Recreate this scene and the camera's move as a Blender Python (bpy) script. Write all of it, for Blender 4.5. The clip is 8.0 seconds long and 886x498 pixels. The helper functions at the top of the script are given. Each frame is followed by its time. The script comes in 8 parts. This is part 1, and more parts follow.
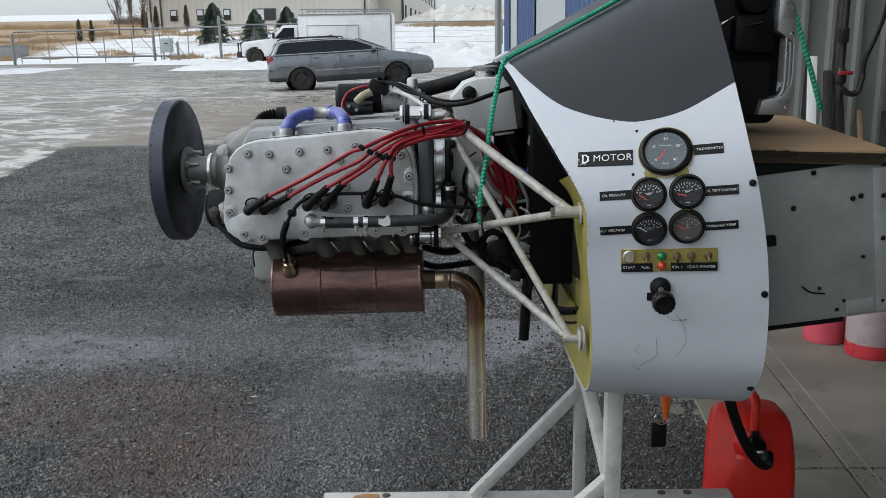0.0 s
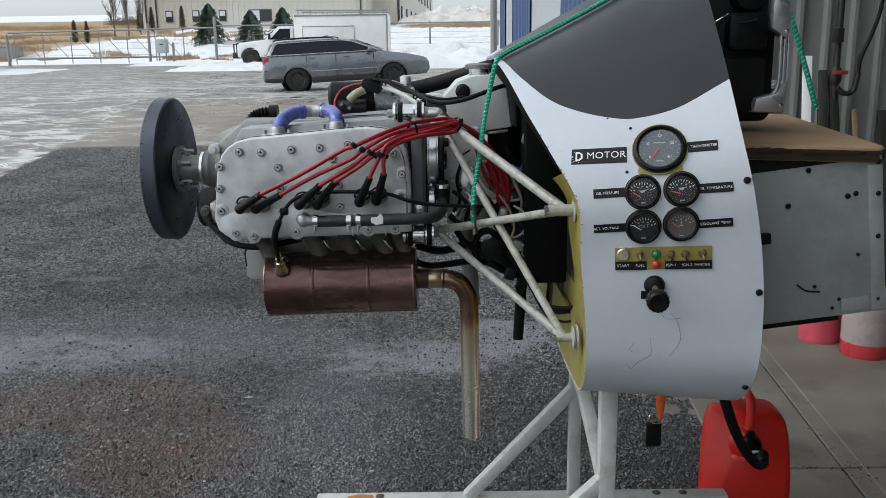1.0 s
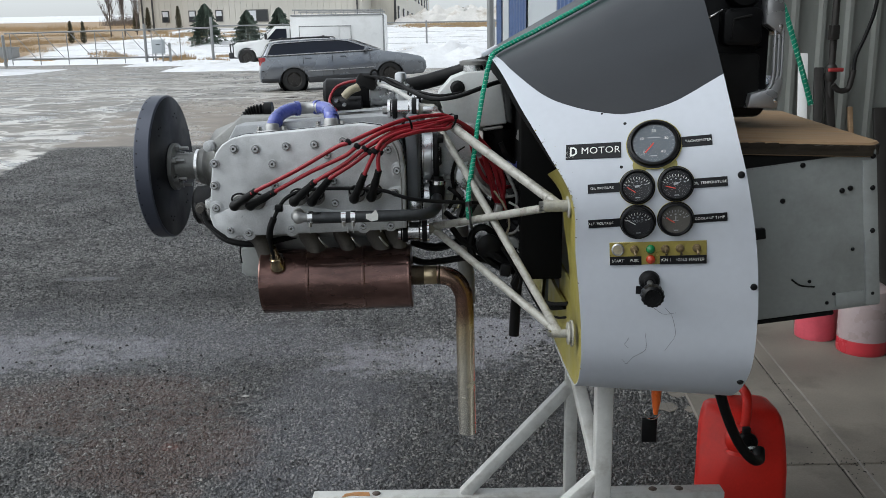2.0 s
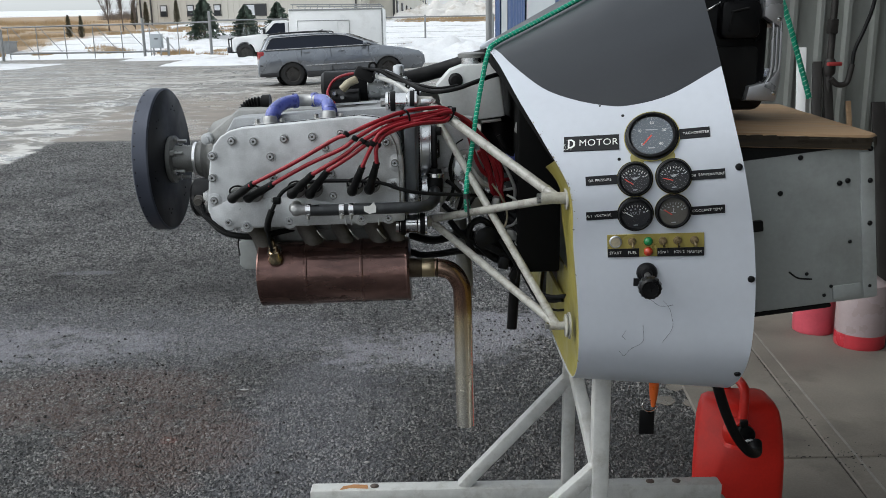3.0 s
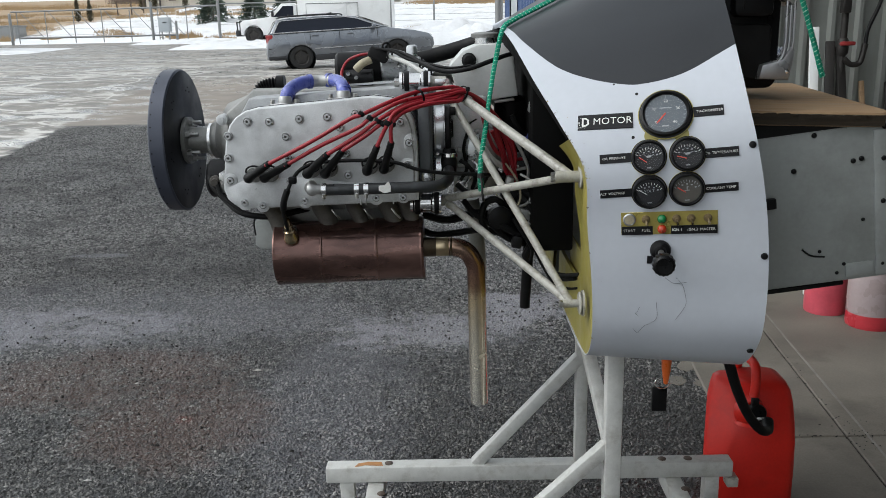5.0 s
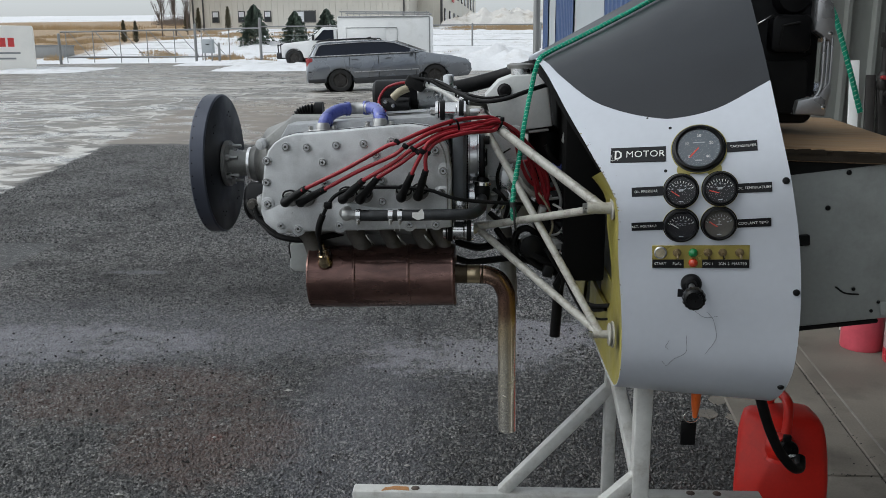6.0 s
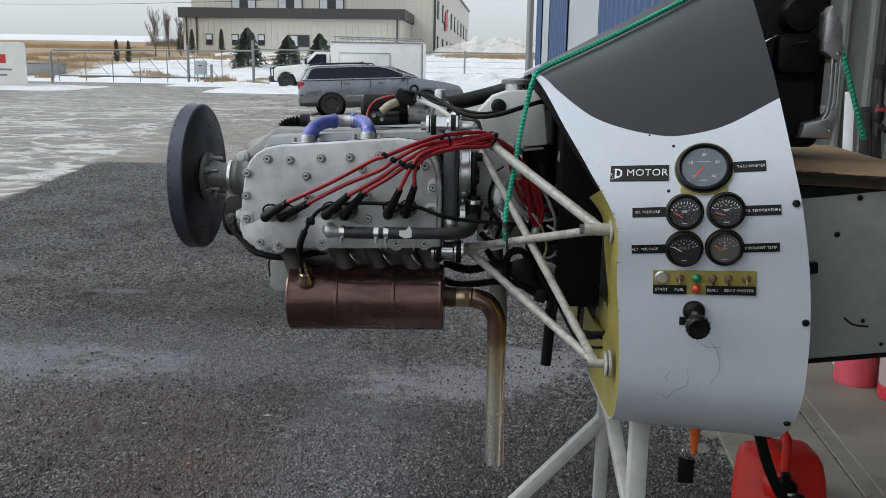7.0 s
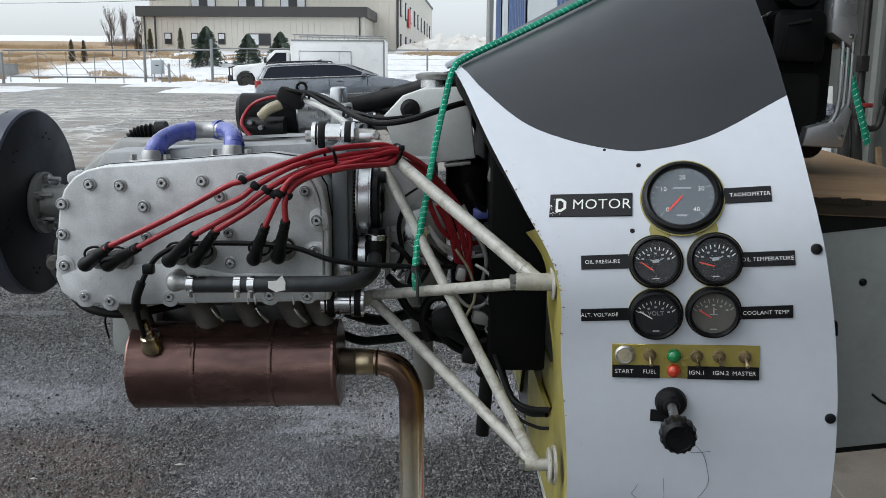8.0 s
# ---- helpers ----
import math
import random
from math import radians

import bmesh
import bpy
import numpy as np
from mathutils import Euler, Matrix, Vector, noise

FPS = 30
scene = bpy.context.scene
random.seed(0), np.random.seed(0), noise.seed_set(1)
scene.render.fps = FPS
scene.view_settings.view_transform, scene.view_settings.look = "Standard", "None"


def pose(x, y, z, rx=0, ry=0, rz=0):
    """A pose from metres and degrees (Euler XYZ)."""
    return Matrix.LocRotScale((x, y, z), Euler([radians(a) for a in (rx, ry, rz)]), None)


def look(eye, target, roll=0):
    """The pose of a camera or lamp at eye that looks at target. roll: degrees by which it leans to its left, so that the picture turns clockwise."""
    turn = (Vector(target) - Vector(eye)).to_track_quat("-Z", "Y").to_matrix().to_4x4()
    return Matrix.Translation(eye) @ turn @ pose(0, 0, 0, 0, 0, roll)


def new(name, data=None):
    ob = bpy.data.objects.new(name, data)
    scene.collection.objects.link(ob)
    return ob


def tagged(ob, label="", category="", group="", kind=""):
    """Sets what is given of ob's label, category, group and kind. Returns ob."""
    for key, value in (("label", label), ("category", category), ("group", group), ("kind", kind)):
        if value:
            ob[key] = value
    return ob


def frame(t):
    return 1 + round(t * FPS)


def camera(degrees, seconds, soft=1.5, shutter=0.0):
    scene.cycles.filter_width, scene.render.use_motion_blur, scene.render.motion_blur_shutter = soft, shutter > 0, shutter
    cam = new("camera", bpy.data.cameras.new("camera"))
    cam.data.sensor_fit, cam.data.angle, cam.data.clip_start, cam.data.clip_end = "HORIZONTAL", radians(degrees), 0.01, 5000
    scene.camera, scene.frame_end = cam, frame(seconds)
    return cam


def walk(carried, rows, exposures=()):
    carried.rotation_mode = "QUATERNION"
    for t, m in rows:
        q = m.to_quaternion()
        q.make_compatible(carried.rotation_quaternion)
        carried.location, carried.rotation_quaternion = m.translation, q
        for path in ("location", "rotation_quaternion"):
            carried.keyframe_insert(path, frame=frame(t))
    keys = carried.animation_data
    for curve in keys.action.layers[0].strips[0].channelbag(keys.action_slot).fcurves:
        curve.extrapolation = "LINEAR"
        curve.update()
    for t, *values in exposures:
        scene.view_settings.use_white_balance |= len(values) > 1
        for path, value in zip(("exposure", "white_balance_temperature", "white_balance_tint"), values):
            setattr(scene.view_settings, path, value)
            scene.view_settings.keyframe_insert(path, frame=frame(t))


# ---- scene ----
import functools

cam = camera(55.0, 8.0, soft=0.75)
PATH = [
    (0, (0.046, 0.127, 0.962), (0.027, 2.076, 0.513), -0.9),
    (0.5, (0.047, 0.132, 0.96), (0.036, 2.081, 0.513), -0.9),
    (1, (0.05, 0.134, 0.957), (0.04, 2.084, 0.51), -0.9),
    (1.5, (0.052, 0.134, 0.954), (0.046, 2.084, 0.51), -1.0),
    (3, (0.054, 0.132, 0.949), (0.053, 2.078, 0.49), -1.0),
    (3.5, (0.051, 0.132, 0.946), (0.051, 2.077, 0.48), -0.9),
    (4, (0.046, 0.133, 0.944), (0.047, 2.069, 0.443), -1.0),
    (5.5, (0.048, 0.113, 0.949), (-0.006, 2.052, 0.463), -1.2),
    (6, (0.049, 0.11, 0.953), (-0.051, 2.058, 0.512), -0.4),
    (6.5, (0.046, 0.119, 0.953), (-0.052, 2.067, 0.511), 0.1),
    (7, (0.046, 0.169, 0.932), (-0.027, 2.131, 0.552), 1.0),
    (7.5, (0.071, 0.298, 0.941), (0.016, 2.261, 0.561), 1.0),
    (8, (0.113, 0.47, 0.931), (0.116, 2.433, 0.547), 0.5),
]
UNIT = 1.475  # metres in one unit of the plan in which the stand, the hangar and the path are drawn
walk(cam, [(t, look(Vector(eye) * UNIT, Vector(target) * UNIT, roll)) for t, eye, target, roll in PATH],
     exposures=[(0, 0.03, 6090, 6), (1.5, 0.12, 6120, 6), (4, 0.16, 6190, 6), (5.5, 0.23, 6240, 6), (6, -0.12, 6150, 6), (6.5, 0.07, 6140, 6), (7, -0.03, 6110, 6), (7.5, 0.12, 6110, 6), (8, 0.19, 6090, 6)])

# ---------- light: overcast winter sky ----------
world = bpy.data.worlds.new("overcast_sky")
scene.world = world
world.use_nodes = True
wn, wl = world.node_tree.nodes, world.node_tree.links
bg = wn["Background"]
sky = wn.new("ShaderNodeTexSky")
sky.sky_type = "NISHITA"
sky.sun_disc = False
sky.sun_elevation, sky.sun_rotation = radians(47), radians(-101)
sky.air_density, sky.dust_density, sky.ozone_density = 1.0, 4.0, 1.0
pale = wn.new("ShaderNodeHueSaturation")
pale.inputs["Saturation"].default_value = 0.22
wl.new(sky.outputs[0], pale.inputs["Color"])
veil = wn.new("ShaderNodeMixRGB")  # the even grey of the cloud cover
veil.inputs[0].default_value, veil.inputs[2].default_value = 0.45, (3.75, 3.8, 3.85, 1)
wl.new(pale.outputs[0], veil.inputs[1])
wl.new(veil.outputs[0], bg.inputs[0])
bg.inputs[1].default_value = 0.235
sun = new("sun", bpy.data.lights.new("sun", "SUN"))
sun.data.energy, sun.data.angle, sun.data.color = 0.5, radians(38), (1.0, 0.98, 0.96)
sun.matrix_world = look((0, 0, 0), (0.66, 0.13, -0.74))

# ---------- helpers ----------
ORIGIN = {}
scale_now, lift_now = UNIT, 0.0  # plan units near by; plain metres, on the higher ground, for the far side of the yard


def place(v):
    v = Vector(v) * scale_now
    v.z += lift_now
    return v


def settle(bm, origin):
    """Brings a mesh from the plan to the world, about the origin of its object."""
    bmesh.ops.scale(bm, verts=bm.verts, vec=(scale_now,) * 3)
    bmesh.ops.translate(bm, verts=bm.verts, vec=Vector((0, 0, lift_now)) - origin)


def finish(name, bm, material, smooth=38):
    me = bpy.data.meshes.new(name)
    bm.normal_update()
    bm.to_mesh(me)
    bm.free()
    for m in material if isinstance(material, (list, tuple)) else [material]:
        me.materials.append(m)
    if smooth:
        me.shade_smooth()
        me.set_sharp_from_angle(angle=radians(smooth))
    return me


def thing(name, loc, label, category, group="", kind=""):
    ob = new(name)
    ob.location = place(loc)
    ob.empty_display_size = 0.05
    ORIGIN[ob] = place(loc)
    return tagged(ob, label, category, group, kind)


def part(name, bm, material, parent, label="", smooth=38):
    o = ORIGIN[parent]
    settle(bm, o)
    ob = new(name, finish(name, bm, material, smooth))
    ob.parent = parent
    ORIGIN[ob] = o
    return tagged(ob, label)


def piece(name, me, m, parent, label=""):
    ob = new(name, me)
    ob.parent = parent
    ob.matrix_basis = Matrix.Translation(Vector((0, 0, lift_now)) - ORIGIN[parent]) @ Matrix.Scale(scale_now, 4) @ m
    return tagged(ob, label)


def solo(name, bm, material, loc, label, category, group="", kind="", smooth=38):
    settle(bm, place(loc))
    ob = new(name, finish(name, bm, material, smooth))
    ob.location = place(loc)
    ORIGIN[ob] = place(loc)
    return tagged(ob, label, category, group, kind)


def aim(p0, p1):
    d = Vector(p1) - Vector(p0)
    return Matrix.Translation(p0) @ d.to_track_quat("Z", "Y").to_matrix().to_4x4(), d.length


def box(bm, c, s, bev=0.0, rot=None, seg=2):
    m = Matrix.Translation(c) @ (rot.to_4x4() if rot is not None else Matrix.Identity(4)) @ Matrix.Diagonal((*s, 1))
    vs = bmesh.ops.create_cube(bm, size=1, matrix=m)["verts"]
    if bev:
        es = list({e for v in vs for e in v.link_edges})
        bmesh.ops.bevel(bm, geom=list(vs) + es, offset=bev, segments=seg, affect="EDGES", profile=0.5, clamp_overlap=True)
    return bm


def rz(a, b=0, c=0):
    return Euler((radians(b), radians(c), radians(a))).to_matrix()


def cyl(bm, p0, p1, r, r1=None, seg=20, caps=True):
    m, n = aim(p0, p1)
    bmesh.ops.create_cone(bm, cap_ends=caps, segments=seg, radius1=r, radius2=r if r1 is None else r1, depth=n,
                          matrix=m @ Matrix.Translation((0, 0, n / 2)))
    return bm


def lathe(bm, p0, p1, profile, seg=28, closed=False):
    """profile: (radius, height) from p0 towards p1, metres."""
    m, _ = aim(p0, p1)
    rings = []
    for r, h in profile:
        rings.append([bm.verts.new(m @ Vector((max(r, 1e-5) * math.cos(2 * math.pi * k / seg), max(r, 1e-5) * math.sin(2 * math.pi * k / seg), h))) for k in range(seg)])
    pairs = list(zip(rings, rings[1:])) + ([(rings[-1], rings[0])] if closed else [])
    for a, b in pairs:
        for k in range(seg):
            bm.faces.new((a[k], a[(k + 1) % seg], b[(k + 1) % seg], b[k]))
    return bm


def spline(pts, n=6):
    p = [Vector(q) for q in pts]
    p = [2 * p[0] - p[1]] + p + [2 * p[-1] - p[-2]]
    out = []
    for a, b, c, d in zip(p, p[1:], p[2:], p[3:]):
        for k in range(n):
            t = k / n
            out.append(0.5 * (2 * b + (c - a) * t + (2 * a - 5 * b + 4 * c - d) * t * t + (3 * b - a - 3 * c + d) * t ** 3))
    return out + [p[-2]]


def tube(bm, pts, r, seg=10, n=6, caps=True, bend=True):
    """A hose or wire through the points; r: a radius, or a function of 0..1 along it."""
    line = spline(pts, n) if bend else [Vector(q) for q in pts]
    side = None
    rings = []
    for i, p in enumerate(line):
        d = (line[min(i + 1, len(line) - 1)] - line[max(i - 1, 0)]).normalized()
        if side is None:
            side = d.orthogonal().normalized()
        side = (side - d * side.dot(d)).normalized()
        up = d.cross(side)
        rr = r(i / (len(line) - 1)) if callable(r) else r
        rings.append([bm.verts.new(p + rr * (math.cos(2 * math.pi * k / seg) * side + math.sin(2 * math.pi * k / seg) * up)) for k in range(seg)])
    for a, b in zip(rings, rings[1:]):
        for k in range(seg):
            bm.faces.new((a[k], a[(k + 1) % seg], b[(k + 1) % seg], b[k]))
    if caps:
        bm.faces.new(rings[0][::-1])
        bm.faces.new(rings[-1])
    return bm


def prism(bm, outline, y0, y1, bev=0.0, axis="y", seg=2):
    """An outline of (x, z) pushed from y0 to y1 (axis 'y'); for axis 'x' it is (y, z), for 'z' (x, y)."""
    put = {"y": lambda a, b, c: (a, c, b), "x": lambda a, b, c: (c, a, b), "z": lambda a, b, c: (a, b, c)}[axis]
    lo = [bm.verts.new(put(a, b, y0)) for a, b in outline]
    hi = [bm.verts.new(put(a, b, y1)) for a, b in outline]
    fs = [bm.faces.new(lo), bm.faces.new(hi)]
    k = len(outline)
    for i in range(k):
        fs.append(bm.faces.new((lo[i], lo[(i + 1) % k], hi[(i + 1) % k], hi[i])))
    bmesh.ops.recalc_face_normals(bm, faces=fs)
    if bev:
        es = list({e for f in fs[:2] for e in f.edges})
        bmesh.ops.bevel(bm, geom=es, offset=bev, segments=seg, affect="EDGES", profile=0.5, clamp_overlap=True)
    return bm


def rounded(x0, z0, x1, z1, r, n=4):
    pts = []
    for cx, cz, a0 in ((x1 - r, z1 - r, 0), (x0 + r, z1 - r, 90), (x0 + r, z0 + r, 180), (x1 - r, z0 + r, 270)):
        for k in range(n + 1):
            a = radians(a0 + 90 * k / n)
            pts.append((cx + r * math.cos(a), cz + r * math.sin(a)))
    return pts


def B():
    return bmesh.new()


def words(name, text, size, m, material, parent, align="CENTER", depth=0.0002):
    cu = bpy.data.curves.new(name, "FONT")
    cu.body, cu.size, cu.extrude, cu.align_x, cu.align_y = text, size, depth, align, "CENTER"
    cu.resolution_u = 3
    cu.offset, cu.space_character = -0.006 * size, 1.05
    tmp = new(name, cu)
    me = bpy.data.meshes.new_from_object(tmp.evaluated_get(bpy.context.evaluated_depsgraph_get()))
    bpy.data.objects.remove(tmp)
    me.materials.clear()
    me.materials.append(material)
    return piece(name, me, m, parent)

# ---------- materials ----------
def nodes(name):
    m = bpy.data.materials.new(name)
    m.use_nodes = True
    nt = m.node_tree
    return m, nt.nodes, nt.links, nt.nodes["Principled BSDF"]


def mat(name, col, rough=0.5, metal=0.0, var=0.18, scale=14, fine=160, bump=0.12, rvar=0.15, dirt=None, dirt_amount=0.0, spec=0.5, coat=0.0, stretch=(1, 1, 1), trans=0.0, piecewise=0.0):
    """Paint, metal, rubber: colour with cloudy and grainy variation, uneven gloss, fine relief and optional grime."""
    m, n, l, p = nodes(name)
    tc = n.new("ShaderNodeTexCoord")
    mp = n.new("ShaderNodeMapping")
    mp.inputs["Scale"].default_value = stretch
    l.new(tc.outputs["Object"], mp.inputs[0])
    big, small = n.new("ShaderNodeTexNoise"), n.new("ShaderNodeTexNoise")
    big.inputs["Scale"].default_value, small.inputs["Scale"].default_value = scale, fine
    big.inputs["Detail"].default_value, small.inputs["Detail"].default_value = 5, 3
    l.new(mp.outputs[0], big.inputs["Vector"])
    l.new(mp.outputs[0], small.inputs["Vector"])
    add = n.new("ShaderNodeMath")
    add.operation = "MULTIPLY_ADD"
    add.inputs[1].default_value = 0.4
    l.new(small.outputs[0], add.inputs[0])
    l.new(big.outputs[0], add.inputs[2])
    value = add.outputs[0]
    if piecewise:
        info = n.new("ShaderNodeObjectInfo")
        more = n.new("ShaderNodeMath")
        more.operation = "MULTIPLY_ADD"
        more.inputs[1].default_value = piecewise
        l.new(info.outputs["Random"], more.inputs[0])
        l.new(value, more.inputs[2])
        value = more.outputs[0]
    ramp = n.new("ShaderNodeMapRange")
    ramp.inputs["From Min"].default_value, ramp.inputs["From Max"].default_value = 0.4, 1.0
    ramp.inputs["To Min"].default_value, ramp.inputs["To Max"].default_value = 1 - var, 1 + var
    l.new(value, ramp.inputs[0])
    mul = n.new("ShaderNodeMixRGB")
    mul.blend_type, mul.inputs[0].default_value = "MULTIPLY", 1.0
    mul.inputs[1].default_value = (*col, 1)
    l.new(ramp.outputs[0], mul.inputs[2])
    colour = mul.outputs[0]
    if dirt:
        grime = n.new("ShaderNodeTexNoise")
        grime.inputs["Scale"].default_value, grime.inputs["Detail"].default_value, grime.inputs["Roughness"].default_value = scale * 0.7, 8, 0.65
        l.new(mp.outputs[0], grime.inputs["Vector"])
        gr = n.new("ShaderNodeMapRange")
        gr.inputs["From Min"].default_value, gr.inputs["From Max"].default_value = 0.52, 0.72
        gr.inputs["To Max"].default_value = dirt_amount
        l.new(grime.outputs[0], gr.inputs[0])
        mix = n.new("ShaderNodeMixRGB")
        l.new(gr.outputs[0], mix.inputs[0])
        l.new(colour, mix.inputs[1])
        mix.inputs[2].default_value = (*dirt, 1)
        colour = mix.outputs[0]
    l.new(colour, p.inputs["Base Color"])
    rr = n.new("ShaderNodeMapRange")
    rr.inputs["From Min"].default_value, rr.inputs["From Max"].default_value = 0.3, 0.7
    rr.inputs["To Min"].default_value, rr.inputs["To Max"].default_value = max(0.03, rough - rvar), min(1, rough + rvar)
    l.new(big.outputs[0], rr.inputs[0])
    l.new(rr.outputs[0], p.inputs["Roughness"])
    p.inputs["Metallic"].default_value = metal
    p.inputs["Specular IOR Level"].default_value = spec
    p.inputs["Coat Weight"].default_value = coat
    p.inputs["Transmission Weight"].default_value = trans
    if bump:
        bp = n.new("ShaderNodeBump")
        bp.inputs["Strength"].default_value, bp.inputs["Distance"].default_value = bump, 0.002
        l.new(value, bp.inputs["Height"])
        l.new(bp.outputs[0], p.inputs["Normal"])
    return m


def asphalt(name, loose=False):
    """Coarse damp asphalt by the hangar, with salt and rust stains; a smoother brown patch and a wet, slush-streaked yard
    further off. The loose stones share the stains, but take their greys stone by stone."""
    m, n, l, p = nodes(name)
    tc = n.new("ShaderNodeTexCoord")
    pos = tc.outputs["Object"]

    def noise_of(scale, detail=4, stretch=(1, 1, 1), rough=0.55, turn=0, bend=0.0):
        rot = n.new("ShaderNodeMapping")
        rot.inputs["Rotation"].default_value = (0, 0, radians(turn))
        l.new(pos, rot.inputs[0])
        mp = n.new("ShaderNodeMapping")
        mp.inputs["Scale"].default_value = stretch
        l.new(rot.outputs[0], mp.inputs[0])
        t = n.new("ShaderNodeTexNoise")
        t.inputs["Scale"].default_value, t.inputs["Detail"].default_value, t.inputs["Roughness"].default_value = scale, detail, rough
        t.inputs["Distortion"].default_value = bend
        l.new(mp.outputs[0], t.inputs["Vector"])
        return t.outputs[0]

    def math_of(op, a, b=None, c=None):
        t = n.new("ShaderNodeMath")
        t.operation = op
        for k, v in enumerate((a, b, c)):
            if v is None:
                continue
            if isinstance(v, (int, float)):
                t.inputs[k].default_value = v
            else:
                l.new(v, t.inputs[k])
        return t.outputs[0]

    def span(v, a, b, lo=0.0, hi=1.0):
        t = n.new("ShaderNodeMapRange")
        t.interpolation_type = "SMOOTHSTEP"
        for k, q in zip((1, 2, 3, 4), (a, b, lo, hi)):
            t.inputs[k].default_value = q
        l.new(v, t.inputs[0])
        return t.outputs[0]

    def mixed(fac, a, b):
        t = n.new("ShaderNodeMixRGB")
        l.new(fac, t.inputs[0])
        for k, v in ((1, a), (2, b)):
            if isinstance(v, tuple):
                t.inputs[k].default_value = (*v, 1)
            else:
                l.new(v, t.inputs[k])
        return t.outputs[0]

    sep = n.new("ShaderNodeSeparateXYZ")
    l.new(pos, sep.inputs[0])
    X, Y = sep.outputs[0], sep.outputs[1]
    cloud = noise_of(1.1, 6)
    if loose:
        geo = n.new("ShaderNodeNewGeometry")
        pick = geo.outputs["Random Per Island"]
        stone = mixed(span(pick, 0.0, 0.85), (0.012, 0.012, 0.012), (0.24, 0.236, 0.228))
        stone = mixed(span(pick, 0.90, 0.99, 0.0, 0.7), stone, (0.34, 0.33, 0.31))
        open_stone = span(pick, 0.70, 0.90, 1.0, 0.25)
    else:
        warp = n.new("ShaderNodeTexNoise")
        warp.inputs["Scale"].default_value, warp.inputs["Detail"].default_value = 55, 2
        l.new(pos, warp.inputs["Vector"])
        bent = n.new("ShaderNodeMixRGB")
        bent.blend_type, bent.inputs[0].default_value = "ADD", 0.022
        l.new(pos, bent.inputs[1])
        l.new(warp.outputs["Color"], bent.inputs[2])
        cells = n.new("ShaderNodeTexVoronoi")
        cells.inputs["Scale"].default_value = 84
        l.new(bent.outputs[0], cells.inputs["Vector"])
        grit = n.new("ShaderNodeTexVoronoi")
        grit.inputs["Scale"].default_value = 120
        l.new(bent.outputs[0], grit.inputs["Vector"])
        shade = n.new("ShaderNodeSeparateColor")
        l.new(cells.outputs["Color"], shade.inputs[0])
        shade2 = n.new("ShaderNodeSeparateColor")
        l.new(grit.outputs["Color"], shade2.inputs[0])
        stone = mixed(span(shade.outputs[0], 0.1, 1.0), (0.025, 0.0245, 0.0235), (0.235, 0.227, 0.212))
        stone = mixed(span(shade.outputs[1], 0.84, 0.92, 0, 0.8), stone, (0.44, 0.43, 0.41))
        stone = mixed(span(shade2.outputs[0], 0.66, 0.9, 0, 0.75), stone, (0.32, 0.315, 0.305))
        stone = mixed(span(shade2.outputs[2], 0.60, 0.75, 0, 0.9), stone, (0.008, 0.008, 0.0085))
        stone = mixed(span(cells.outputs["Distance"], 0.24, 0.44, 0.0, 0.95), stone, (0.005, 0.005, 0.0055))
        open_stone = span(shade.outputs[2], 0.80, 0.95, 1.0, 0.15)
    # lighter and damper areas at two sizes
    stone = mixed(span(cloud, 0.50, 0.68, 0.0, 0.30), stone, (0.195, 0.19, 0.182))
    stone = mixed(span(noise_of(0.6, 7, rough=0.68), 0.54, 0.40, 0.0, 0.45), stone, (0.016, 0.016, 0.0165))
    stone = mixed(span(noise_of(3.2, 8, rough=0.72), 0.49, 0.37, 0.0, 0.6), stone, (0.010, 0.010, 0.0105))
    stone = mixed(span(noise_of(30, 4, rough=0.65), 0.53, 0.66, 0.0, 0.5), stone, (0.265, 0.257, 0.243))
    stone = mixed(span(noise_of(34, 4, rough=0.65), 0.48, 0.36, 0.0, 0.75), stone, (0.012, 0.012, 0.0125))
    stone = mixed(span(noise_of(13, 5, rough=0.7), 0.42, 0.32, 0.0, 0.6), stone, (0.008, 0.008, 0.008))

    coarse, fine = noise_of(2.6, 9, rough=0.76, bend=0.8), noise_of(14, 6, rough=0.75)
    torn_by = math_of("MULTIPLY_ADD", math_of("SUBTRACT", coarse, 0.5), 2.6, math_of("MULTIPLY", math_of("SUBTRACT", fine, 0.5), 2.0))

    def blob(cx, cy, rx, ry, lo=0.40, hi=1.15):
        dx = math_of("DIVIDE", math_of("SUBTRACT", X, cx), rx)
        dy = math_of("DIVIDE", math_of("SUBTRACT", Y, cy), ry)
        d = math_of("ADD", math_of("MULTIPLY", dx, dx), math_of("MULTIPLY", dy, dy))
        ring = span(d, 0.0, 3.0, 1.0, 0.0)
        return math_of("MULTIPLY", span(math_of("ADD", ring, torn_by), lo, hi), span(d, 2.0, 4.2, 1.0, 0.0))

    # salt dried to a pale skin between the stones, some higher stones standing out of it
    salt = math_of("MAXIMUM", blob(-2.05, 4.18, 0.72, 0.26), blob(-0.02, 4.05, 0.44, 0.24))
    salt = math_of("MAXIMUM", salt, blob(0.42, 4.35, 0.22, 0.30, 0.55, 1.0))
    salt = math_of("MAXIMUM", salt, blob(-2.25, 5.60, 0.16, 0.035, 0.3, 0.7))
    thin = math_of("MAXIMUM", blob(-1.3, 4.30, 0.9, 0.32, 0.3, 1.1), blob(-0.42, 3.15, 0.30, 0.70, 0.2, 1.1))
    thin = math_of("MAXIMUM", thin, blob(-2.2, 4.3, 1.3, 0.55, 0.3, 1.1))
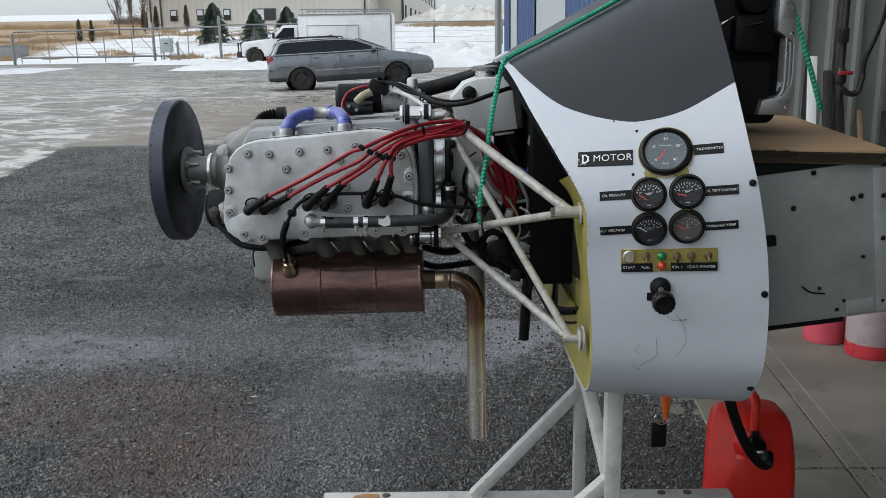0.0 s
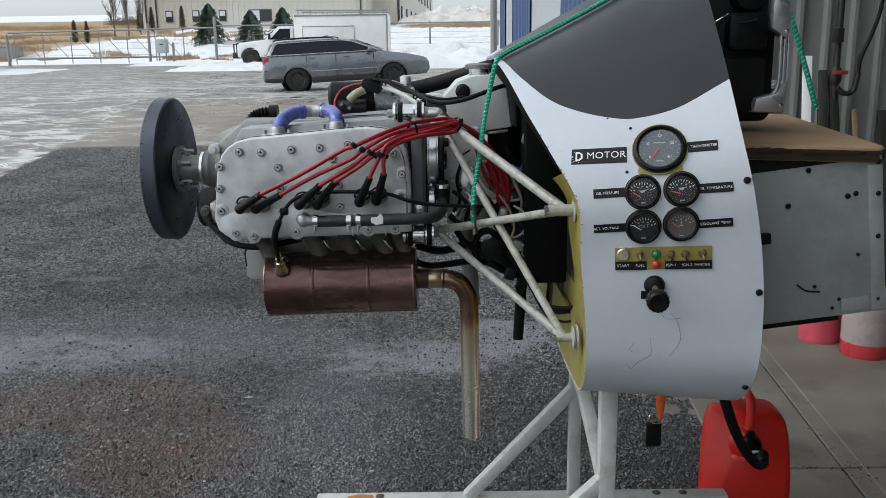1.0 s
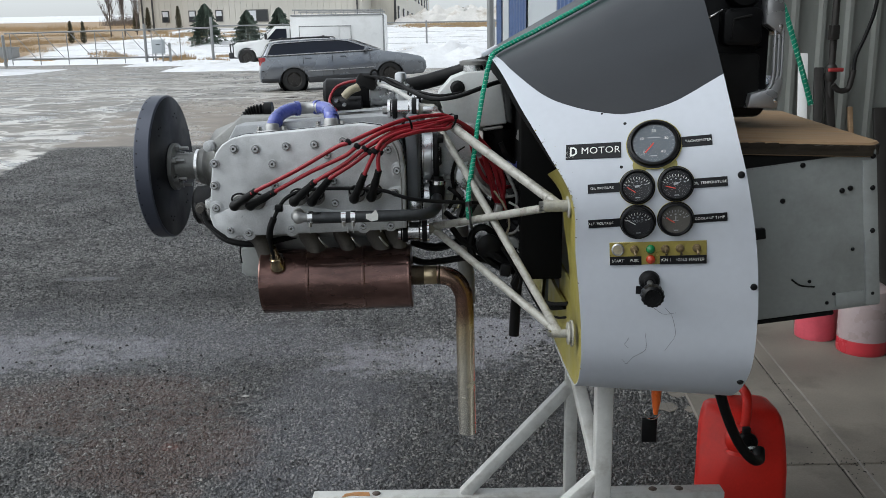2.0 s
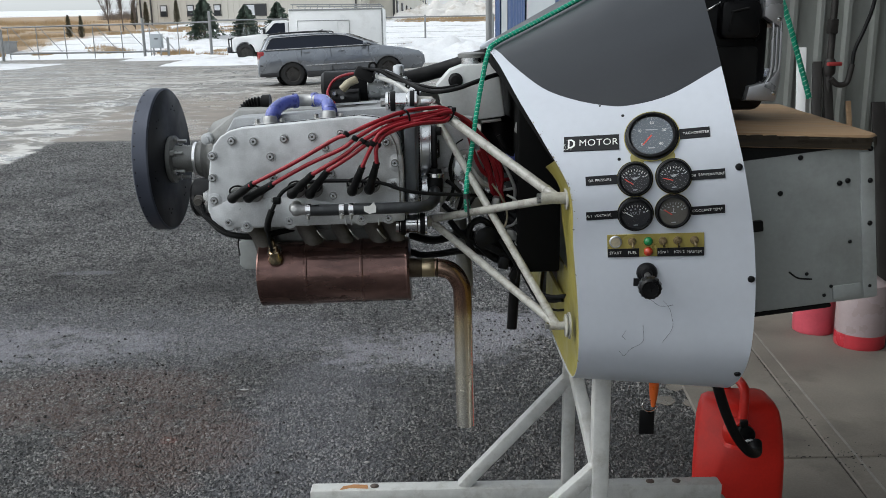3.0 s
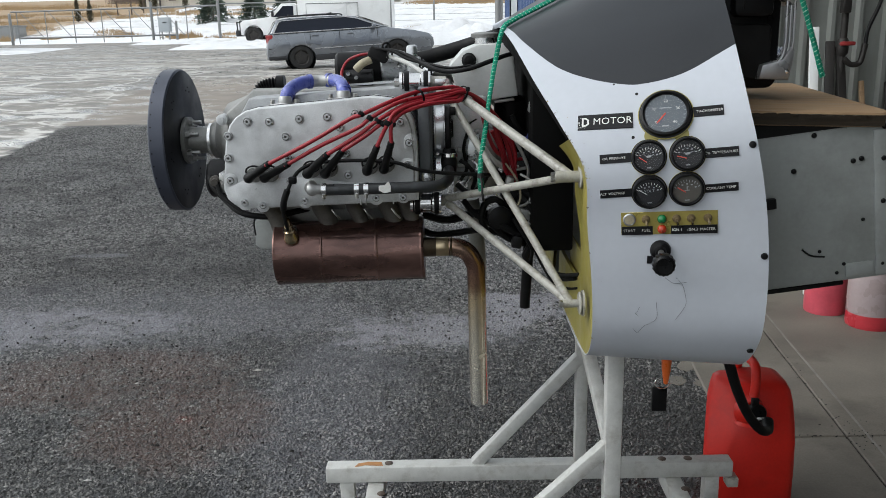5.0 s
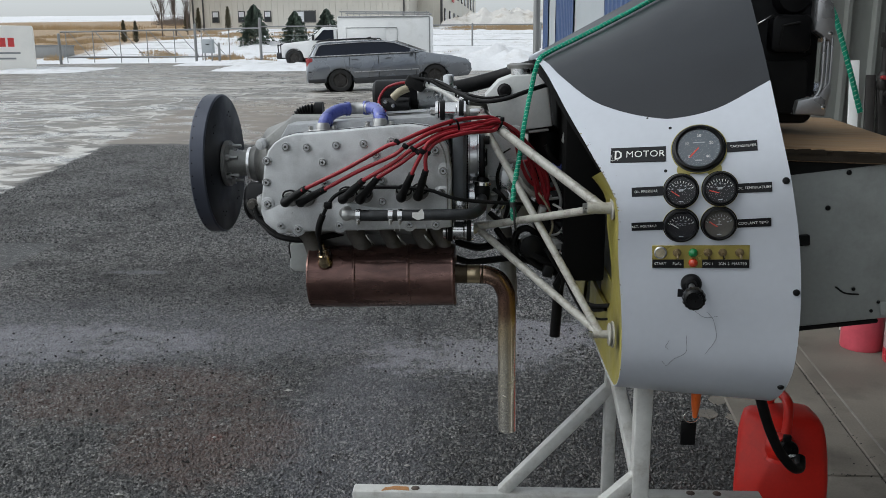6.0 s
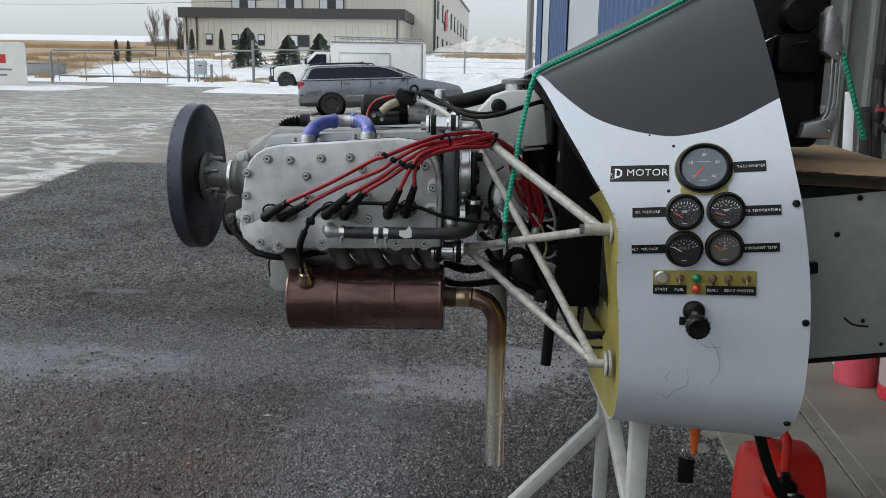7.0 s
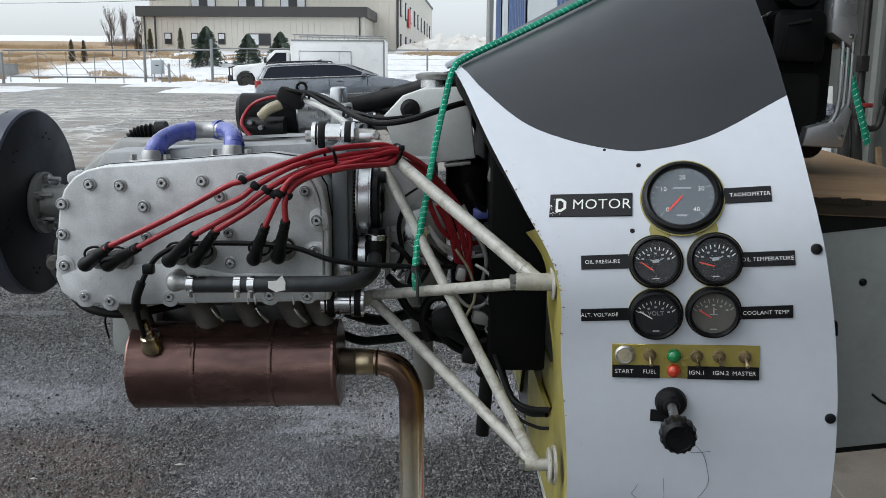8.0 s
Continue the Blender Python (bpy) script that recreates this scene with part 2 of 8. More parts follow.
    stone = mixed(math_of("MULTIPLY", thin, 0.34), stone, (0.165, 0.165, 0.185))
    stone = mixed(math_of("MULTIPLY", math_of("MULTIPLY", salt, open_stone), 0.70), stone, (0.285, 0.28, 0.305))
    rust = math_of("MAXIMUM", blob(-1.42, 3.55, 0.50, 0.26, 0.2, 1.0), blob(-0.98, 3.08, 0.30, 0.30, 0.2, 1.0))
    stone = mixed(math_of("MULTIPLY", math_of("MULTIPLY", rust, open_stone), 0.62), stone, (0.098, 0.062, 0.050))
    stone = mixed(math_of("MULTIPLY", blob(-0.96, 3.10, 0.035, 0.035), 0.5), stone, (0.15, 0.045, 0.03))
    # first blob: the cowl's shade put into the colour; second: damp
    damp_and_shade = math_of("MAXIMUM", blob(0.50, 2.95, 0.55, 0.60, 0.1, 1.0), blob(-1.7, 5.3, 0.9, 0.5, 0.2, 1.2))
    stone = mixed(math_of("MULTIPLY", damp_and_shade, 0.45), stone, (0.014, 0.0135, 0.013))
    p.inputs["Specular IOR Level"].default_value = 0.35 if loose else 0.54
    if loose:
        l.new(stone, p.inputs["Base Color"])
        l.new(span(cloud, 0.3, 0.7, 0.38, 0.67), p.inputs["Roughness"])
        return m
    # beyond the coarse square: a smoother brown patch, then the old yard with dried slush and pale tyre tracks
    edge = math_of("MULTIPLY_ADD", noise_of(2.2, 8, rough=0.7), 0.5, -0.25)
    past = span(math_of("ADD", Y, edge), 12.15, 12.30)
    lean = math_of("MULTIPLY_ADD", Y, 0.14, math_of("ADD", X, math_of("MULTIPLY", edge, 1.6)))
    side = span(lean, -3.60, -3.74)
    old = math_of("MAXIMUM", past, side)
    patch = math_of("MULTIPLY", math_of("MULTIPLY", past, span(lean, -3.80, -3.66)), span(math_of("MULTIPLY_ADD", edge, 8.0, Y), 21.0, 18.5))
    streak = noise_of(0.75, 6, (0.7, 1.0, 1), 0.62, -12, 0.6)
    melt = noise_of(2.6, 7, (0.8, 1.0, 1), 0.68, 20, 0.5)

    def tracks(scale, stretch, turn, width):
        """Curved bands along the level lines of a slow noise, as wheels leave them."""
        off = math_of("ABSOLUTE", math_of("SUBTRACT", noise_of(scale, 2, stretch, 0.35, turn, 0.25), 0.5))
        return span(off, width, width * 0.45)

    lines = math_of("MAXIMUM", tracks(0.42, (0.45, 1.0, 1), -14, 0.030), tracks(0.62, (0.5, 1.1, 1), 24, 0.026))
    lines = math_of("MAXIMUM", lines, tracks(0.9, (0.8, 1.0, 1), 70, 0.022))
    lines = math_of("MULTIPLY", lines, span(melt, 0.40, 0.52))
    yard = mixed(span(streak, 0.38, 0.62), (0.072, 0.063, 0.052), (0.205, 0.182, 0.152))
    yard = mixed(span(melt, 0.50, 0.38, 0, 0.65), yard, (0.058, 0.054, 0.048))
    near_by = span(Y, 46.0, 12.0, 0.25, 1.0)
    slush = span(math_of("MULTIPLY_ADD", math_of("SUBTRACT", melt, 0.5), 0.9, streak), 0.58, 0.70, 0.0, 0.75)
    white = math_of("MULTIPLY", math_of("MAXIMUM", slush, lines), near_by)
    white = math_of("MULTIPLY", white, span(shade2.outputs[1], 0.0, 1.0, 0.7, 1.0))
    yard = mixed(math_of("MULTIPLY", white, 0.9), yard, (0.61, 0.59, 0.555))
    brown = mixed(span(cloud, 0.35, 0.65), (0.130, 0.104, 0.080), (0.205, 0.168, 0.130))
    brown = mixed(span(melt, 0.60, 0.72, 0, 0.3), brown, (0.4, 0.39, 0.37))
    yard = mixed(patch, yard, brown)
    seam = math_of("MULTIPLY", span(math_of("ADD", Y, edge), 11.75, 12.2), span(math_of("ADD", Y, edge), 12.45, 12.2))
    colour = mixed(math_of("MULTIPLY", math_of("MULTIPLY", seam, span(X, -5.9, -5.2)), 0.65), mixed(old, stone, yard), (0.022, 0.020, 0.019))
    l.new(colour, p.inputs["Base Color"])
    puddle = math_of("MULTIPLY", span(streak, 0.56, 0.40), span(melt, 0.56, 0.44))
    rough_near = span(cloud, 0.3, 0.7, 0.38, 0.67)
    rough_far = math_of("MULTIPLY_ADD", puddle, -0.36, 0.50)
    rgh = n.new("ShaderNodeMixRGB")
    l.new(old, rgh.inputs[0])
    l.new(rough_near, rgh.inputs[1])
    l.new(rough_far, rgh.inputs[2])
    l.new(rgh.outputs[0], p.inputs["Roughness"])
    height = math_of("MULTIPLY_ADD", cells.outputs["Distance"], -1.0, math_of("MULTIPLY", grit.outputs["Distance"], -0.35))
    soft = math_of("MULTIPLY_ADD", melt, 0.25, math_of("MULTIPLY", noise_of(40, 4), 0.10))
    hgt = n.new("ShaderNodeMixRGB")
    l.new(old, hgt.inputs[0])
    l.new(height, hgt.inputs[1])
    l.new(soft, hgt.inputs[2])
    bp = n.new("ShaderNodeBump")
    bp.inputs["Strength"].default_value, bp.inputs["Distance"].default_value = 1.0, 0.010
    l.new(hgt.outputs[0], bp.inputs["Height"])
    l.new(bp.outputs[0], p.inputs["Normal"])
    return m


def tinted_pipe():
    """Exhaust pipe: copper-brown where the heat was greatest, turning straw and silver towards the outlet."""
    m, n, l, p = nodes("heat_tinted_pipe")
    tc = n.new("ShaderNodeTexCoord")
    sep = n.new("ShaderNodeSeparateXYZ")
    l.new(tc.outputs["Object"], sep.inputs[0])
    t = n.new("ShaderNodeTexNoise")
    t.inputs["Scale"].default_value, t.inputs["Detail"].default_value = 16, 6
    l.new(tc.outputs["Object"], t.inputs["Vector"])
    a = n.new("ShaderNodeMath")
    a.operation = "MULTIPLY_ADD"
    a.inputs[1].default_value = 0.09
    l.new(t.outputs[0], a.inputs[0])
    l.new(sep.outputs[2], a.inputs[2])
    r = n.new("ShaderNodeMapRange")
    r.inputs[1].default_value, r.inputs[2].default_value = 0.07, -0.33
    l.new(a.outputs[0], r.inputs[0])
    c = n.new("ShaderNodeValToRGB")
    e = c.color_ramp.elements
    e[0].position, e[0].color = 0.0, (0.40, 0.27, 0.20, 1)
    e[1].position, e[1].color = 1.0, (0.95, 0.92, 0.84, 1)
    for at, col in ((0.12, (0.22, 0.125, 0.095, 1)), (0.22, (0.24, 0.15, 0.10, 1)), (0.34, (0.66, 0.54, 0.36, 1)), (0.55, (0.92, 0.85, 0.70, 1))):
        k = c.color_ramp.elements.new(at)
        k.color = col
    l.new(r.outputs[0], c.inputs[0])
    l.new(c.outputs[0], p.inputs["Base Color"])
    q = n.new("ShaderNodeMapRange")
    q.inputs[3].default_value, q.inputs[4].default_value = 0.16, 0.34
    l.new(t.outputs[0], q.inputs[0])
    l.new(q.outputs[0], p.inputs["Roughness"])
    p.inputs["Metallic"].default_value = 0.97
    return m


def field():
    """Old snow with tufts of dry grass showing through, more grass further up."""
    m, n, l, p = nodes("snowy_field")
    tc = n.new("ShaderNodeTexCoord")
    sep = n.new("ShaderNodeSeparateXYZ")
    l.new(tc.outputs["Object"], sep.inputs[0])
    def tex(scale, stretch):
        mp = n.new("ShaderNodeMapping")
        mp.inputs["Scale"].default_value = stretch
        l.new(tc.outputs["Object"], mp.inputs[0])
        t = n.new("ShaderNodeTexNoise")
        t.inputs["Scale"].default_value, t.inputs["Detail"].default_value, t.inputs["Roughness"].default_value = scale, 8, 0.65
        l.new(mp.outputs[0], t.inputs["Vector"])
        return t.outputs[0]
    patch, tuft, grain = tex(0.05, (1, 0.35, 1)), tex(0.9, (1, 0.3, 1)), tex(3.0, (1, 0.6, 1))
    bands = n.new("ShaderNodeValToRGB")
    e = bands.color_ramp.elements
    e[0].position, e[0].color = 0.0, (0.0, 0, 0, 1)
    e[1].position, e[1].color = 1.0, (0.0, 0, 0, 1)
    for at, v in ((0.025, 0.15), (0.04, 0.6), (0.11, 0.85), (0.42, 0.8), (0.52, 0.2), (0.8, 0.15)):
        k = bands.color_ramp.elements.new(at)
        k.color = (v, v, v, 1)
    mr = n.new("ShaderNodeMapRange")
    mr.inputs[1].default_value, mr.inputs[2].default_value = 40, 440
    l.new(sep.outputs[1], mr.inputs[0])
    l.new(mr.outputs[0], bands.inputs[0])
    lee = n.new("ShaderNodeMapRange")  # the slope before the building keeps its snow
    lee.inputs[1].default_value, lee.inputs[2].default_value, lee.inputs[3].default_value, lee.inputs[4].default_value = -29, -24, 1.0, 0.3
    l.new(sep.outputs[0], lee.inputs[0])
    kept = n.new("ShaderNodeMath"); kept.operation = "MULTIPLY"
    l.new(bands.outputs[0], kept.inputs[0]); l.new(lee.outputs[0], kept.inputs[1])
    s1 = n.new("ShaderNodeMath"); s1.operation = "MULTIPLY_ADD"
    l.new(patch, s1.inputs[0]); s1.inputs[1].default_value = 0.9; l.new(kept.outputs[0], s1.inputs[2])
    s2 = n.new("ShaderNodeMath"); s2.operation = "MULTIPLY_ADD"
    l.new(tuft, s2.inputs[0]); s2.inputs[1].default_value = 0.8; l.new(s1.outputs[0], s2.inputs[2])
    mask = n.new("ShaderNodeMapRange")
    mask.inputs[1].default_value, mask.inputs[2].default_value = 1.12, 1.3
    l.new(s2.outputs[0], mask.inputs[0])
    grass = n.new("ShaderNodeMixRGB")
    l.new(grain, grass.inputs[0])
    grass.inputs[1].default_value, grass.inputs[2].default_value = (0.17, 0.11, 0.06, 1), (0.46, 0.34, 0.21, 1)
    snow = n.new("ShaderNodeMixRGB")
    l.new(tuft, snow.inputs[0])
    snow.inputs[1].default_value, snow.inputs[2].default_value = (0.60, 0.61, 0.63, 1), (0.80, 0.80, 0.81, 1)
    mix = n.new("ShaderNodeMixRGB")
    l.new(mask.outputs[0], mix.inputs[0]); l.new(snow.outputs[0], mix.inputs[1]); l.new(grass.outputs[0], mix.inputs[2])
    l.new(mix.outputs[0], p.inputs["Base Color"])
    p.inputs["Roughness"].default_value = 0.8
    bp = n.new("ShaderNodeBump")
    bp.inputs["Strength"].default_value, bp.inputs["Distance"].default_value = 0.6, 0.15
    l.new(tuft, bp.inputs["Height"]); l.new(bp.outputs[0], p.inputs["Normal"])
    return m


def rope_mat(name, base, fleck):
    """Braided cord: dark diamonds and pale flecks along it."""
    m, n, l, p = nodes(name)
    tc = n.new("ShaderNodeTexCoord")
    v = n.new("ShaderNodeTexVoronoi")
    v.inputs["Scale"].default_value = 330
    l.new(tc.outputs["Object"], v.inputs["Vector"])
    s = n.new("ShaderNodeSeparateColor")
    l.new(v.outputs["Color"], s.inputs[0])
    r = n.new("ShaderNodeMapRange")
    r.inputs[1].default_value, r.inputs[2].default_value = 0.72, 0.9
    l.new(s.outputs[0], r.inputs[0])
    k = n.new("ShaderNodeMapRange")
    k.inputs[1].default_value, k.inputs[2].default_value, k.inputs[3].default_value, k.inputs[4].default_value = 0.0, 0.6, 1.15, 0.45
    l.new(v.outputs["Distance"], k.inputs[0])
    a = n.new("ShaderNodeMixRGB")
    l.new(r.outputs[0], a.inputs[0])
    a.inputs[1].default_value, a.inputs[2].default_value = (*base, 1), (*fleck, 1)
    b = n.new("ShaderNodeMixRGB")
    b.blend_type, b.inputs[0].default_value = "MULTIPLY", 1
    l.new(a.outputs[0], b.inputs[1]); l.new(k.outputs[0], b.inputs[2])
    l.new(b.outputs[0], p.inputs["Base Color"])
    p.inputs["Roughness"].default_value = 0.75
    bp = n.new("ShaderNodeBump")
    bp.inputs["Strength"].default_value, bp.inputs["Distance"].default_value = 0.8, 0.001
    bp.invert = True
    l.new(v.outputs["Distance"], bp.inputs["Height"]); l.new(bp.outputs[0], p.inputs["Normal"])
    return m


def glass(name, col=(1, 1, 1), rough=0.02):
    m, n, l, p = nodes(name)
    p.inputs["Base Color"].default_value = (*col, 1)
    p.inputs["Transmission Weight"].default_value, p.inputs["Roughness"].default_value, p.inputs["IOR"].default_value = 1.0, rough, 1.24
    return m


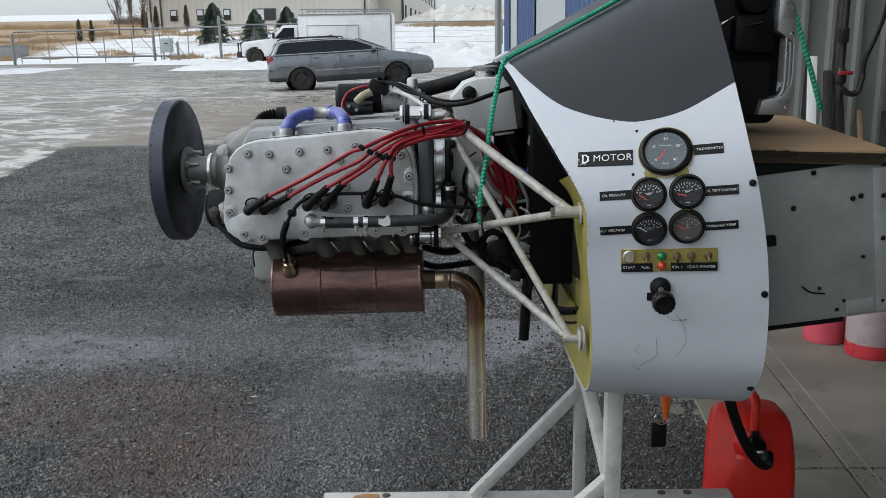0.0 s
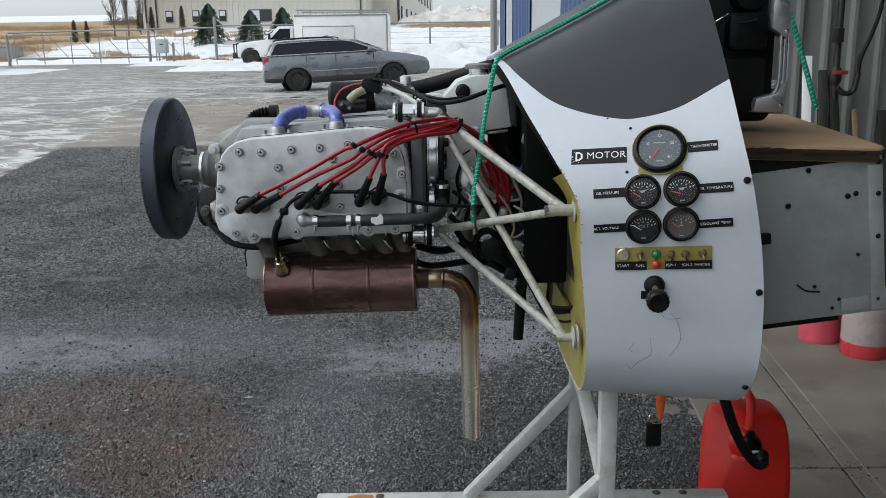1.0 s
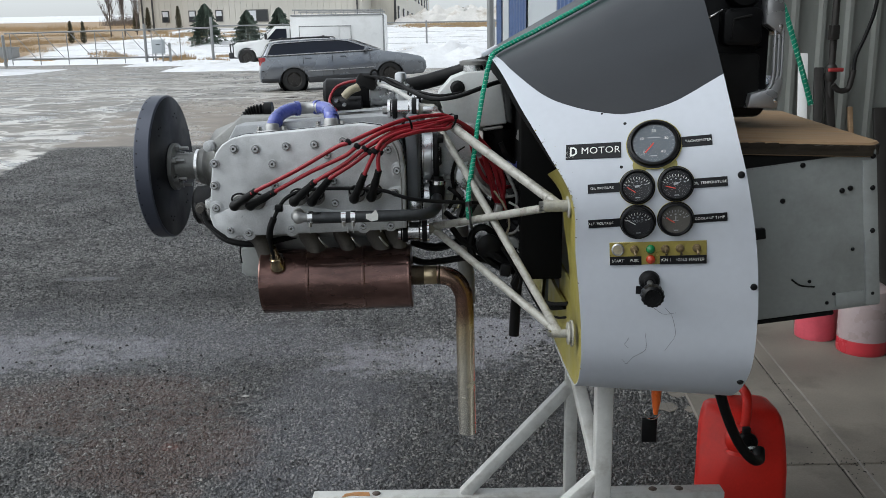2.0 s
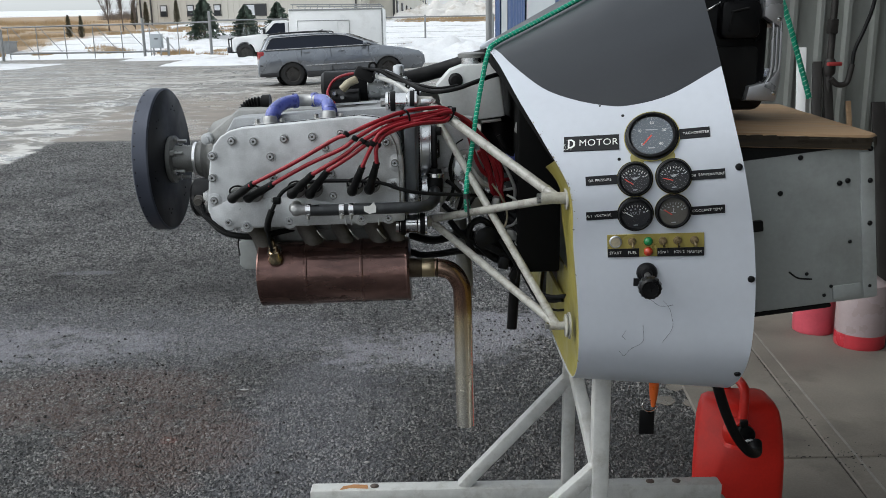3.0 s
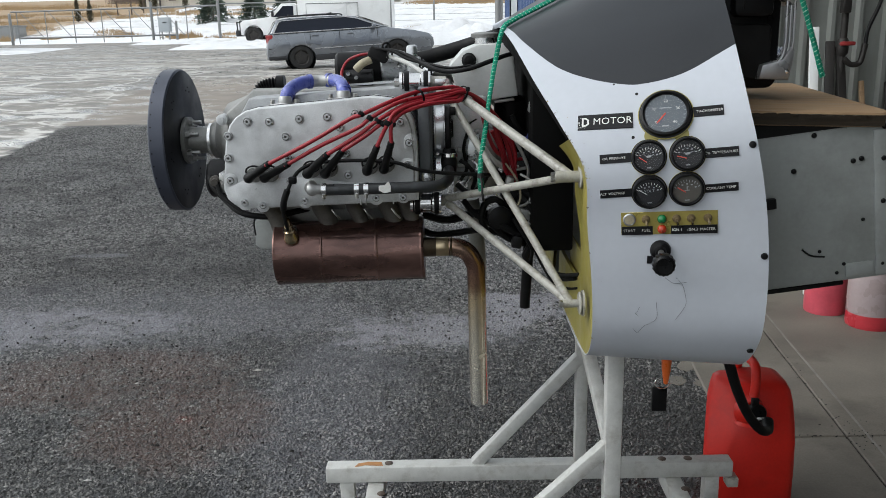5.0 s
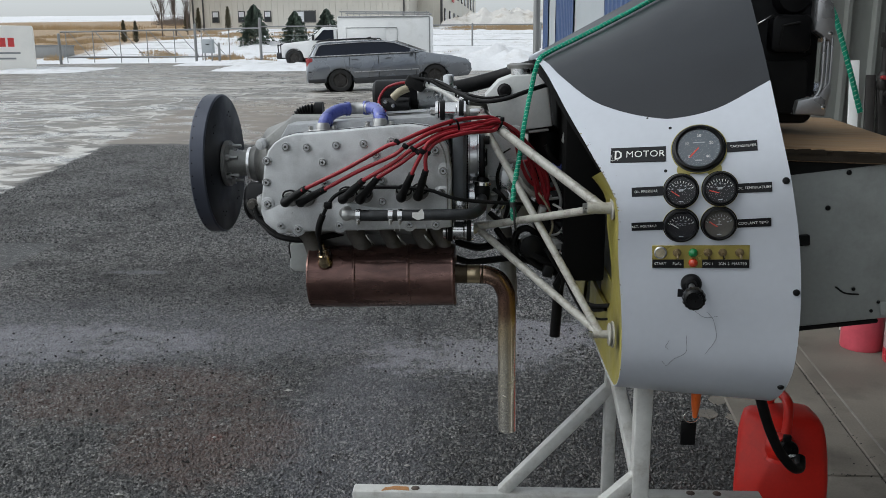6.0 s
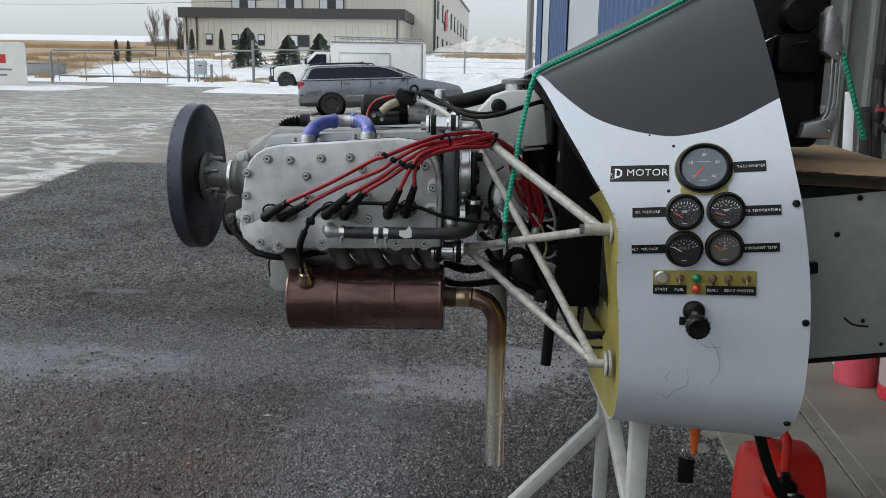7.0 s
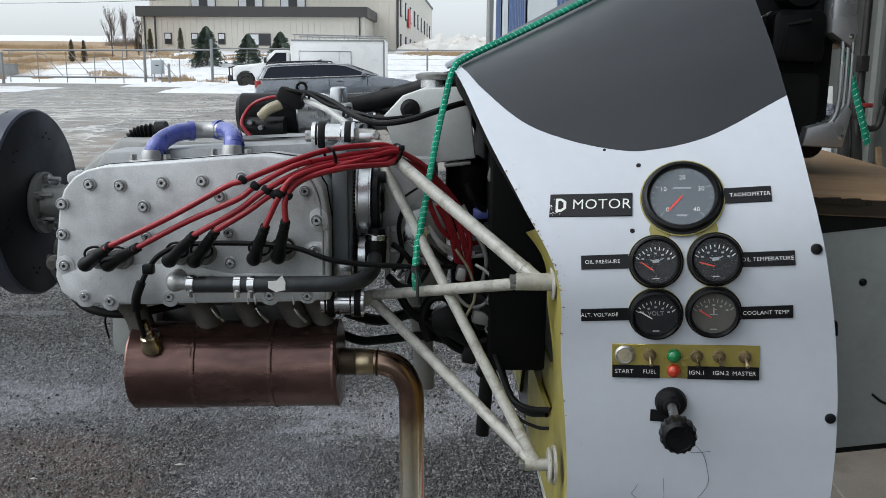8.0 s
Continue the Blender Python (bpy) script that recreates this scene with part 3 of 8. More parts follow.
M = {
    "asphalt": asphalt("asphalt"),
    "field": field(),
    "snow": mat("snow", (0.68, 0.685, 0.70), 0.8, var=0.12, scale=1.2, fine=9, bump=0.9, dirt=(0.40, 0.38, 0.35), dirt_amount=0.6),
    "concrete": mat("floor_concrete", (0.150, 0.134, 0.112), 0.7, var=0.38, scale=3.0, fine=150, bump=0.3, dirt=(0.055, 0.048, 0.040), dirt_amount=0.8),
    "white_paint": mat("white_paint", (0.50, 0.525, 0.575), 0.42, var=0.06, scale=5, fine=70, bump=0.02, rvar=0.08, dirt=(0.45, 0.45, 0.45), dirt_amount=0.14),
    "grey_vinyl": mat("dark_grey_matt_paint", (0.014, 0.016, 0.020), 0.36, spec=0.32, var=0.2, scale=6, fine=220, bump=0.05, rvar=0.08, dirt=(0.035, 0.036, 0.038), dirt_amount=0.35),
    "primer": mat("yellow_green_primer", (0.30, 0.26, 0.06), 0.45, var=0.2, scale=18, fine=200, dirt=(0.12, 0.1, 0.04), dirt_amount=0.4),
    "stand_paint": mat("stand_white_paint", (0.50, 0.50, 0.48), 0.45, var=0.12, scale=40, fine=240, dirt=(0.22, 0.19, 0.15), dirt_amount=0.45),
    "mount_paint": mat("mount_cream_paint", (0.36, 0.35, 0.315), 0.42, var=0.22, scale=70, fine=300, dirt=(0.11, 0.09, 0.065), dirt_amount=0.75),
    "cast": mat("cast_aluminium", (0.55, 0.56, 0.57), 0.40, 0.22, var=0.34, scale=19, fine=420, bump=0.16, rvar=0.14, dirt=(0.29, 0.295, 0.30), dirt_amount=0.6),
    "cast_dark": mat("dull_cast_metal", (0.30, 0.30, 0.29), 0.55, 0.6, var=0.22, scale=22, fine=300, bump=0.25, dirt=(0.08, 0.07, 0.06), dirt_amount=0.6),
    "alu": mat("machined_aluminium", (0.62, 0.63, 0.64), 0.3, 1.0, var=0.08, scale=30, fine=300, bump=0.05),
    "steel": mat("bolt_steel", (0.46, 0.46, 0.45), 0.34, 1.0, var=0.2, scale=60, fine=600, bump=0.08),
    "chrome": mat("polished_steel", (0.72, 0.72, 0.72), 0.16, 1.0, var=0.06, scale=25, fine=200, bump=0.03, rvar=0.06),
    # darker copy of the disc metal, with the face's shade in its colour
    "disc_face": mat("shade_dark_steel", (0.010, 0.011, 0.014), 0.46, 0.0, var=0.3, scale=10, fine=200, bump=0.06, dirt=(0.022, 0.023, 0.027), dirt_amount=0.5, spec=0.25),
    "anodised": mat("dark_anodised_aluminium", (0.056, 0.063, 0.088), 0.42, 0.25, var=0.16, scale=12, fine=300, bump=0.04, rvar=0.08),
    "black_metal": mat("black_engine_metal", (0.012, 0.012, 0.013), 0.42, 0.1, var=0.3, scale=25, fine=250, bump=0.1, spec=0.2),
    "rubber": mat("black_rubber", (0.005, 0.005, 0.0053), 0.52, var=0.3, scale=30, fine=260, bump=0.3, dirt=(0.022, 0.021, 0.02), dirt_amount=0.5, spec=0.2),
    "plastic": mat("black_plastic", (0.005, 0.005, 0.0056), 0.4, var=0.2, scale=30, fine=300, bump=0.06, spec=0.2),
    # near black, with the engine bay's shade put into the colour
    "near_black": mat("near_black_matt", (0.006, 0.006, 0.006), 0.9, var=0.2, scale=30, fine=300, bump=0.1, spec=0.1),
    "matt_black": mat("matt_black", (0.010, 0.010, 0.010), 0.7, var=0.2, scale=30, fine=300, bump=0.1, spec=0.2),
    "red_wire": mat("red_silicone", (0.30, 0.014, 0.024), 0.42, var=0.2, scale=30, fine=200, bump=0.04),
    "blue_hose": mat("blue_silicone", (0.085, 0.105, 0.36), 0.26, var=0.35, scale=40, fine=240, bump=0.08, coat=0.5, dirt=(0.2, 0.22, 0.42), dirt_amount=0.5),
    "heat_steel": mat("heat_tinted_steel", (0.165, 0.096, 0.083), 0.27, 0.82, var=0.55, scale=14, fine=120, bump=0.08, rvar=0.18, dirt=(0.040, 0.028, 0.027), dirt_amount=0.85, stretch=(0.35, 1, 1)),
    "pipe_steel": mat("straw_tinted_steel", (0.46, 0.37, 0.24), 0.28, 1.0, var=0.25, scale=10, fine=200, bump=0.03, dirt=(0.18, 0.11, 0.06), dirt_amount=0.6),
    "weld_steel": mat("burnt_steel", (0.11, 0.085, 0.06), 0.42, 0.85, var=0.4, scale=40, fine=300, bump=0.12),
    "plug_grey": mat("grey_paint", (0.56, 0.57, 0.56), 0.5, 0.1, var=0.12, scale=8, fine=160, bump=0.06, dirt=(0.2, 0.2, 0.19), dirt_amount=0.4),
    "case_grey": mat("case_grey_paint", (0.31, 0.325, 0.315), 0.45, 0.1, var=0.12, scale=5, fine=120, bump=0.06, dirt=(0.15, 0.15, 0.14), dirt_amount=0.65),
    "ply": mat("worn_plywood", (0.30, 0.195, 0.11), 0.6, var=0.25, scale=5, fine=60, bump=0.1, stretch=(1, 6, 6), dirt=(0.13, 0.085, 0.05), dirt_amount=0.55),
    "ply_edge": mat("plywood_edge", (0.030, 0.021, 0.012), 0.7, var=0.6, scale=8, fine=120, bump=0.3, stretch=(1, 1, 30), dirt=(0.05, 0.035, 0.02), dirt_amount=0.7),
    "red_plastic": mat("red_can_plastic", (0.62, 0.020, 0.012), 0.42, var=0.14, scale=9, fine=130, bump=0.05, dirt=(0.30, 0.02, 0.015), dirt_amount=0.4, spec=0.35),
    "pink_jug": mat("pink_fluid_plastic", (0.52, 0.075, 0.105), 0.4, var=0.18, scale=6, fine=60, bump=0.03),
    "jug_clear": mat("cloudy_plastic", (0.31, 0.25, 0.25), 0.35, var=0.15, scale=6, fine=60, bump=0.03),
    "jug_red": mat("red_fluid_plastic", (0.42, 0.030, 0.042), 0.35, var=0.15, scale=6, fine=60, bump=0.03),
    "silver": mat("silver_plastic", (0.42, 0.42, 0.43), 0.33, 0.7, var=0.1, scale=20, fine=200, bump=0.04),
    "rope": rope_mat("green_braid", (0.005, 0.33, 0.19), (0.40, 0.72, 0.56)),
    "rope_black": mat("black_cord", (0.02, 0.02, 0.02), 0.7),
    "orange": mat("orange_plastic", (0.75, 0.14, 0.02), 0.4, var=0.1),
    "label_black": mat("label_black", (0.006, 0.006, 0.0075), 0.4, spec=0.25, var=0.15, scale=60, fine=500, bump=0.02),
    "label_white": mat("label_white", (0.75, 0.75, 0.72), 0.5, var=0.08, scale=200, fine=900, bump=0),
    # grey dial with the sky's bluish glare mixed into its colour
    "dial_grey": mat("glare_grey_dial", (0.11, 0.13, 0.15), 0.6, var=0.06, scale=40, fine=300, bump=0),
    "dial_black": mat("black_dial", (0.004, 0.0045, 0.007), 0.5, var=0.1, scale=40, fine=300, bump=0),
    "dial_brown": mat("faded_dial", (0.085, 0.08, 0.07), 0.55, var=0.12, scale=40, fine=300, bump=0),
    "needle": mat("red_needle", (0.75, 0.07, 0.04), 0.5, var=0.05, bump=0),
    "dial_glass": glass("dial_glass", rough=0.06),
    "brass_plate": mat("olive_brass_plate", (0.33, 0.27, 0.07), 0.34, 0.35, var=0.14, scale=30, fine=400, bump=0.04),
    "green_led": mat("green_lens", (0.01, 0.17, 0.05), 0.2, var=0.1, coat=0.5, bump=0),
    "red_led": mat("red_lens", (0.42, 0.035, 0.01), 0.2, var=0.1, coat=0.5, bump=0),
    "wall_metal": mat("wall_sheet_metal", (0.25, 0.26, 0.245), 0.5, 0.1, var=0.16, scale=2, fine=40, bump=0.05, dirt=(0.14, 0.14, 0.125), dirt_amount=0.6, stretch=(1, 1, 0.25)),
    "wall_light": mat("light_grey_cladding", (0.40, 0.43, 0.45), 0.5, var=0.08, scale=1, fine=30, bump=0.04),
    "wall_blue": mat("blue_cladding", (0.045, 0.085, 0.20), 0.45, var=0.12, scale=1, fine=30, bump=0.04),
    "rust_pipe": mat("dark_iron_pipe", (0.035, 0.032, 0.03), 0.55, 0.4, var=0.3, scale=20, fine=200, bump=0.2),
    "valve_red": mat("red_valve_paint", (0.30, 0.03, 0.03), 0.5, var=0.2, scale=40, fine=200),
    "galv": mat("galvanised_steel", (0.27, 0.275, 0.275), 0.45, 0.5, var=0.15, scale=3, fine=60, bump=0.05),
    "clad": mat("beige_metal_cladding", (0.56, 0.53, 0.47), 0.6, var=0.05, scale=0.3, fine=4, bump=0.0),
    "clad_far": mat("pale_metal_cladding", (0.62, 0.585, 0.51), 0.6, var=0.05, scale=0.3, fine=4, bump=0.0),
    "fascia": mat("dark_fascia", (0.045, 0.043, 0.042), 0.5, var=0.1, scale=0.5, fine=5, bump=0.0),
    "win_dark": mat("dark_window_glass", (0.03, 0.032, 0.035), 0.08, var=0.1, scale=1, fine=5, bump=0.0),
    "win_pale": mat("pale_window_blind", (0.62, 0.63, 0.65), 0.3, var=0.1, scale=1, fine=5, bump=0.0),
    "red_sign": mat("red_sign", (0.55, 0.05, 0.05), 0.5, bump=0),
    "car_paint": mat("grey_metallic_car_paint", (0.215, 0.23, 0.255), 0.26, 0.5, var=0.1, scale=2, fine=30, bump=0.0, coat=0.7, dirt=(0.17, 0.165, 0.155), dirt_amount=0.35),
    "car_dark": mat("dark_trim", (0.02, 0.02, 0.022), 0.5, var=0.2, scale=3, fine=30, bump=0.0),
    "car_glass": mat("tinted_car_glass", (0.008, 0.011, 0.020), 0.06, spec=0.25, var=0.1, scale=1, fine=8, bump=0.0, rvar=0.03),
    "tyre": mat("tyre_rubber", (0.014, 0.0135, 0.013), 0.75, var=0.2, scale=8, fine=60, dirt=(0.045, 0.04, 0.036), dirt_amount=0.5),
    "rim": mat("dirty_alloy", (0.06, 0.056, 0.052), 0.5, 0.6, var=0.4, scale=6, fine=40),
    "tail_red": mat("tail_lamp_red", (0.35, 0.03, 0.03), 0.2, bump=0),
    "lamp_clear": mat("headlamp_lens", (0.55, 0.56, 0.57), 0.15, 0.2, bump=0),
    "truck_white": mat("white_truck_paint", (0.78, 0.785, 0.78), 0.4, var=0.06, scale=1.2, fine=20, bump=0.0, dirt=(0.5, 0.49, 0.46), dirt_amount=0.4),
    "bark": mat("grey_bark", (0.13, 0.10, 0.08), 0.85, var=0.3, scale=4, fine=30, bump=0.3),
    "twig": mat("brown_twigs", (0.15, 0.122, 0.105), 0.85, var=0.3, scale=1, fine=10, bump=0.0),
    "needles": mat("spruce_needles", (0.082, 0.112, 0.085), 0.8, var=0.5, scale=2, fine=12, bump=0.0),
    "cedar": mat("cedar_foliage", (0.095, 0.088, 0.055), 0.8, var=0.4, scale=2, fine=12, bump=0.0),
    "dry_grass": mat("dry_grass", (0.38, 0.27, 0.15), 0.85, var=0.35, scale=0.8, fine=8, bump=0.0),
    "tinted_pipe": tinted_pipe(),
    "dull_alu": mat("dull_aluminium", (0.40, 0.40, 0.395), 0.42, 0.6, var=0.2, scale=30, fine=300, bump=0.1, dirt=(0.15, 0.14, 0.12), dirt_amount=0.5),
    "cloudy": mat("cloudy_beige_plastic", (0.33, 0.29, 0.20), 0.4, var=0.3, scale=60, fine=300),
    "worn_line": mat("worn_floor_paint", (0.21, 0.197, 0.175), 0.75, var=0.3, scale=12, fine=120, bump=0.1, dirt=(0.10, 0.09, 0.08), dirt_amount=0.9),
    "stub_steel": mat("dark_rough_casting", (0.10, 0.092, 0.082), 0.6, 0.4, var=0.4, scale=30, fine=300, bump=0.3, dirt=(0.03, 0.026, 0.022), dirt_amount=0.7),
    "elbow_steel": mat("copper_tinted_steel", (0.34, 0.20, 0.13), 0.28, 0.9, var=0.35, scale=14, fine=200, bump=0.03, dirt=(0.14, 0.08, 0.06), dirt_amount=0.6),
    "bolt_rust": mat("brown_bolt_steel", (0.10, 0.075, 0.06), 0.6, 0.3, var=0.3, scale=60, fine=400, bump=0.2),
    "slate": mat("slate_grey_coating", (0.13, 0.14, 0.155), 0.5, 0.2, var=0.2, scale=20, fine=300, bump=0.1, dirt=(0.06, 0.06, 0.06), dirt_amount=0.4),
    "rope_core": mat("dark_green_cord", (0.004, 0.10, 0.06), 0.8, var=0.2, scale=60, fine=400, bump=0.2),
    "rope_strand": mat("green_cord", (0.006, 0.30, 0.18), 0.7, var=0.25, scale=90, fine=600, bump=0.3),
    "rope_fleck": mat("pale_green_cord", (0.42, 0.68, 0.55), 0.7, var=0.15, scale=90, fine=600, bump=0.3),
    "dial_mark": mat("dim_dial_print", (0.36, 0.38, 0.40), 0.6, var=0.1, scale=200, fine=900, bump=0),
    "bolt_brass": mat("dull_brass", (0.20, 0.15, 0.08), 0.45, 0.7, var=0.3, scale=60, fine=400, bump=0.1),
    "dusty_rubber": mat("dusty_rubber", (0.022, 0.024, 0.026), 0.42, var=0.5, scale=40, fine=260, bump=0.2, dirt=(0.075, 0.08, 0.085), dirt_amount=0.6, spec=0.5),
    "chip": mat("pale_stone_chip", (0.36, 0.35, 0.33), 0.8, var=0.2, scale=60, fine=300),
    "soil": mat("dark_soil", (0.020, 0.018, 0.016), 0.85, var=0.4, scale=40, fine=300, bump=0.4),
    # pale because the reflected sky is put into the base colour
    "windscreen": mat("sky_toned_windscreen", (0.20, 0.235, 0.235), 0.05, var=0.1, scale=1, fine=8, bump=0.0, rvar=0.03),
    "container_white": mat("warm_white_paint", (0.84, 0.82, 0.77), 0.5, var=0.06, scale=1.2, fine=20, bump=0.0, dirt=(0.6, 0.57, 0.52), dirt_amount=0.3),
    "earthy_snow": mat("earthy_snow", (0.62, 0.60, 0.57), 0.85, var=0.15, scale=0.5, fine=5, bump=0.8, dirt=(0.25, 0.19, 0.12), dirt_amount=0.95),
    "deck": mat("dull_grey_casting", (0.36, 0.37, 0.38), 0.45, 0.2, var=0.3, scale=16, fine=400, bump=0.16, dirt=(0.2, 0.2, 0.2), dirt_amount=0.5),
    "pebble": asphalt("loose_grit", True),
    "spray_rust": mat("orange_rust_scrape", (0.42, 0.20, 0.07), 0.7, var=0.3, scale=60, fine=300),
}

# ---------- the ground and the hangar ----------
def rise(x, y):
    """Height of the land: level yard, a gentle rise to the fence, then a snowy slope."""
    if y < 18:
        return 0.0
    z = 0.70 * ((min(y, 48) - 18) / 30) ** 1.5
    if y <= 50:
        return z
    a = float(np.interp(y, [50, 60, 70, 90, 200, 420, 700], [-0.26, 0.95, 1.35, 1.85, 2.35, 2.75, 2.8]))
    return 0.93 + y * math.tan(radians(a)) + 0.12 * noise.noise((x * 0.15, y * 0.08, 0)) * min(1, (y - 50) / 10)


BANK = 0.443  # how far the far side of the yard lies above the hangar floor


def ground_sheet():
    bm = B()
    xs = sorted({*np.round(np.linspace(-6, 6, 13), 2), *np.round(np.linspace(-45, 45, 61), 2), *np.round(np.linspace(-420, 420, 43), 2)})
    ys = sorted({5.5, *np.round(np.linspace(-40, 16, 15), 2), *np.round(np.linspace(18, 50, 33), 2), *np.round(np.linspace(52, 110, 30), 2), *np.round(np.linspace(120, 700, 30), 2)})
    grid = [[bm.verts.new((x, y, rise(x, y) + BANK * min(1, max(0, (y - 5.5) / 15)))) for x in xs] for y in ys]
    for j in range(len(ys) - 1):
        for i in range(len(xs) - 1):
            f = bm.faces.new((grid[j][i], grid[j][i + 1], grid[j + 1][i + 1], grid[j + 1][i]))
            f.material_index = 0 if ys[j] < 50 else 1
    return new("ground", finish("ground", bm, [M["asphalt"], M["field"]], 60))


tagged(ground_sheet(), "damp grey asphalt yard running out to snowy fields", "ground", kind="structure")

# concrete floor of the hangar: slabs with sawn joints between
floor = thing("floor", (0.75, -3, 0), "worn beige concrete hangar floor with sawn joints", "floor", kind="structure")
JY, SKEW = 1.941, 0.088  # the slabs lie a few degrees out of line with the stand


def slant(x, y):
    """x of a line that runs with the long joint and passes x at the cross joint."""
    return x + SKEW * (y - JY)


JX, EDGE, g = 0.957, 0.683, 0.002
for a, b, y0, y1 in ((EDGE, JX, -4, JY), (JX, 6, -4, JY), (EDGE, JX, JY, 3.28), (JX, 6, JY, 3.28)):
    outline = [(slant(a, y0) + g, y0 + g), (slant(b, y0) - g if b < 6 else 6, y0 + g), (slant(b, y1) - g if b < 6 else 6, y1 - g), (slant(a, y1) + g, y1 - g)]
    part("slab", prism(B(), outline, -0.10, 0.010, 0.0025, axis="z", seg=1), M["concrete"], floor)
part("joint_filler", prism(B(), [(slant(EDGE, -3.98) + 0.03, -3.98), (5.98, -3.98), (5.98, 3.26), (slant(EDGE, 3.26) + 0.03, 3.26)], -0.10, 0.004, axis="z"), M["matt_black"], floor)

# dirt blown into the joints, and a worn pale line beside one of them
random.seed(14)
crumbs = B()
for k in range(150):
    f = random.random()
    if k % 3 == 0:
        x, y = JX + random.gauss(0, 0.03) + 0.02, JY + random.gauss(0, 0.05)
    elif k % 3 == 1:
        y = 1.9 + 0.75 * f
        x = slant(JX, y) + random.gauss(0, 0.006)
    else:
        x, y = 0.76 + 0.5 * f, JY + random.gauss(0, 0.006)
    r = random.uniform(0.0005, 0.0018)
    box(crumbs, (x, y, 0.0105), (r * random.uniform(1, 4), r, r * 0.8), rot=rz(random.uniform(0, 180)))
part("joint_dirt", crumbs, M["matt_black"], floor, "dark grit blown into the joint")
part("worn_line", prism(B(), [(slant(1.003, 1.6), 1.6), (slant(1.009, 1.6), 1.6), (slant(1.009, 3.0), 3.0), (slant(1.003, 3.0), 3.0)], 0.0101, 0.0107, axis="z"), M["worn_line"], floor, "worn pale painted line")

# crumbled edge where the slab meets the asphalt
random.seed(4)
for cx, cy, size in ((0.657, 2.30, 0.034), (0.712, 2.40, 0.034), (0.715, 2.47, 0.022), (0.712, 2.28, 0.02)):
    pts = []
    for i in range(14):
        a = 2 * math.pi * i / 14
        r = size * random.uniform(0.6, 1.15)
        pts.append((cx + r * math.cos(a), cy + 1.2 * r * math.sin(a)))
    part("broken_concrete", prism(B(), pts, 0.0, 0.003, 0.001, axis="z", seg=1), M["concrete"], floor)


def ribbed(x0, x1, y, z0, z1, pitch, material, name, label, depth=0.02, flip=False):
    """Ribbed sheet-metal wall along x at y (or along y at x when flip), ribs upright, with thickness behind."""
    bm = B()
    a, pts = x0, []
    while a < x1:
        b = min(a + pitch, x1)
        pts += [(a, 0), (a + pitch * 0.70, 0), (a + pitch * 0.78, -depth), (a + pitch * 0.92, -depth)]
        a = b
    pts = [(min(p, x1), q) for p, q in pts] + [(x1, 0), (x1, 0.08), (x0, 0.08)]
    keep = [pts[0]]
    for p in pts[1:]:
        if (Vector(p) - Vector(keep[-1])).length > 1e-4:
            keep.append(p)
    out = [((y + q, p) if flip else (p, y + q)) for p, q in keep]
    prism(bm, out, z0, z1, axis="z")
    settle(bm, Vector((0, 0, 0)))
    return tagged(new(name, finish(name, bm, material, 20)), label, "wall", kind="structure")


ribbed(0.86, 6, 3.32, 0, 3.6, 0.098, M["wall_metal"], "wall_north", "pale ribbed sheet-metal hangar wall")
solo("wall_east", box(B(), (6.05, -0.4, 1.8), (0.1, 7.6, 3.6)), M["wall_metal"], (6.05, -0.4, 0), "plain sheet-metal hangar wall", "wall", kind="structure")
solo("wall_south", box(B(), (3.4, -4.1, 1.8), (5.4, 0.1, 3.6)), M["wall_metal"], (3.4, -4.1, 1.8), "plain sheet-metal hangar wall", "wall", kind="structure")
solo("ceiling", box(B(), (3.4, -0.4, 3.66), (5.5, 7.6, 0.1)), M["wall_metal"], (3.4, -0.4, 3.66), "plain sheet-metal hangar ceiling", "ceiling", kind="structure")
solo("door_jamb", box(B(), (0.80, 3.32, 1.8), (0.14, 0.16, 3.6), 0.006), M["truck_white"], (0.80, 3.32, 1.8), "white steel jamb of the open hangar door", "door jamb", kind="structure")
# outside wall beyond the door: alternating cladding
for a, b, key in ((3.42, 5.075, "wall_blue"), (5.075, 5.86, "wall_light"), (5.885, 6.97, "wall_light"), (6.97, 8.55, "wall_blue"), (8.55, 9.75, "wall_light"), (9.75, 10.4, "wall_blue")):
    ribbed(a, b, 0.73 if key == "wall_light" else 0.715, 0, 4.2, 0.9 if key == "wall_light" else 0.15, M[key], "wall_west", "blue and pale grey metal cladding of the hangar", depth=0.012, flip=True)
bm = B()
cyl(bm, (0.70, 11.6, 0), (0.70, 11.6, 4.5), 0.045, seg=16)
cyl(bm, (0.70, 11.6, 0), (0.70, 11.6, 0.12), 0.07, seg=16)
solo("steel_post", bm, M["galv"], (0.70, 11.6, 0), "weathered galvanised steel post in the yard", "post")

# ---------- the far side of the yard ----------
scale_now, lift_now = 1.0, BANK


def loose_grit():
    """Stones standing out of the coarse asphalt in front of the hangar, densest near by, with a few larger pale bits."""
    rng = np.random.default_rng(91)

    def stones(count, x0, x1, y0, y1, r0, r1):
        x, y = rng.uniform(x0, x1, count), rng.uniform(y0, y1, count)
        inside = x > -3.62 - 0.14 * y
        x, y, count = x[inside], y[inside], int(inside.sum())
        r = rng.uniform(r0, r1, count)
        z = BANK * np.maximum(0.0, (y - 5.5) / 15)
        v = np.zeros((count, 6, 3))
        a = rng.uniform(0, 6.28, count)
        for q in range(4):
            rr = r * rng.uniform(0.7, 1.3, count)
            v[:, q] = np.stack([x + rr * np.cos(a + 1.57 * q), y + rr * np.sin(a + 1.57 * q), z + r * rng.uniform(0.0, 0.35, count)], 1)
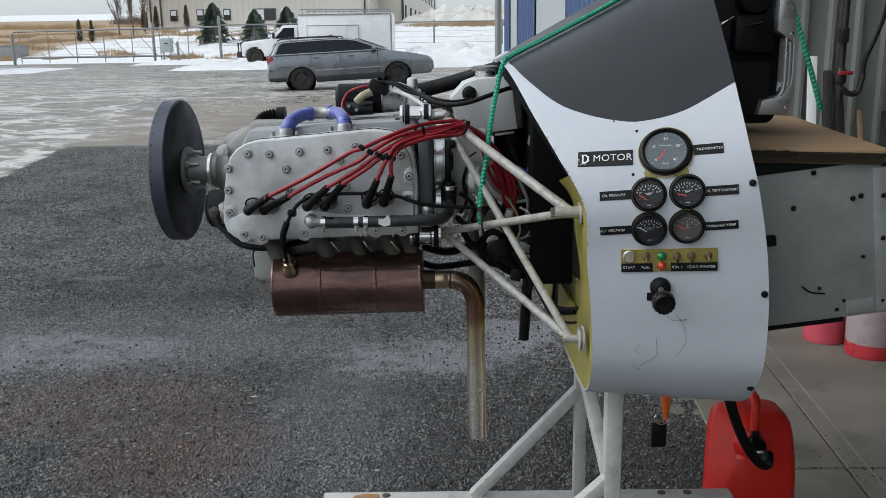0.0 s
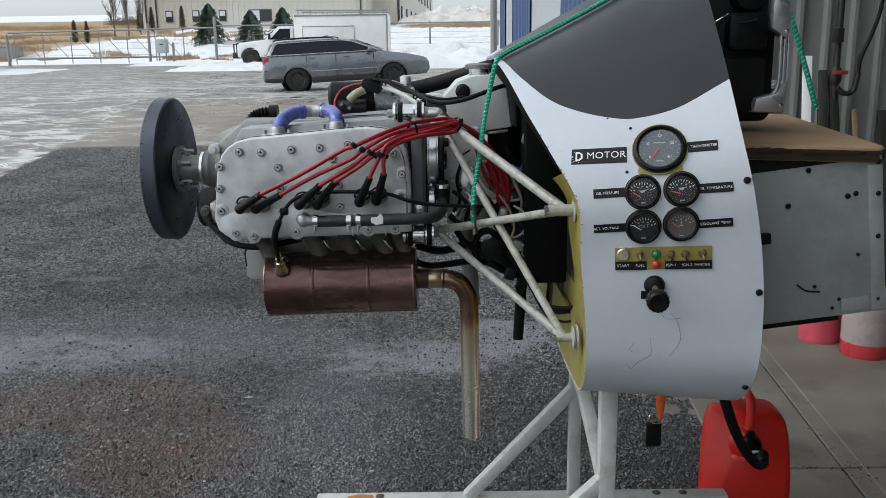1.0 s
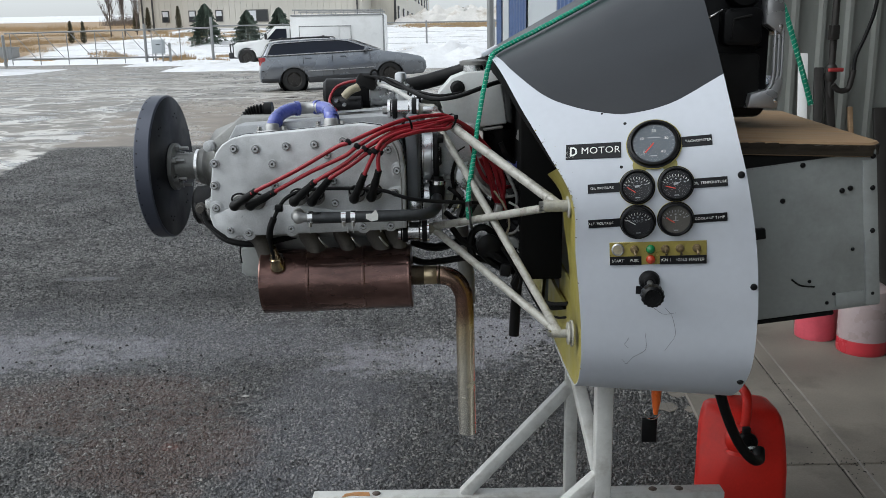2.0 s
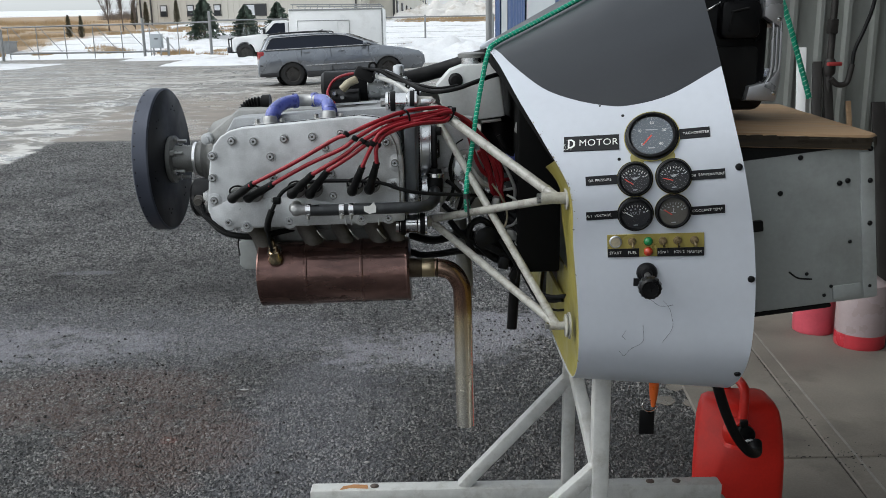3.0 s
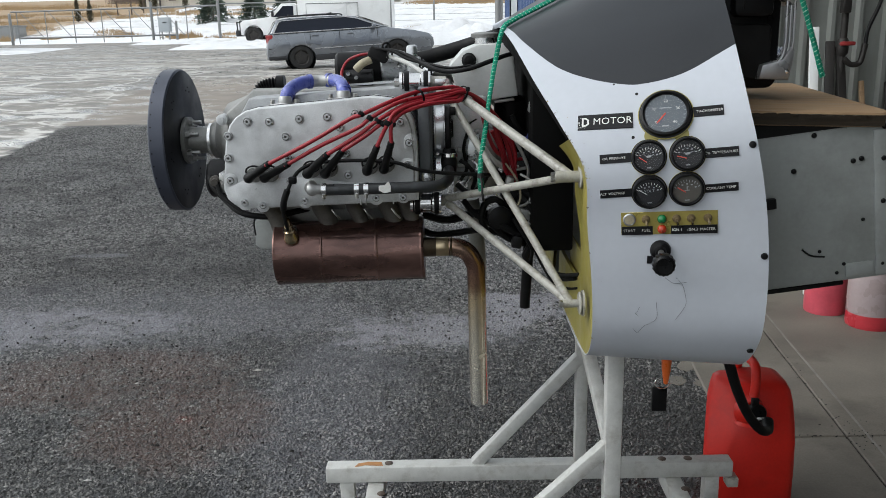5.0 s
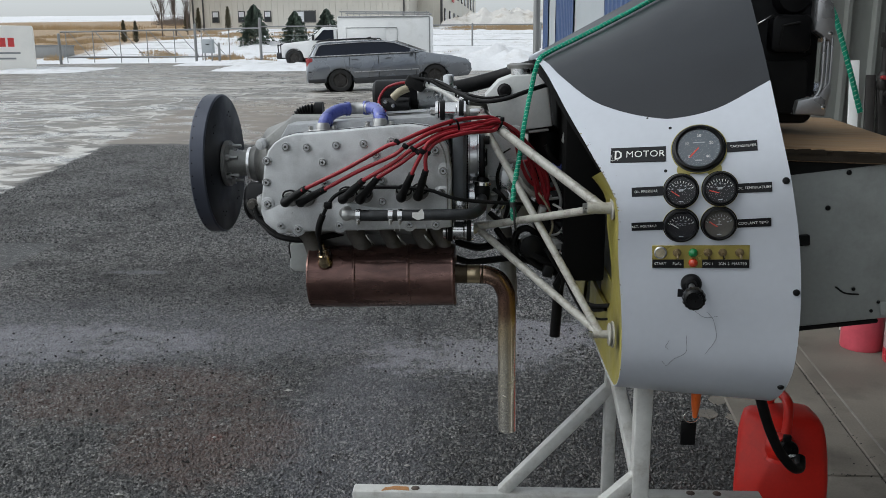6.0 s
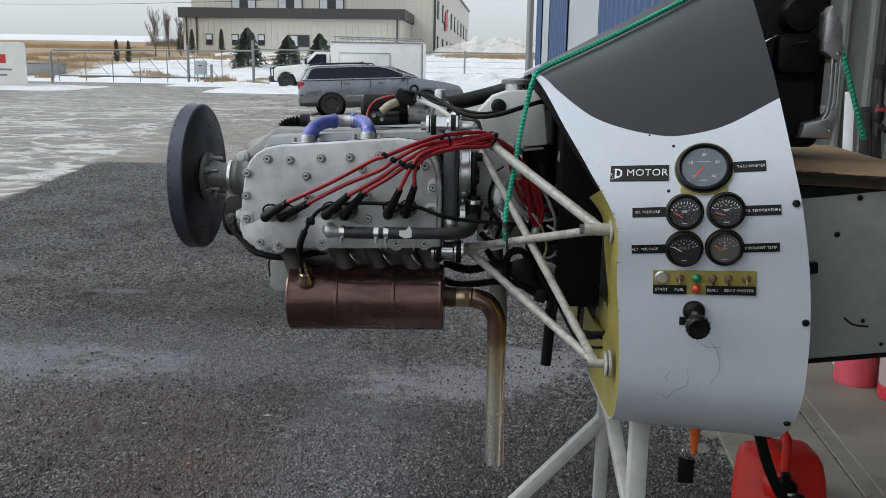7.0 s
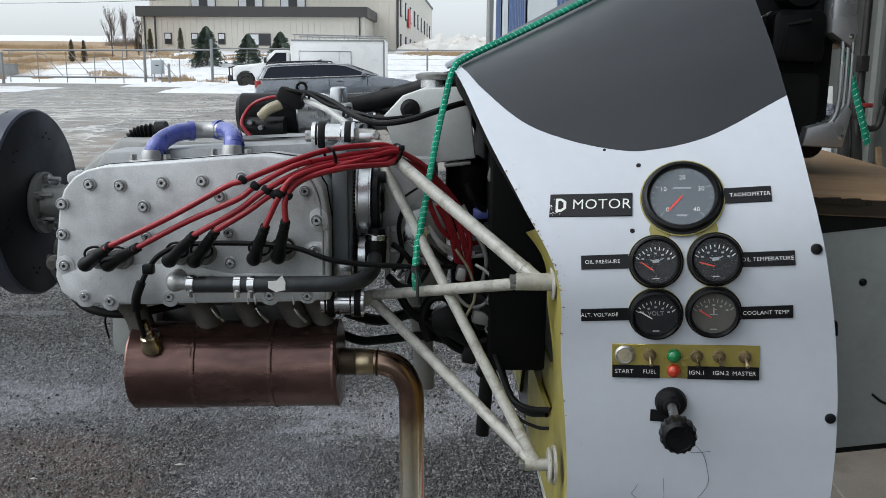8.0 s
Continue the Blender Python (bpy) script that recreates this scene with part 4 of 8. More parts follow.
        v[:, 4] = np.stack([x + r * rng.uniform(-0.4, 0.4, count), y + r * rng.uniform(-0.4, 0.4, count), z + r * rng.uniform(0.6, 1.15, count)], 1)
        v[:, 5] = np.stack([x, y, z - r * 0.5], 1)
        return v.reshape(-1, 3)

    vs = np.concatenate([stones(60000, -2.7, 1.06, 2.1, 4.7, 0.0034, 0.0082), stones(42000, -3.2, 1.06, 4.7, 6.4, 0.0045, 0.0095), stones(78000, -5.3, 1.06, 6.4, 12.1, 0.0055, 0.0125), stones(300, -3.0, 1.0, 2.3, 6.5, 0.008, 0.013)])
    bits = []
    for x, y, r in ((-0.775, 3.57, 0.022), (-1.248, 3.45, 0.014), (-1.13, 2.66, 0.016), (-0.95, 3.1, 0.010), (-0.2, 2.9, 0.012)):
        bits += [(x - r, y, 0.006), (x + 0.2 * r, y - 0.4 * r, 0.008), (x + r, y + 0.1 * r, 0.006), (x, y + 0.5 * r, 0.005), (x, y, 0.012), (x, y, 0.0)]
    count = len(vs) // 6
    i = (np.arange(count) * 6)[:, None, None]
    fs = (i + np.array([[q, (q + 1) % 4, 4] for q in range(4)] + [[(q + 1) % 4, q, 5] for q in range(4)])[None]).reshape(-1, 3)
    for name, v, f, key, label in (("loose_grit", vs, fs, "pebble", "grey stones standing out of the coarse asphalt"),
                                   ("pale_chips", np.array(bits), fs[:8 * len(bits) // 6], "chip", "pale chips lying on the asphalt")):
        me = bpy.data.meshes.new(name)
        me.from_pydata(v.tolist(), [], f.tolist())
        me.materials.append(M[key])
        tagged(new(name, me), label, "grit", kind="stuff")


loose_grit()


def soil_clods():
    """Dark crumbs of soil and one broken twig lying on the salt-stained asphalt."""
    random.seed(62)
    vs, fs = [], []
    for cx, cy, sx, sy, count in ((0.25, 4.20, 0.30, 0.16, 150), (0.55, 4.45, 0.16, 0.16, 60), (-1.9, 4.05, 0.45, 0.22, 90), (-1.35, 3.55, 0.30, 0.20, 80), (-1.9, 5.4, 0.40, 0.35, 90), (-0.9, 3.1, 0.25, 0.2, 50)):
        for _ in range(count):
            x, y, r = random.gauss(cx, sx), random.gauss(cy, sy), random.uniform(0.003, 0.0085)
            if x > 1.03:
                continue
            i = len(vs)
            for k in range(5):
                a = 6.28 * k / 5 + random.uniform(-0.3, 0.3)
                q = r * random.uniform(0.7, 1.2)
                vs.append((x + q * math.cos(a), y + q * math.sin(a), -0.001))
            for k in range(5):
                a = 6.28 * k / 5 + random.uniform(-0.3, 0.3)
                q = r * random.uniform(0.4, 0.8)
                vs.append((x + q * math.cos(a), y + q * math.sin(a), r * random.uniform(0.5, 1.1)))
            fs += [(i + k, i + (k + 1) % 5, i + 5 + (k + 1) % 5, i + 5 + k) for k in range(5)] + [tuple(i + 5 + k for k in range(5))]
    me = bpy.data.meshes.new("soil_clods")
    me.from_pydata(vs, [], fs)
    me.materials.append(M["soil"])
    tagged(new("soil_clods", me), "dark crumbs of soil on the asphalt", "soil", kind="stuff")


soil_clods()
def snow_bank(x0, x1, y0, y1, h, seed, label, key="snow"):
    bm = B()
    nx, ny = max(8, int((x1 - x0) * 3)), max(6, int((y1 - y0) * 4))
    rows = []
    for j in range(ny + 1):
        row = []
        for i in range(nx + 1):
            u, v = i / nx, j / ny
            x, y = x0 + (x1 - x0) * u, y0 + (y1 - y0) * v
            q = noise.fractal((x * 0.9 + seed, y * 1.6, seed), 0.9, 2.0, 5)
            w = (4 * u * (1 - u)) ** 0.45 * (4 * v * (1 - v)) ** 0.6
            y += 0.5 * noise.noise((x * 0.6, seed, 3)) * (1 - abs(2 * v - 1)) * 0.6
            row.append(bm.verts.new((x, y, rise(x, y) - 0.03 + h * w * (0.75 + 0.55 * q))))
        rows.append(row)
    for j in range(ny):
        for i in range(nx):
            bm.faces.new((rows[j][i], rows[j][i + 1], rows[j + 1][i + 1], rows[j + 1][i]))
    return solo("snow_bank", bm, M[key], ((x0 + x1) / 2, (y0 + y1) / 2, rise(0, y0)), label, "snow bank", kind="stuff", smooth=70)


snow_bank(-16.5, -10.1, 44.6, 47.5, 0.26, 1, "low bank of old white snow beside the gate post")
snow_bank(-12.5, -5.5, 38.0, 44.0, 0.30, 2, "low bank of ploughed snow by the truck")
snow_bank(-2.6, 4.0, 37.5, 44.5, 1.05, 3, "heap of ploughed snow with a grey crust")
snow_bank(-7.4, 4.0, 45.0, 48.2, 0.6, 8, "long bank of ploughed snow along the fence")
snow_bank(-27, -18.0, 37.0, 43.5, 0.18, 5, "thin strip of snow along the yard edge")
snow_bank(-24, 7.0, 54.0, 66.0, 0.35, 6, "wide field of drifted snow behind the fence")
snow_bank(-12.0, 9.0, 66, 80, 0.35, 9, "hummocks of drifted snow on the slope")
snow_bank(-5.0, 12.0, 91.5, 98.5, 1.9, 12, "mound of ploughed snow mixed with brown earth", "earthy_snow")


def fence_run(y=48.0):
    gz = rise(0, y)
    gate = thing("sliding_gate", (-19.5, y, gz), "galvanised steel sliding gate with diagonal braces and wire mesh", "gate")
    z0, z1 = gz + 0.06, 2.44
    part("top_rail", cyl(B(), (-23.7, y, z1), (-12.4, y, z1 + 0.12), 0.042, seg=8), M["galv"], gate)
    part("bottom_rail", cyl(B(), (-23.4, y, z0 + 0.3), (-14.8, y, z0 + 0.3), 0.05, seg=8), M["galv"], gate)
    xs = [-23.4 + 1.54 * k for k in range(7)]
    for a in xs:
        part("upright", cyl(B(), (a, y, z0), (a, y, z1), 0.026, seg=6), M["galv"], gate)
    for a in xs[:-1]:
        part("brace", cyl(B(), (a + 0.18, y, z1), (a + 1.4, y, z0 + 0.25), 0.021, seg=6), M["galv"], gate)
    fence = thing("wire_fence", (-4, y, gz), "chain-link fence on galvanised posts", "fence")
    for a, h, r in ((-23.8, 2.3, 0.085), (-16.05, 2.75, 0.08), (-12.4, 3.05, 0.08), (-8.5, 2.7, 0.05), (-4.7, 2.7, 0.05), (-0.7, 2.7, 0.05), (3.0, 2.7, 0.05), (6.6, 2.7, 0.05)):
        bm = cyl(B(), (a, y, gz - 0.1), (a, y, h), r, seg=8)
        bmesh.ops.create_uvsphere(bm, u_segments=8, v_segments=4, radius=r * 1.05, matrix=Matrix.Translation((a, y, h)))
        part("post", bm, M["galv"], fence)
    part("rail", cyl(B(), (-12.4, y, 2.64), (10, y, 2.64), 0.035, seg=6), M["galv"], fence)
    wires = B()
    for k in range(6):
        z = 0.95 + k * 0.3
        cyl(wires, (-12.4, y + 0.06, z), (10, y + 0.06, z), 0.007, seg=4)
    part("wire_mesh", wires, M["galv"], fence)
    wires = B()
    for k in range(5):
        z = z0 + 0.43 + k * 0.32
        cyl(wires, (-23.4, y + 0.06, z), (-14.8, y + 0.06, z), 0.006, seg=4)
    part("wire_mesh", wires, M["galv"], gate)


fence_run()
UX, UY = -15.1, 47.2
ub = thing("utility_cabinet", (UX, UY, 0.7), "pale grey utility cabinet on two legs by the gate", "cabinet")
part("housing", box(B(), (UX, UY, 1.60), (0.60, 0.4, 0.74), 0.02), M["wall_light"], ub)
part("door", box(B(), (UX, UY - 0.215, 1.60), (0.52, 0.02, 0.66), 0.008), M["wall_light"], ub)
part("nameplate", box(B(), (UX + 0.05, UY - 0.232, 1.70), (0.20, 0.012, 0.05)), M["car_dark"], ub)
for a in (UX - 0.19, UX + 0.19):
    part("leg", cyl(B(), (a, UY, 0.6), (a, UY, 1.26), 0.04, seg=8), M["galv"], ub)
bd = thing("bollard", (UX + 0.6, UY, 0.7), "short grey steel bollard", "bollard")
part("post", cyl(B(), (UX + 0.6, UY, 0.6), (UX + 0.6, UY, 1.75), 0.07, seg=12), M["galv"], bd)
part("cap", cyl(B(), (UX + 0.6, UY, 1.75), (UX + 0.6, UY, 1.80), 0.075, 0.03, seg=12), M["galv"], bd)

# container with painted lettering, cut off by the picture's edge
CX, CY = -21.02, 40.0
ct = thing("storage_container", (CX, CY, 0.45), "white storage container with faded red and grey lettering", "container")
part("body", box(B(), (CX - 2.2, CY + 1.2, 1.46), (4.4, 2.4, 2.07), 0.04), M["container_white"], ct)
for a in (CX - 3.2, CX - 1.2):
    part("foot", box(B(), (a, CY + 0.3, 0.40), (0.35, 0.2, 0.10)), M["car_dark"], ct)
for k in range(6):
    part("red_bar", box(B(), (CX - 0.95 - k * 0.36, CY - 0.005, 1.74), (0.26, 0.02, 0.40)), M["red_sign"], ct, "red painted lettering block")
for k, w in enumerate((2.6, 2.2)):
    part("grey_bar", box(B(), (CX - 1.9, CY - 0.005, 1.26 - k * 0.25), (w, 0.02, 0.08)), M["galv"], ct, "grey painted lettering line")
ct.rotation_euler.z = radians(27)
gc = thing("grey_bin", (-27, 53, 0.8), "low grey steel bin behind the gate", "bin")
part("body", box(B(), (-27.2, 53.8, 1.25), (2.2, 1.4, 1.1), 0.03), M["galv"], gc)
part("rim", box(B(), (-27.2, 53.8, 1.8), (2.3, 1.5, 0.08), 0.02), M["galv"], gc)


# ---------- buildings ----------
def office():
    # the corner of the tall wing sits at the origin of this turned frame
    turn = Matrix.Translation((-4.9, 97, 3.6)) @ rz(-3.0).to_4x4()
    b = thing("office_building", (-4.9, 97, 3.6), "two-storey beige metal-clad building with a dark fascia", "building")

    def add(name, bm, key, parent, label=""):
        bmesh.ops.transform(bm, matrix=turn, verts=bm.verts)
        return part(name, bm, M[key], parent, label)

    tall = B()
    box(tall, (-13.8, 29, 4.6), (27.6, 58, 10.6))
    tall = add("wall", tall, "clad_far", b, "tall pale cladded wing")
    bm = B()
    for k in range(46):
        box(bm, (-27.3 + k * 0.6, -0.02, 4.9), (0.07, 0.05, 10.0))
    add("cladding_rib", bm, "clad_far", b)
    bm = B()
    box(bm, (-13.8, 29, 9.95), (27.9, 58.3, 0.3))
    add("roof", bm, "fascia", b)
    add("corner_trim", box(B(), (0.02, 0.0, 4.6), (0.25, 0.2, 10.6)), "fascia", b)
    low = add("wall", box(B(), (-14.2, -3.6, 1.9), (23.2, 7.0, 4.6)), "clad", b, "single-storey beige front wing")
    bm = B()
    for k in range(38):
        box(bm, (-25.5 + k * 0.61, -7.12, 1.9), (0.06, 0.05, 4.4))
    add("cladding_rib", bm, "clad", b)
    add("fascia", box(B(), (-14.2, -3.75, 4.25), (23.9, 7.6, 1.0)), "fascia", b)
    add("downpipe", box(B(), (-25.4, -7.2, 1.9), (0.14, 0.12, 4.4)), "fascia", b)
    add("downpipe", box(B(), (-24.3, -7.2, 1.9), (0.14, 0.12, 4.4)), "fascia", b)
    add("downpipe", box(B(), (-3.1, -7.2, 1.9), (0.14, 0.12, 4.4)), "fascia", b)

    def window(x, z, w, h, y, panes):
        fr = add("window", box(B(), (x, y, z), (w, 0.12, h)), "fascia", b)
        pw = (w - 0.1 * (panes + 1)) / panes
        for k in range(panes):
            cx = x - w / 2 + 0.1 + pw / 2 + k * (pw + 0.1)
            if panes == 1:
                add("pane", box(B(), (cx, y - 0.07, z + h * 0.2), (pw, 0.03, h * 0.42)), "win_pale", fr)
                add("pane", box(B(), (cx, y - 0.07, z - h * 0.24), (pw, 0.03, h * 0.36)), "win_dark", fr)
            else:
                add("pane", box(B(), (cx, y - 0.07, z), (pw, 0.03, h - 0.2)), "win_dark" if k == 1 else "win_pale", fr)

    for x in (-23.0, -20.2, -17.4):
        window(x, 1.55, 0.75, 1.15, -7.14, 1)
    window(-13.5, 1.5, 2.4, 1.2, -7.14, 2)
    for x in (-21.5, -16.2, -11.5):
        window(x, 5.75, 2.8, 1.2, -0.06, 3)
    for k in range(9):
        y = 3.5 + 6.0 * k
        fr = add("window", box(B(), (0.06, y, 5.6), (0.12, 1.6, 2.0)), "fascia", b)
        add("pane", box(B(), (0.13, y, 5.6), (0.04, 1.3, 1.7)), "win_pale" if k % 3 else "win_dark", fr)
        fr = add("window", box(B(), (0.06, y, 1.6), (0.12, 1.4, 2.2)), "fascia", b)
        add("pane", box(B(), (0.13, y, 1.6), (0.04, 1.1, 1.9)), "win_dark", fr)
    add("red_sign", box(B(), (0.2, 12.2, 5.0), (0.1, 2.4, 2.2)), "red_sign", b, "red banner on the side wall")


office()
shed = thing("far_shed", (-33.5, 96, 3.6), "small dark shed at the corner of the building", "shed")
part("wall", box(B(), (-31.9, 97, 4.6), (1.5, 3, 2.0)), M["fascia"], shed)
part("roof", box(B(), (-31.9, 97, 5.65), (1.7, 3.4, 0.2)), M["fascia"], shed)


# ---------- trees ----------
def conifer(x, y, h, w, seed, key, label, category, narrow=False):
    random.seed(seed)
    z0 = rise(x, y) - 0.05
    t = thing(category, (x, y, z0), label, "tree")
    part("trunk", cyl(B(), (x, y, z0), (x, y, z0 + h * 0.97), 0.03 * h, 0.005 * h, seg=8), M["bark"], t)
    vs, fs = [], []
    count = 5200 if not narrow else 1500
    for k in range(count):
        f = random.random() ** 0.8
        zz = 0.05 + 0.95 * f
        spread = (1 - f) ** 0.7 * (w / 2) if not narrow else (w / 2) * min(1, 0.55 + 3 * f) * (1 - f) ** 0.6
        tier = 0.86 + 0.14 * math.sin(f * 38 + seed + 2.5 * math.sin(3 * random.random()))
        a = random.uniform(0, 2 * math.pi)
        lobe = 0.82 + 0.18 * math.sin(a * 5 + seed + f * 9)
        r = spread * (tier if not narrow else 1) * lobe * (random.uniform(0.25, 1.08) if narrow else random.uniform(0.45, 1.15))
        c = Vector((r * math.cos(a), r * math.sin(a), zz * h - (0.12 * r if not narrow else 0)))
        s = h * random.uniform(0.018, 0.042)
        out = Vector((math.cos(a), math.sin(a), -0.25 if not narrow else 1.2)).normalized()
        side = out.cross(Vector((0, 0, 1))).normalized() * s * 0.45
        drop = Vector((0, 0, random.uniform(-0.5, 0.5) * s))
        i = len(vs)
        vs += [c - side + drop, c + side - drop, c + out * s * 1.7, c + Vector((0, 0, s * 0.6))]
        fs += [(i, i + 1, i + 2), (i + 1, i + 3, i + 2)]
    me = bpy.data.meshes.new("crown")
    me.from_pydata([tuple(v) for v in vs], [], fs)
    me.materials.append(M[key])
    piece("crown", me, Matrix.Translation((x, y, z0)), t)
    return t


def bare_tree(x, y, h, seed, lean=0.0, upright=0.5):
    random.seed(seed)
    z0 = rise(x, y) - 0.05
    t = thing("bare_tree", (x, y, z0), "leafless tree with upswept thin grey-brown twigs", "tree")
    wood, twig = B(), B()
    part_line = []

    def grow(p, d, n, r, depth):
        q = p + d * n
        cyl(wood if depth < 2 else twig, p, q, r, r * 0.6, seg=6 if depth < 2 else 3, caps=False)
        if depth >= 4 + (h < 0):
            return
        for k in range((10, 5, 4, 4)[depth]):
            s = random.uniform(0.35, 1.0)
            nd = (d + Vector((random.uniform(-1, 1), random.uniform(-1, 1), random.uniform(0.1, 0.9) * upright * 2)) * 0.36).normalized()
            grow(p + d * n * s, nd, n * random.uniform(0.45, 0.7), r * 0.5, depth + 1)

    grow(Vector((x, y, z0)), Vector((lean, 0, 1)).normalized(), h * 0.52, 0.016 * h, 0)
    part("trunk", wood, M["bark"], t)
    part("crown", twig, M["twig"], t)


conifer(-15.5, 58.5, 2.75, 2.8, 11, "needles", "dark green spruce standing in the snow", "spruce_tree")
conifer(-12.75, 58.5, 2.25, 2.6, 12, "needles", "dark green spruce standing in the snow", "spruce_tree")
conifer(-10.6, 58.5, 2.4, 2.5, 13, "needles", "dark green spruce beside the truck", "spruce_tree")
for x, y, h, w, seed in ((-26.8, 64, 1.6, 0.6, 21), (-25.9, 64, 1.55, 0.58, 22), (-28.4, 86, 2.3, 0.8, 23), (-25.45, 86, 2.3, 0.8, 24), (-30.0, 87, 2.1, 0.8, 25)):
    conifer(x, y, h, w, seed, "cedar", "slim dark cedar shrub standing in the snow", "cedar_tree", True)
bare_tree(-28.0, 75, 4.0, 31)
bare_tree(-26.8, 75, 4.1, 32, upright=0.9)
bare_tree(-26.8, 78, 3.4, 33, upright=0.8)


def shrub(x, y, h, w, seed, key="dry_grass", label="clump of dry tan grass poking through snow", category="grass clump", name="grass_clump", count=260):
    random.seed(seed)
    z0 = rise(x, y) - 0.03
    vs, fs = [], []
    for k in range(count):
        a, r = random.uniform(0, 6.28), random.random() ** 0.5
        px, py = x + w * r * math.cos(a), y + 0.5 * w * r * math.sin(a)
        hh = h * random.uniform(0.4, 1.0) * (1.1 - 0.5 * r)
        d = Vector((random.uniform(-0.3, 0.3), random.uniform(-0.3, 0.3), 1)).normalized() * hh
        b = random.uniform(0.008, 0.025)
        z = rise(px, py) - 0.03
        i = len(vs)
        vs += [(px - b, py, z), (px + b, py, z), (px + d.x, py + d.y, z + d.z)]
        fs.append((i, i + 1, i + 2))
    me = bpy.data.meshes.new(name)
    me.from_pydata([(v[0] - x, v[1] - y, v[2] - z0) for v in vs], [], fs)
    me.materials.append(M[key])
    ob = new(name, me)
    ob.location = place((x, y, z0))
    tagged(ob, label, category, kind="stuff")


random.seed(77)
for k in range(60):
    shrub(random.uniform(-38, -15), random.uniform(51.5, 80), random.uniform(0.25, 0.6), random.uniform(0.6, 1.8), 300 + k)
for k in range(16):
    shrub(random.uniform(-17, 6), random.uniform(50.5, 53), random.uniform(0.25, 0.5), random.uniform(0.5, 1.3), 400 + k)
for k in range(44):
    shrub(random.uniform(-4, 13), random.uniform(80, 91), random.uniform(0.25, 0.55), random.uniform(1.0, 2.6), 700 + k, count=360)
for k in range(14):
    shrub(random.uniform(-70, -30), random.uniform(90, 130), random.uniform(0.6, 1.3), random.uniform(3, 6), 500 + k, count=420)
for k in range(5):
    shrub(random.uniform(-60, -48), 150 + 3 * k, 3.0, 3.0, 600 + k, "twig", "leafless brown thicket on the far field", "bush", "bush", 300)

bm = B()
tube(bm, [(-60, 60, 6.0), (-30, 52, 5.2), (-14.5, 47, 5.05), (0, 45, 5.6)], 0.012, seg=5)
solo("overhead_cable", bm, M["car_dark"], (-30, 52, 5.2), "thin dark overhead cable across the sky", "cable")


# ---------- vehicles ----------
def wheel(parent, x, y, z, r, w, out, m):
    tyre = part("wheel", lathe(B(), m @ Vector((x, y - out * w / 2, z)), m @ Vector((x, y + out * w / 2, z)), [(r * 0.62, 0), (r * 0.9, 0), (r, w * 0.15), (r, w * 0.85), (r * 0.9, w), (r * 0.64, w)], 28), M["tyre"], parent)
    rim = B()
    c0 = m @ Vector((x, y + out * w * 0.22, z))
    c1 = m @ Vector((x, y + out * w * 0.5, z))
    lathe(rim, c0, c1, [(0, 0), (r * 0.5, 0.0), (r * 0.6, w * 0.2), (r * 0.64, w * 0.26)], 24)
    lathe(rim, c0, c1, [(r * 0.16, 0), (r * 0.16, w * 0.2), (0, w * 0.22)], 12)
    for k in range(5):
        a = 2 * math.pi * k / 5 + 0.3
        q = Vector((math.cos(a), 0, math.sin(a)))
        box(rim, c0.lerp(c1, 0.5) + (m.to_3x3() @ q) * r * 0.36, (r * 0.12, 0.03, r * 0.5), rot=m.to_3x3() @ Euler((0, math.pi / 2 - a, 0)).to_matrix())
    part("rim", rim, M["rim"], tyre)


def arch(cx, r, n=9):
    return [(cx + r * math.cos(math.pi - math.pi * k / (n - 1)), 0.26 + r * math.sin(math.pi * k / (n - 1))) for k in range(n)]


def station_wagon():
    # nose points along local +x; the origin is on the ground below the rear axle
    ang = 13.0
    m = Matrix.Translation((-4.03, 24.2, rise(0, 24.2) - 0.03)) @ Euler((0, radians(-2.4), radians(ang))).to_matrix().to_4x4()
    car = thing("station_wagon", tuple(m.translation), "grey estate car with tinted windows and road grime", "car")

    def add(name, bm, key, parent=None, label="", smooth=38):
        for v in bm.verts:  # a low roof and a slightly longer nose
            if v.co.z > 0.95:
                v.co.z = 0.95 + (v.co.z - 0.95) * 0.8
            if v.co.x > 2.9:
                v.co.x += (v.co.x - 2.9) * 0.12
        bmesh.ops.transform(bm, matrix=m, verts=bm.verts)
        return part(name, bm, M[key], parent or car, label, smooth)

    low = [(-0.87, 0.30), (-0.40, 0.26)] + arch(0, 0.375) + [(0.40, 0.24), (2.20, 0.24)] + arch(2.60, 0.375) + [(3.00, 0.26), (3.48, 0.27), (3.57, 0.42), (3.55, 0.60), (3.43, 0.73), (3.08, 0.83), (2.50, 0.93), (2.30, 0.965), (-0.70, 0.965), (-0.80, 0.93), (-0.87, 0.62), (-0.89, 0.42)]
    bm = prism(B(), low, -0.86, 0.86, 0.06, seg=3)
    for z in (0.36, 0.46, 0.54, 0.60, 0.68, 0.76, 0.84, 0.91):
        bmesh.ops.bisect_plane(bm, geom=bm.verts[:] + bm.edges[:] + bm.faces[:], plane_co=(0, 0, z), plane_no=(0, 0, 1))
    for x in (-0.6, -0.2, 0.5, 1.3, 2.0, 2.6, 3.0, 3.25, 3.42):
        bmesh.ops.bisect_plane(bm, geom=bm.verts[:] + bm.edges[:] + bm.faces[:], plane_co=(x, 0, 0), plane_no=(1, 0, 0))
    for v in bm.verts:
        v.co.y *= float(np.interp(v.co.z, (0.24, 0.36, 0.46, 0.54, 0.60, 0.68, 0.76, 0.84, 0.91, 0.965), (0.93, 0.965, 0.985, 0.995, 1.0, 1.0, 0.99, 0.975, 0.955, 0.925)))
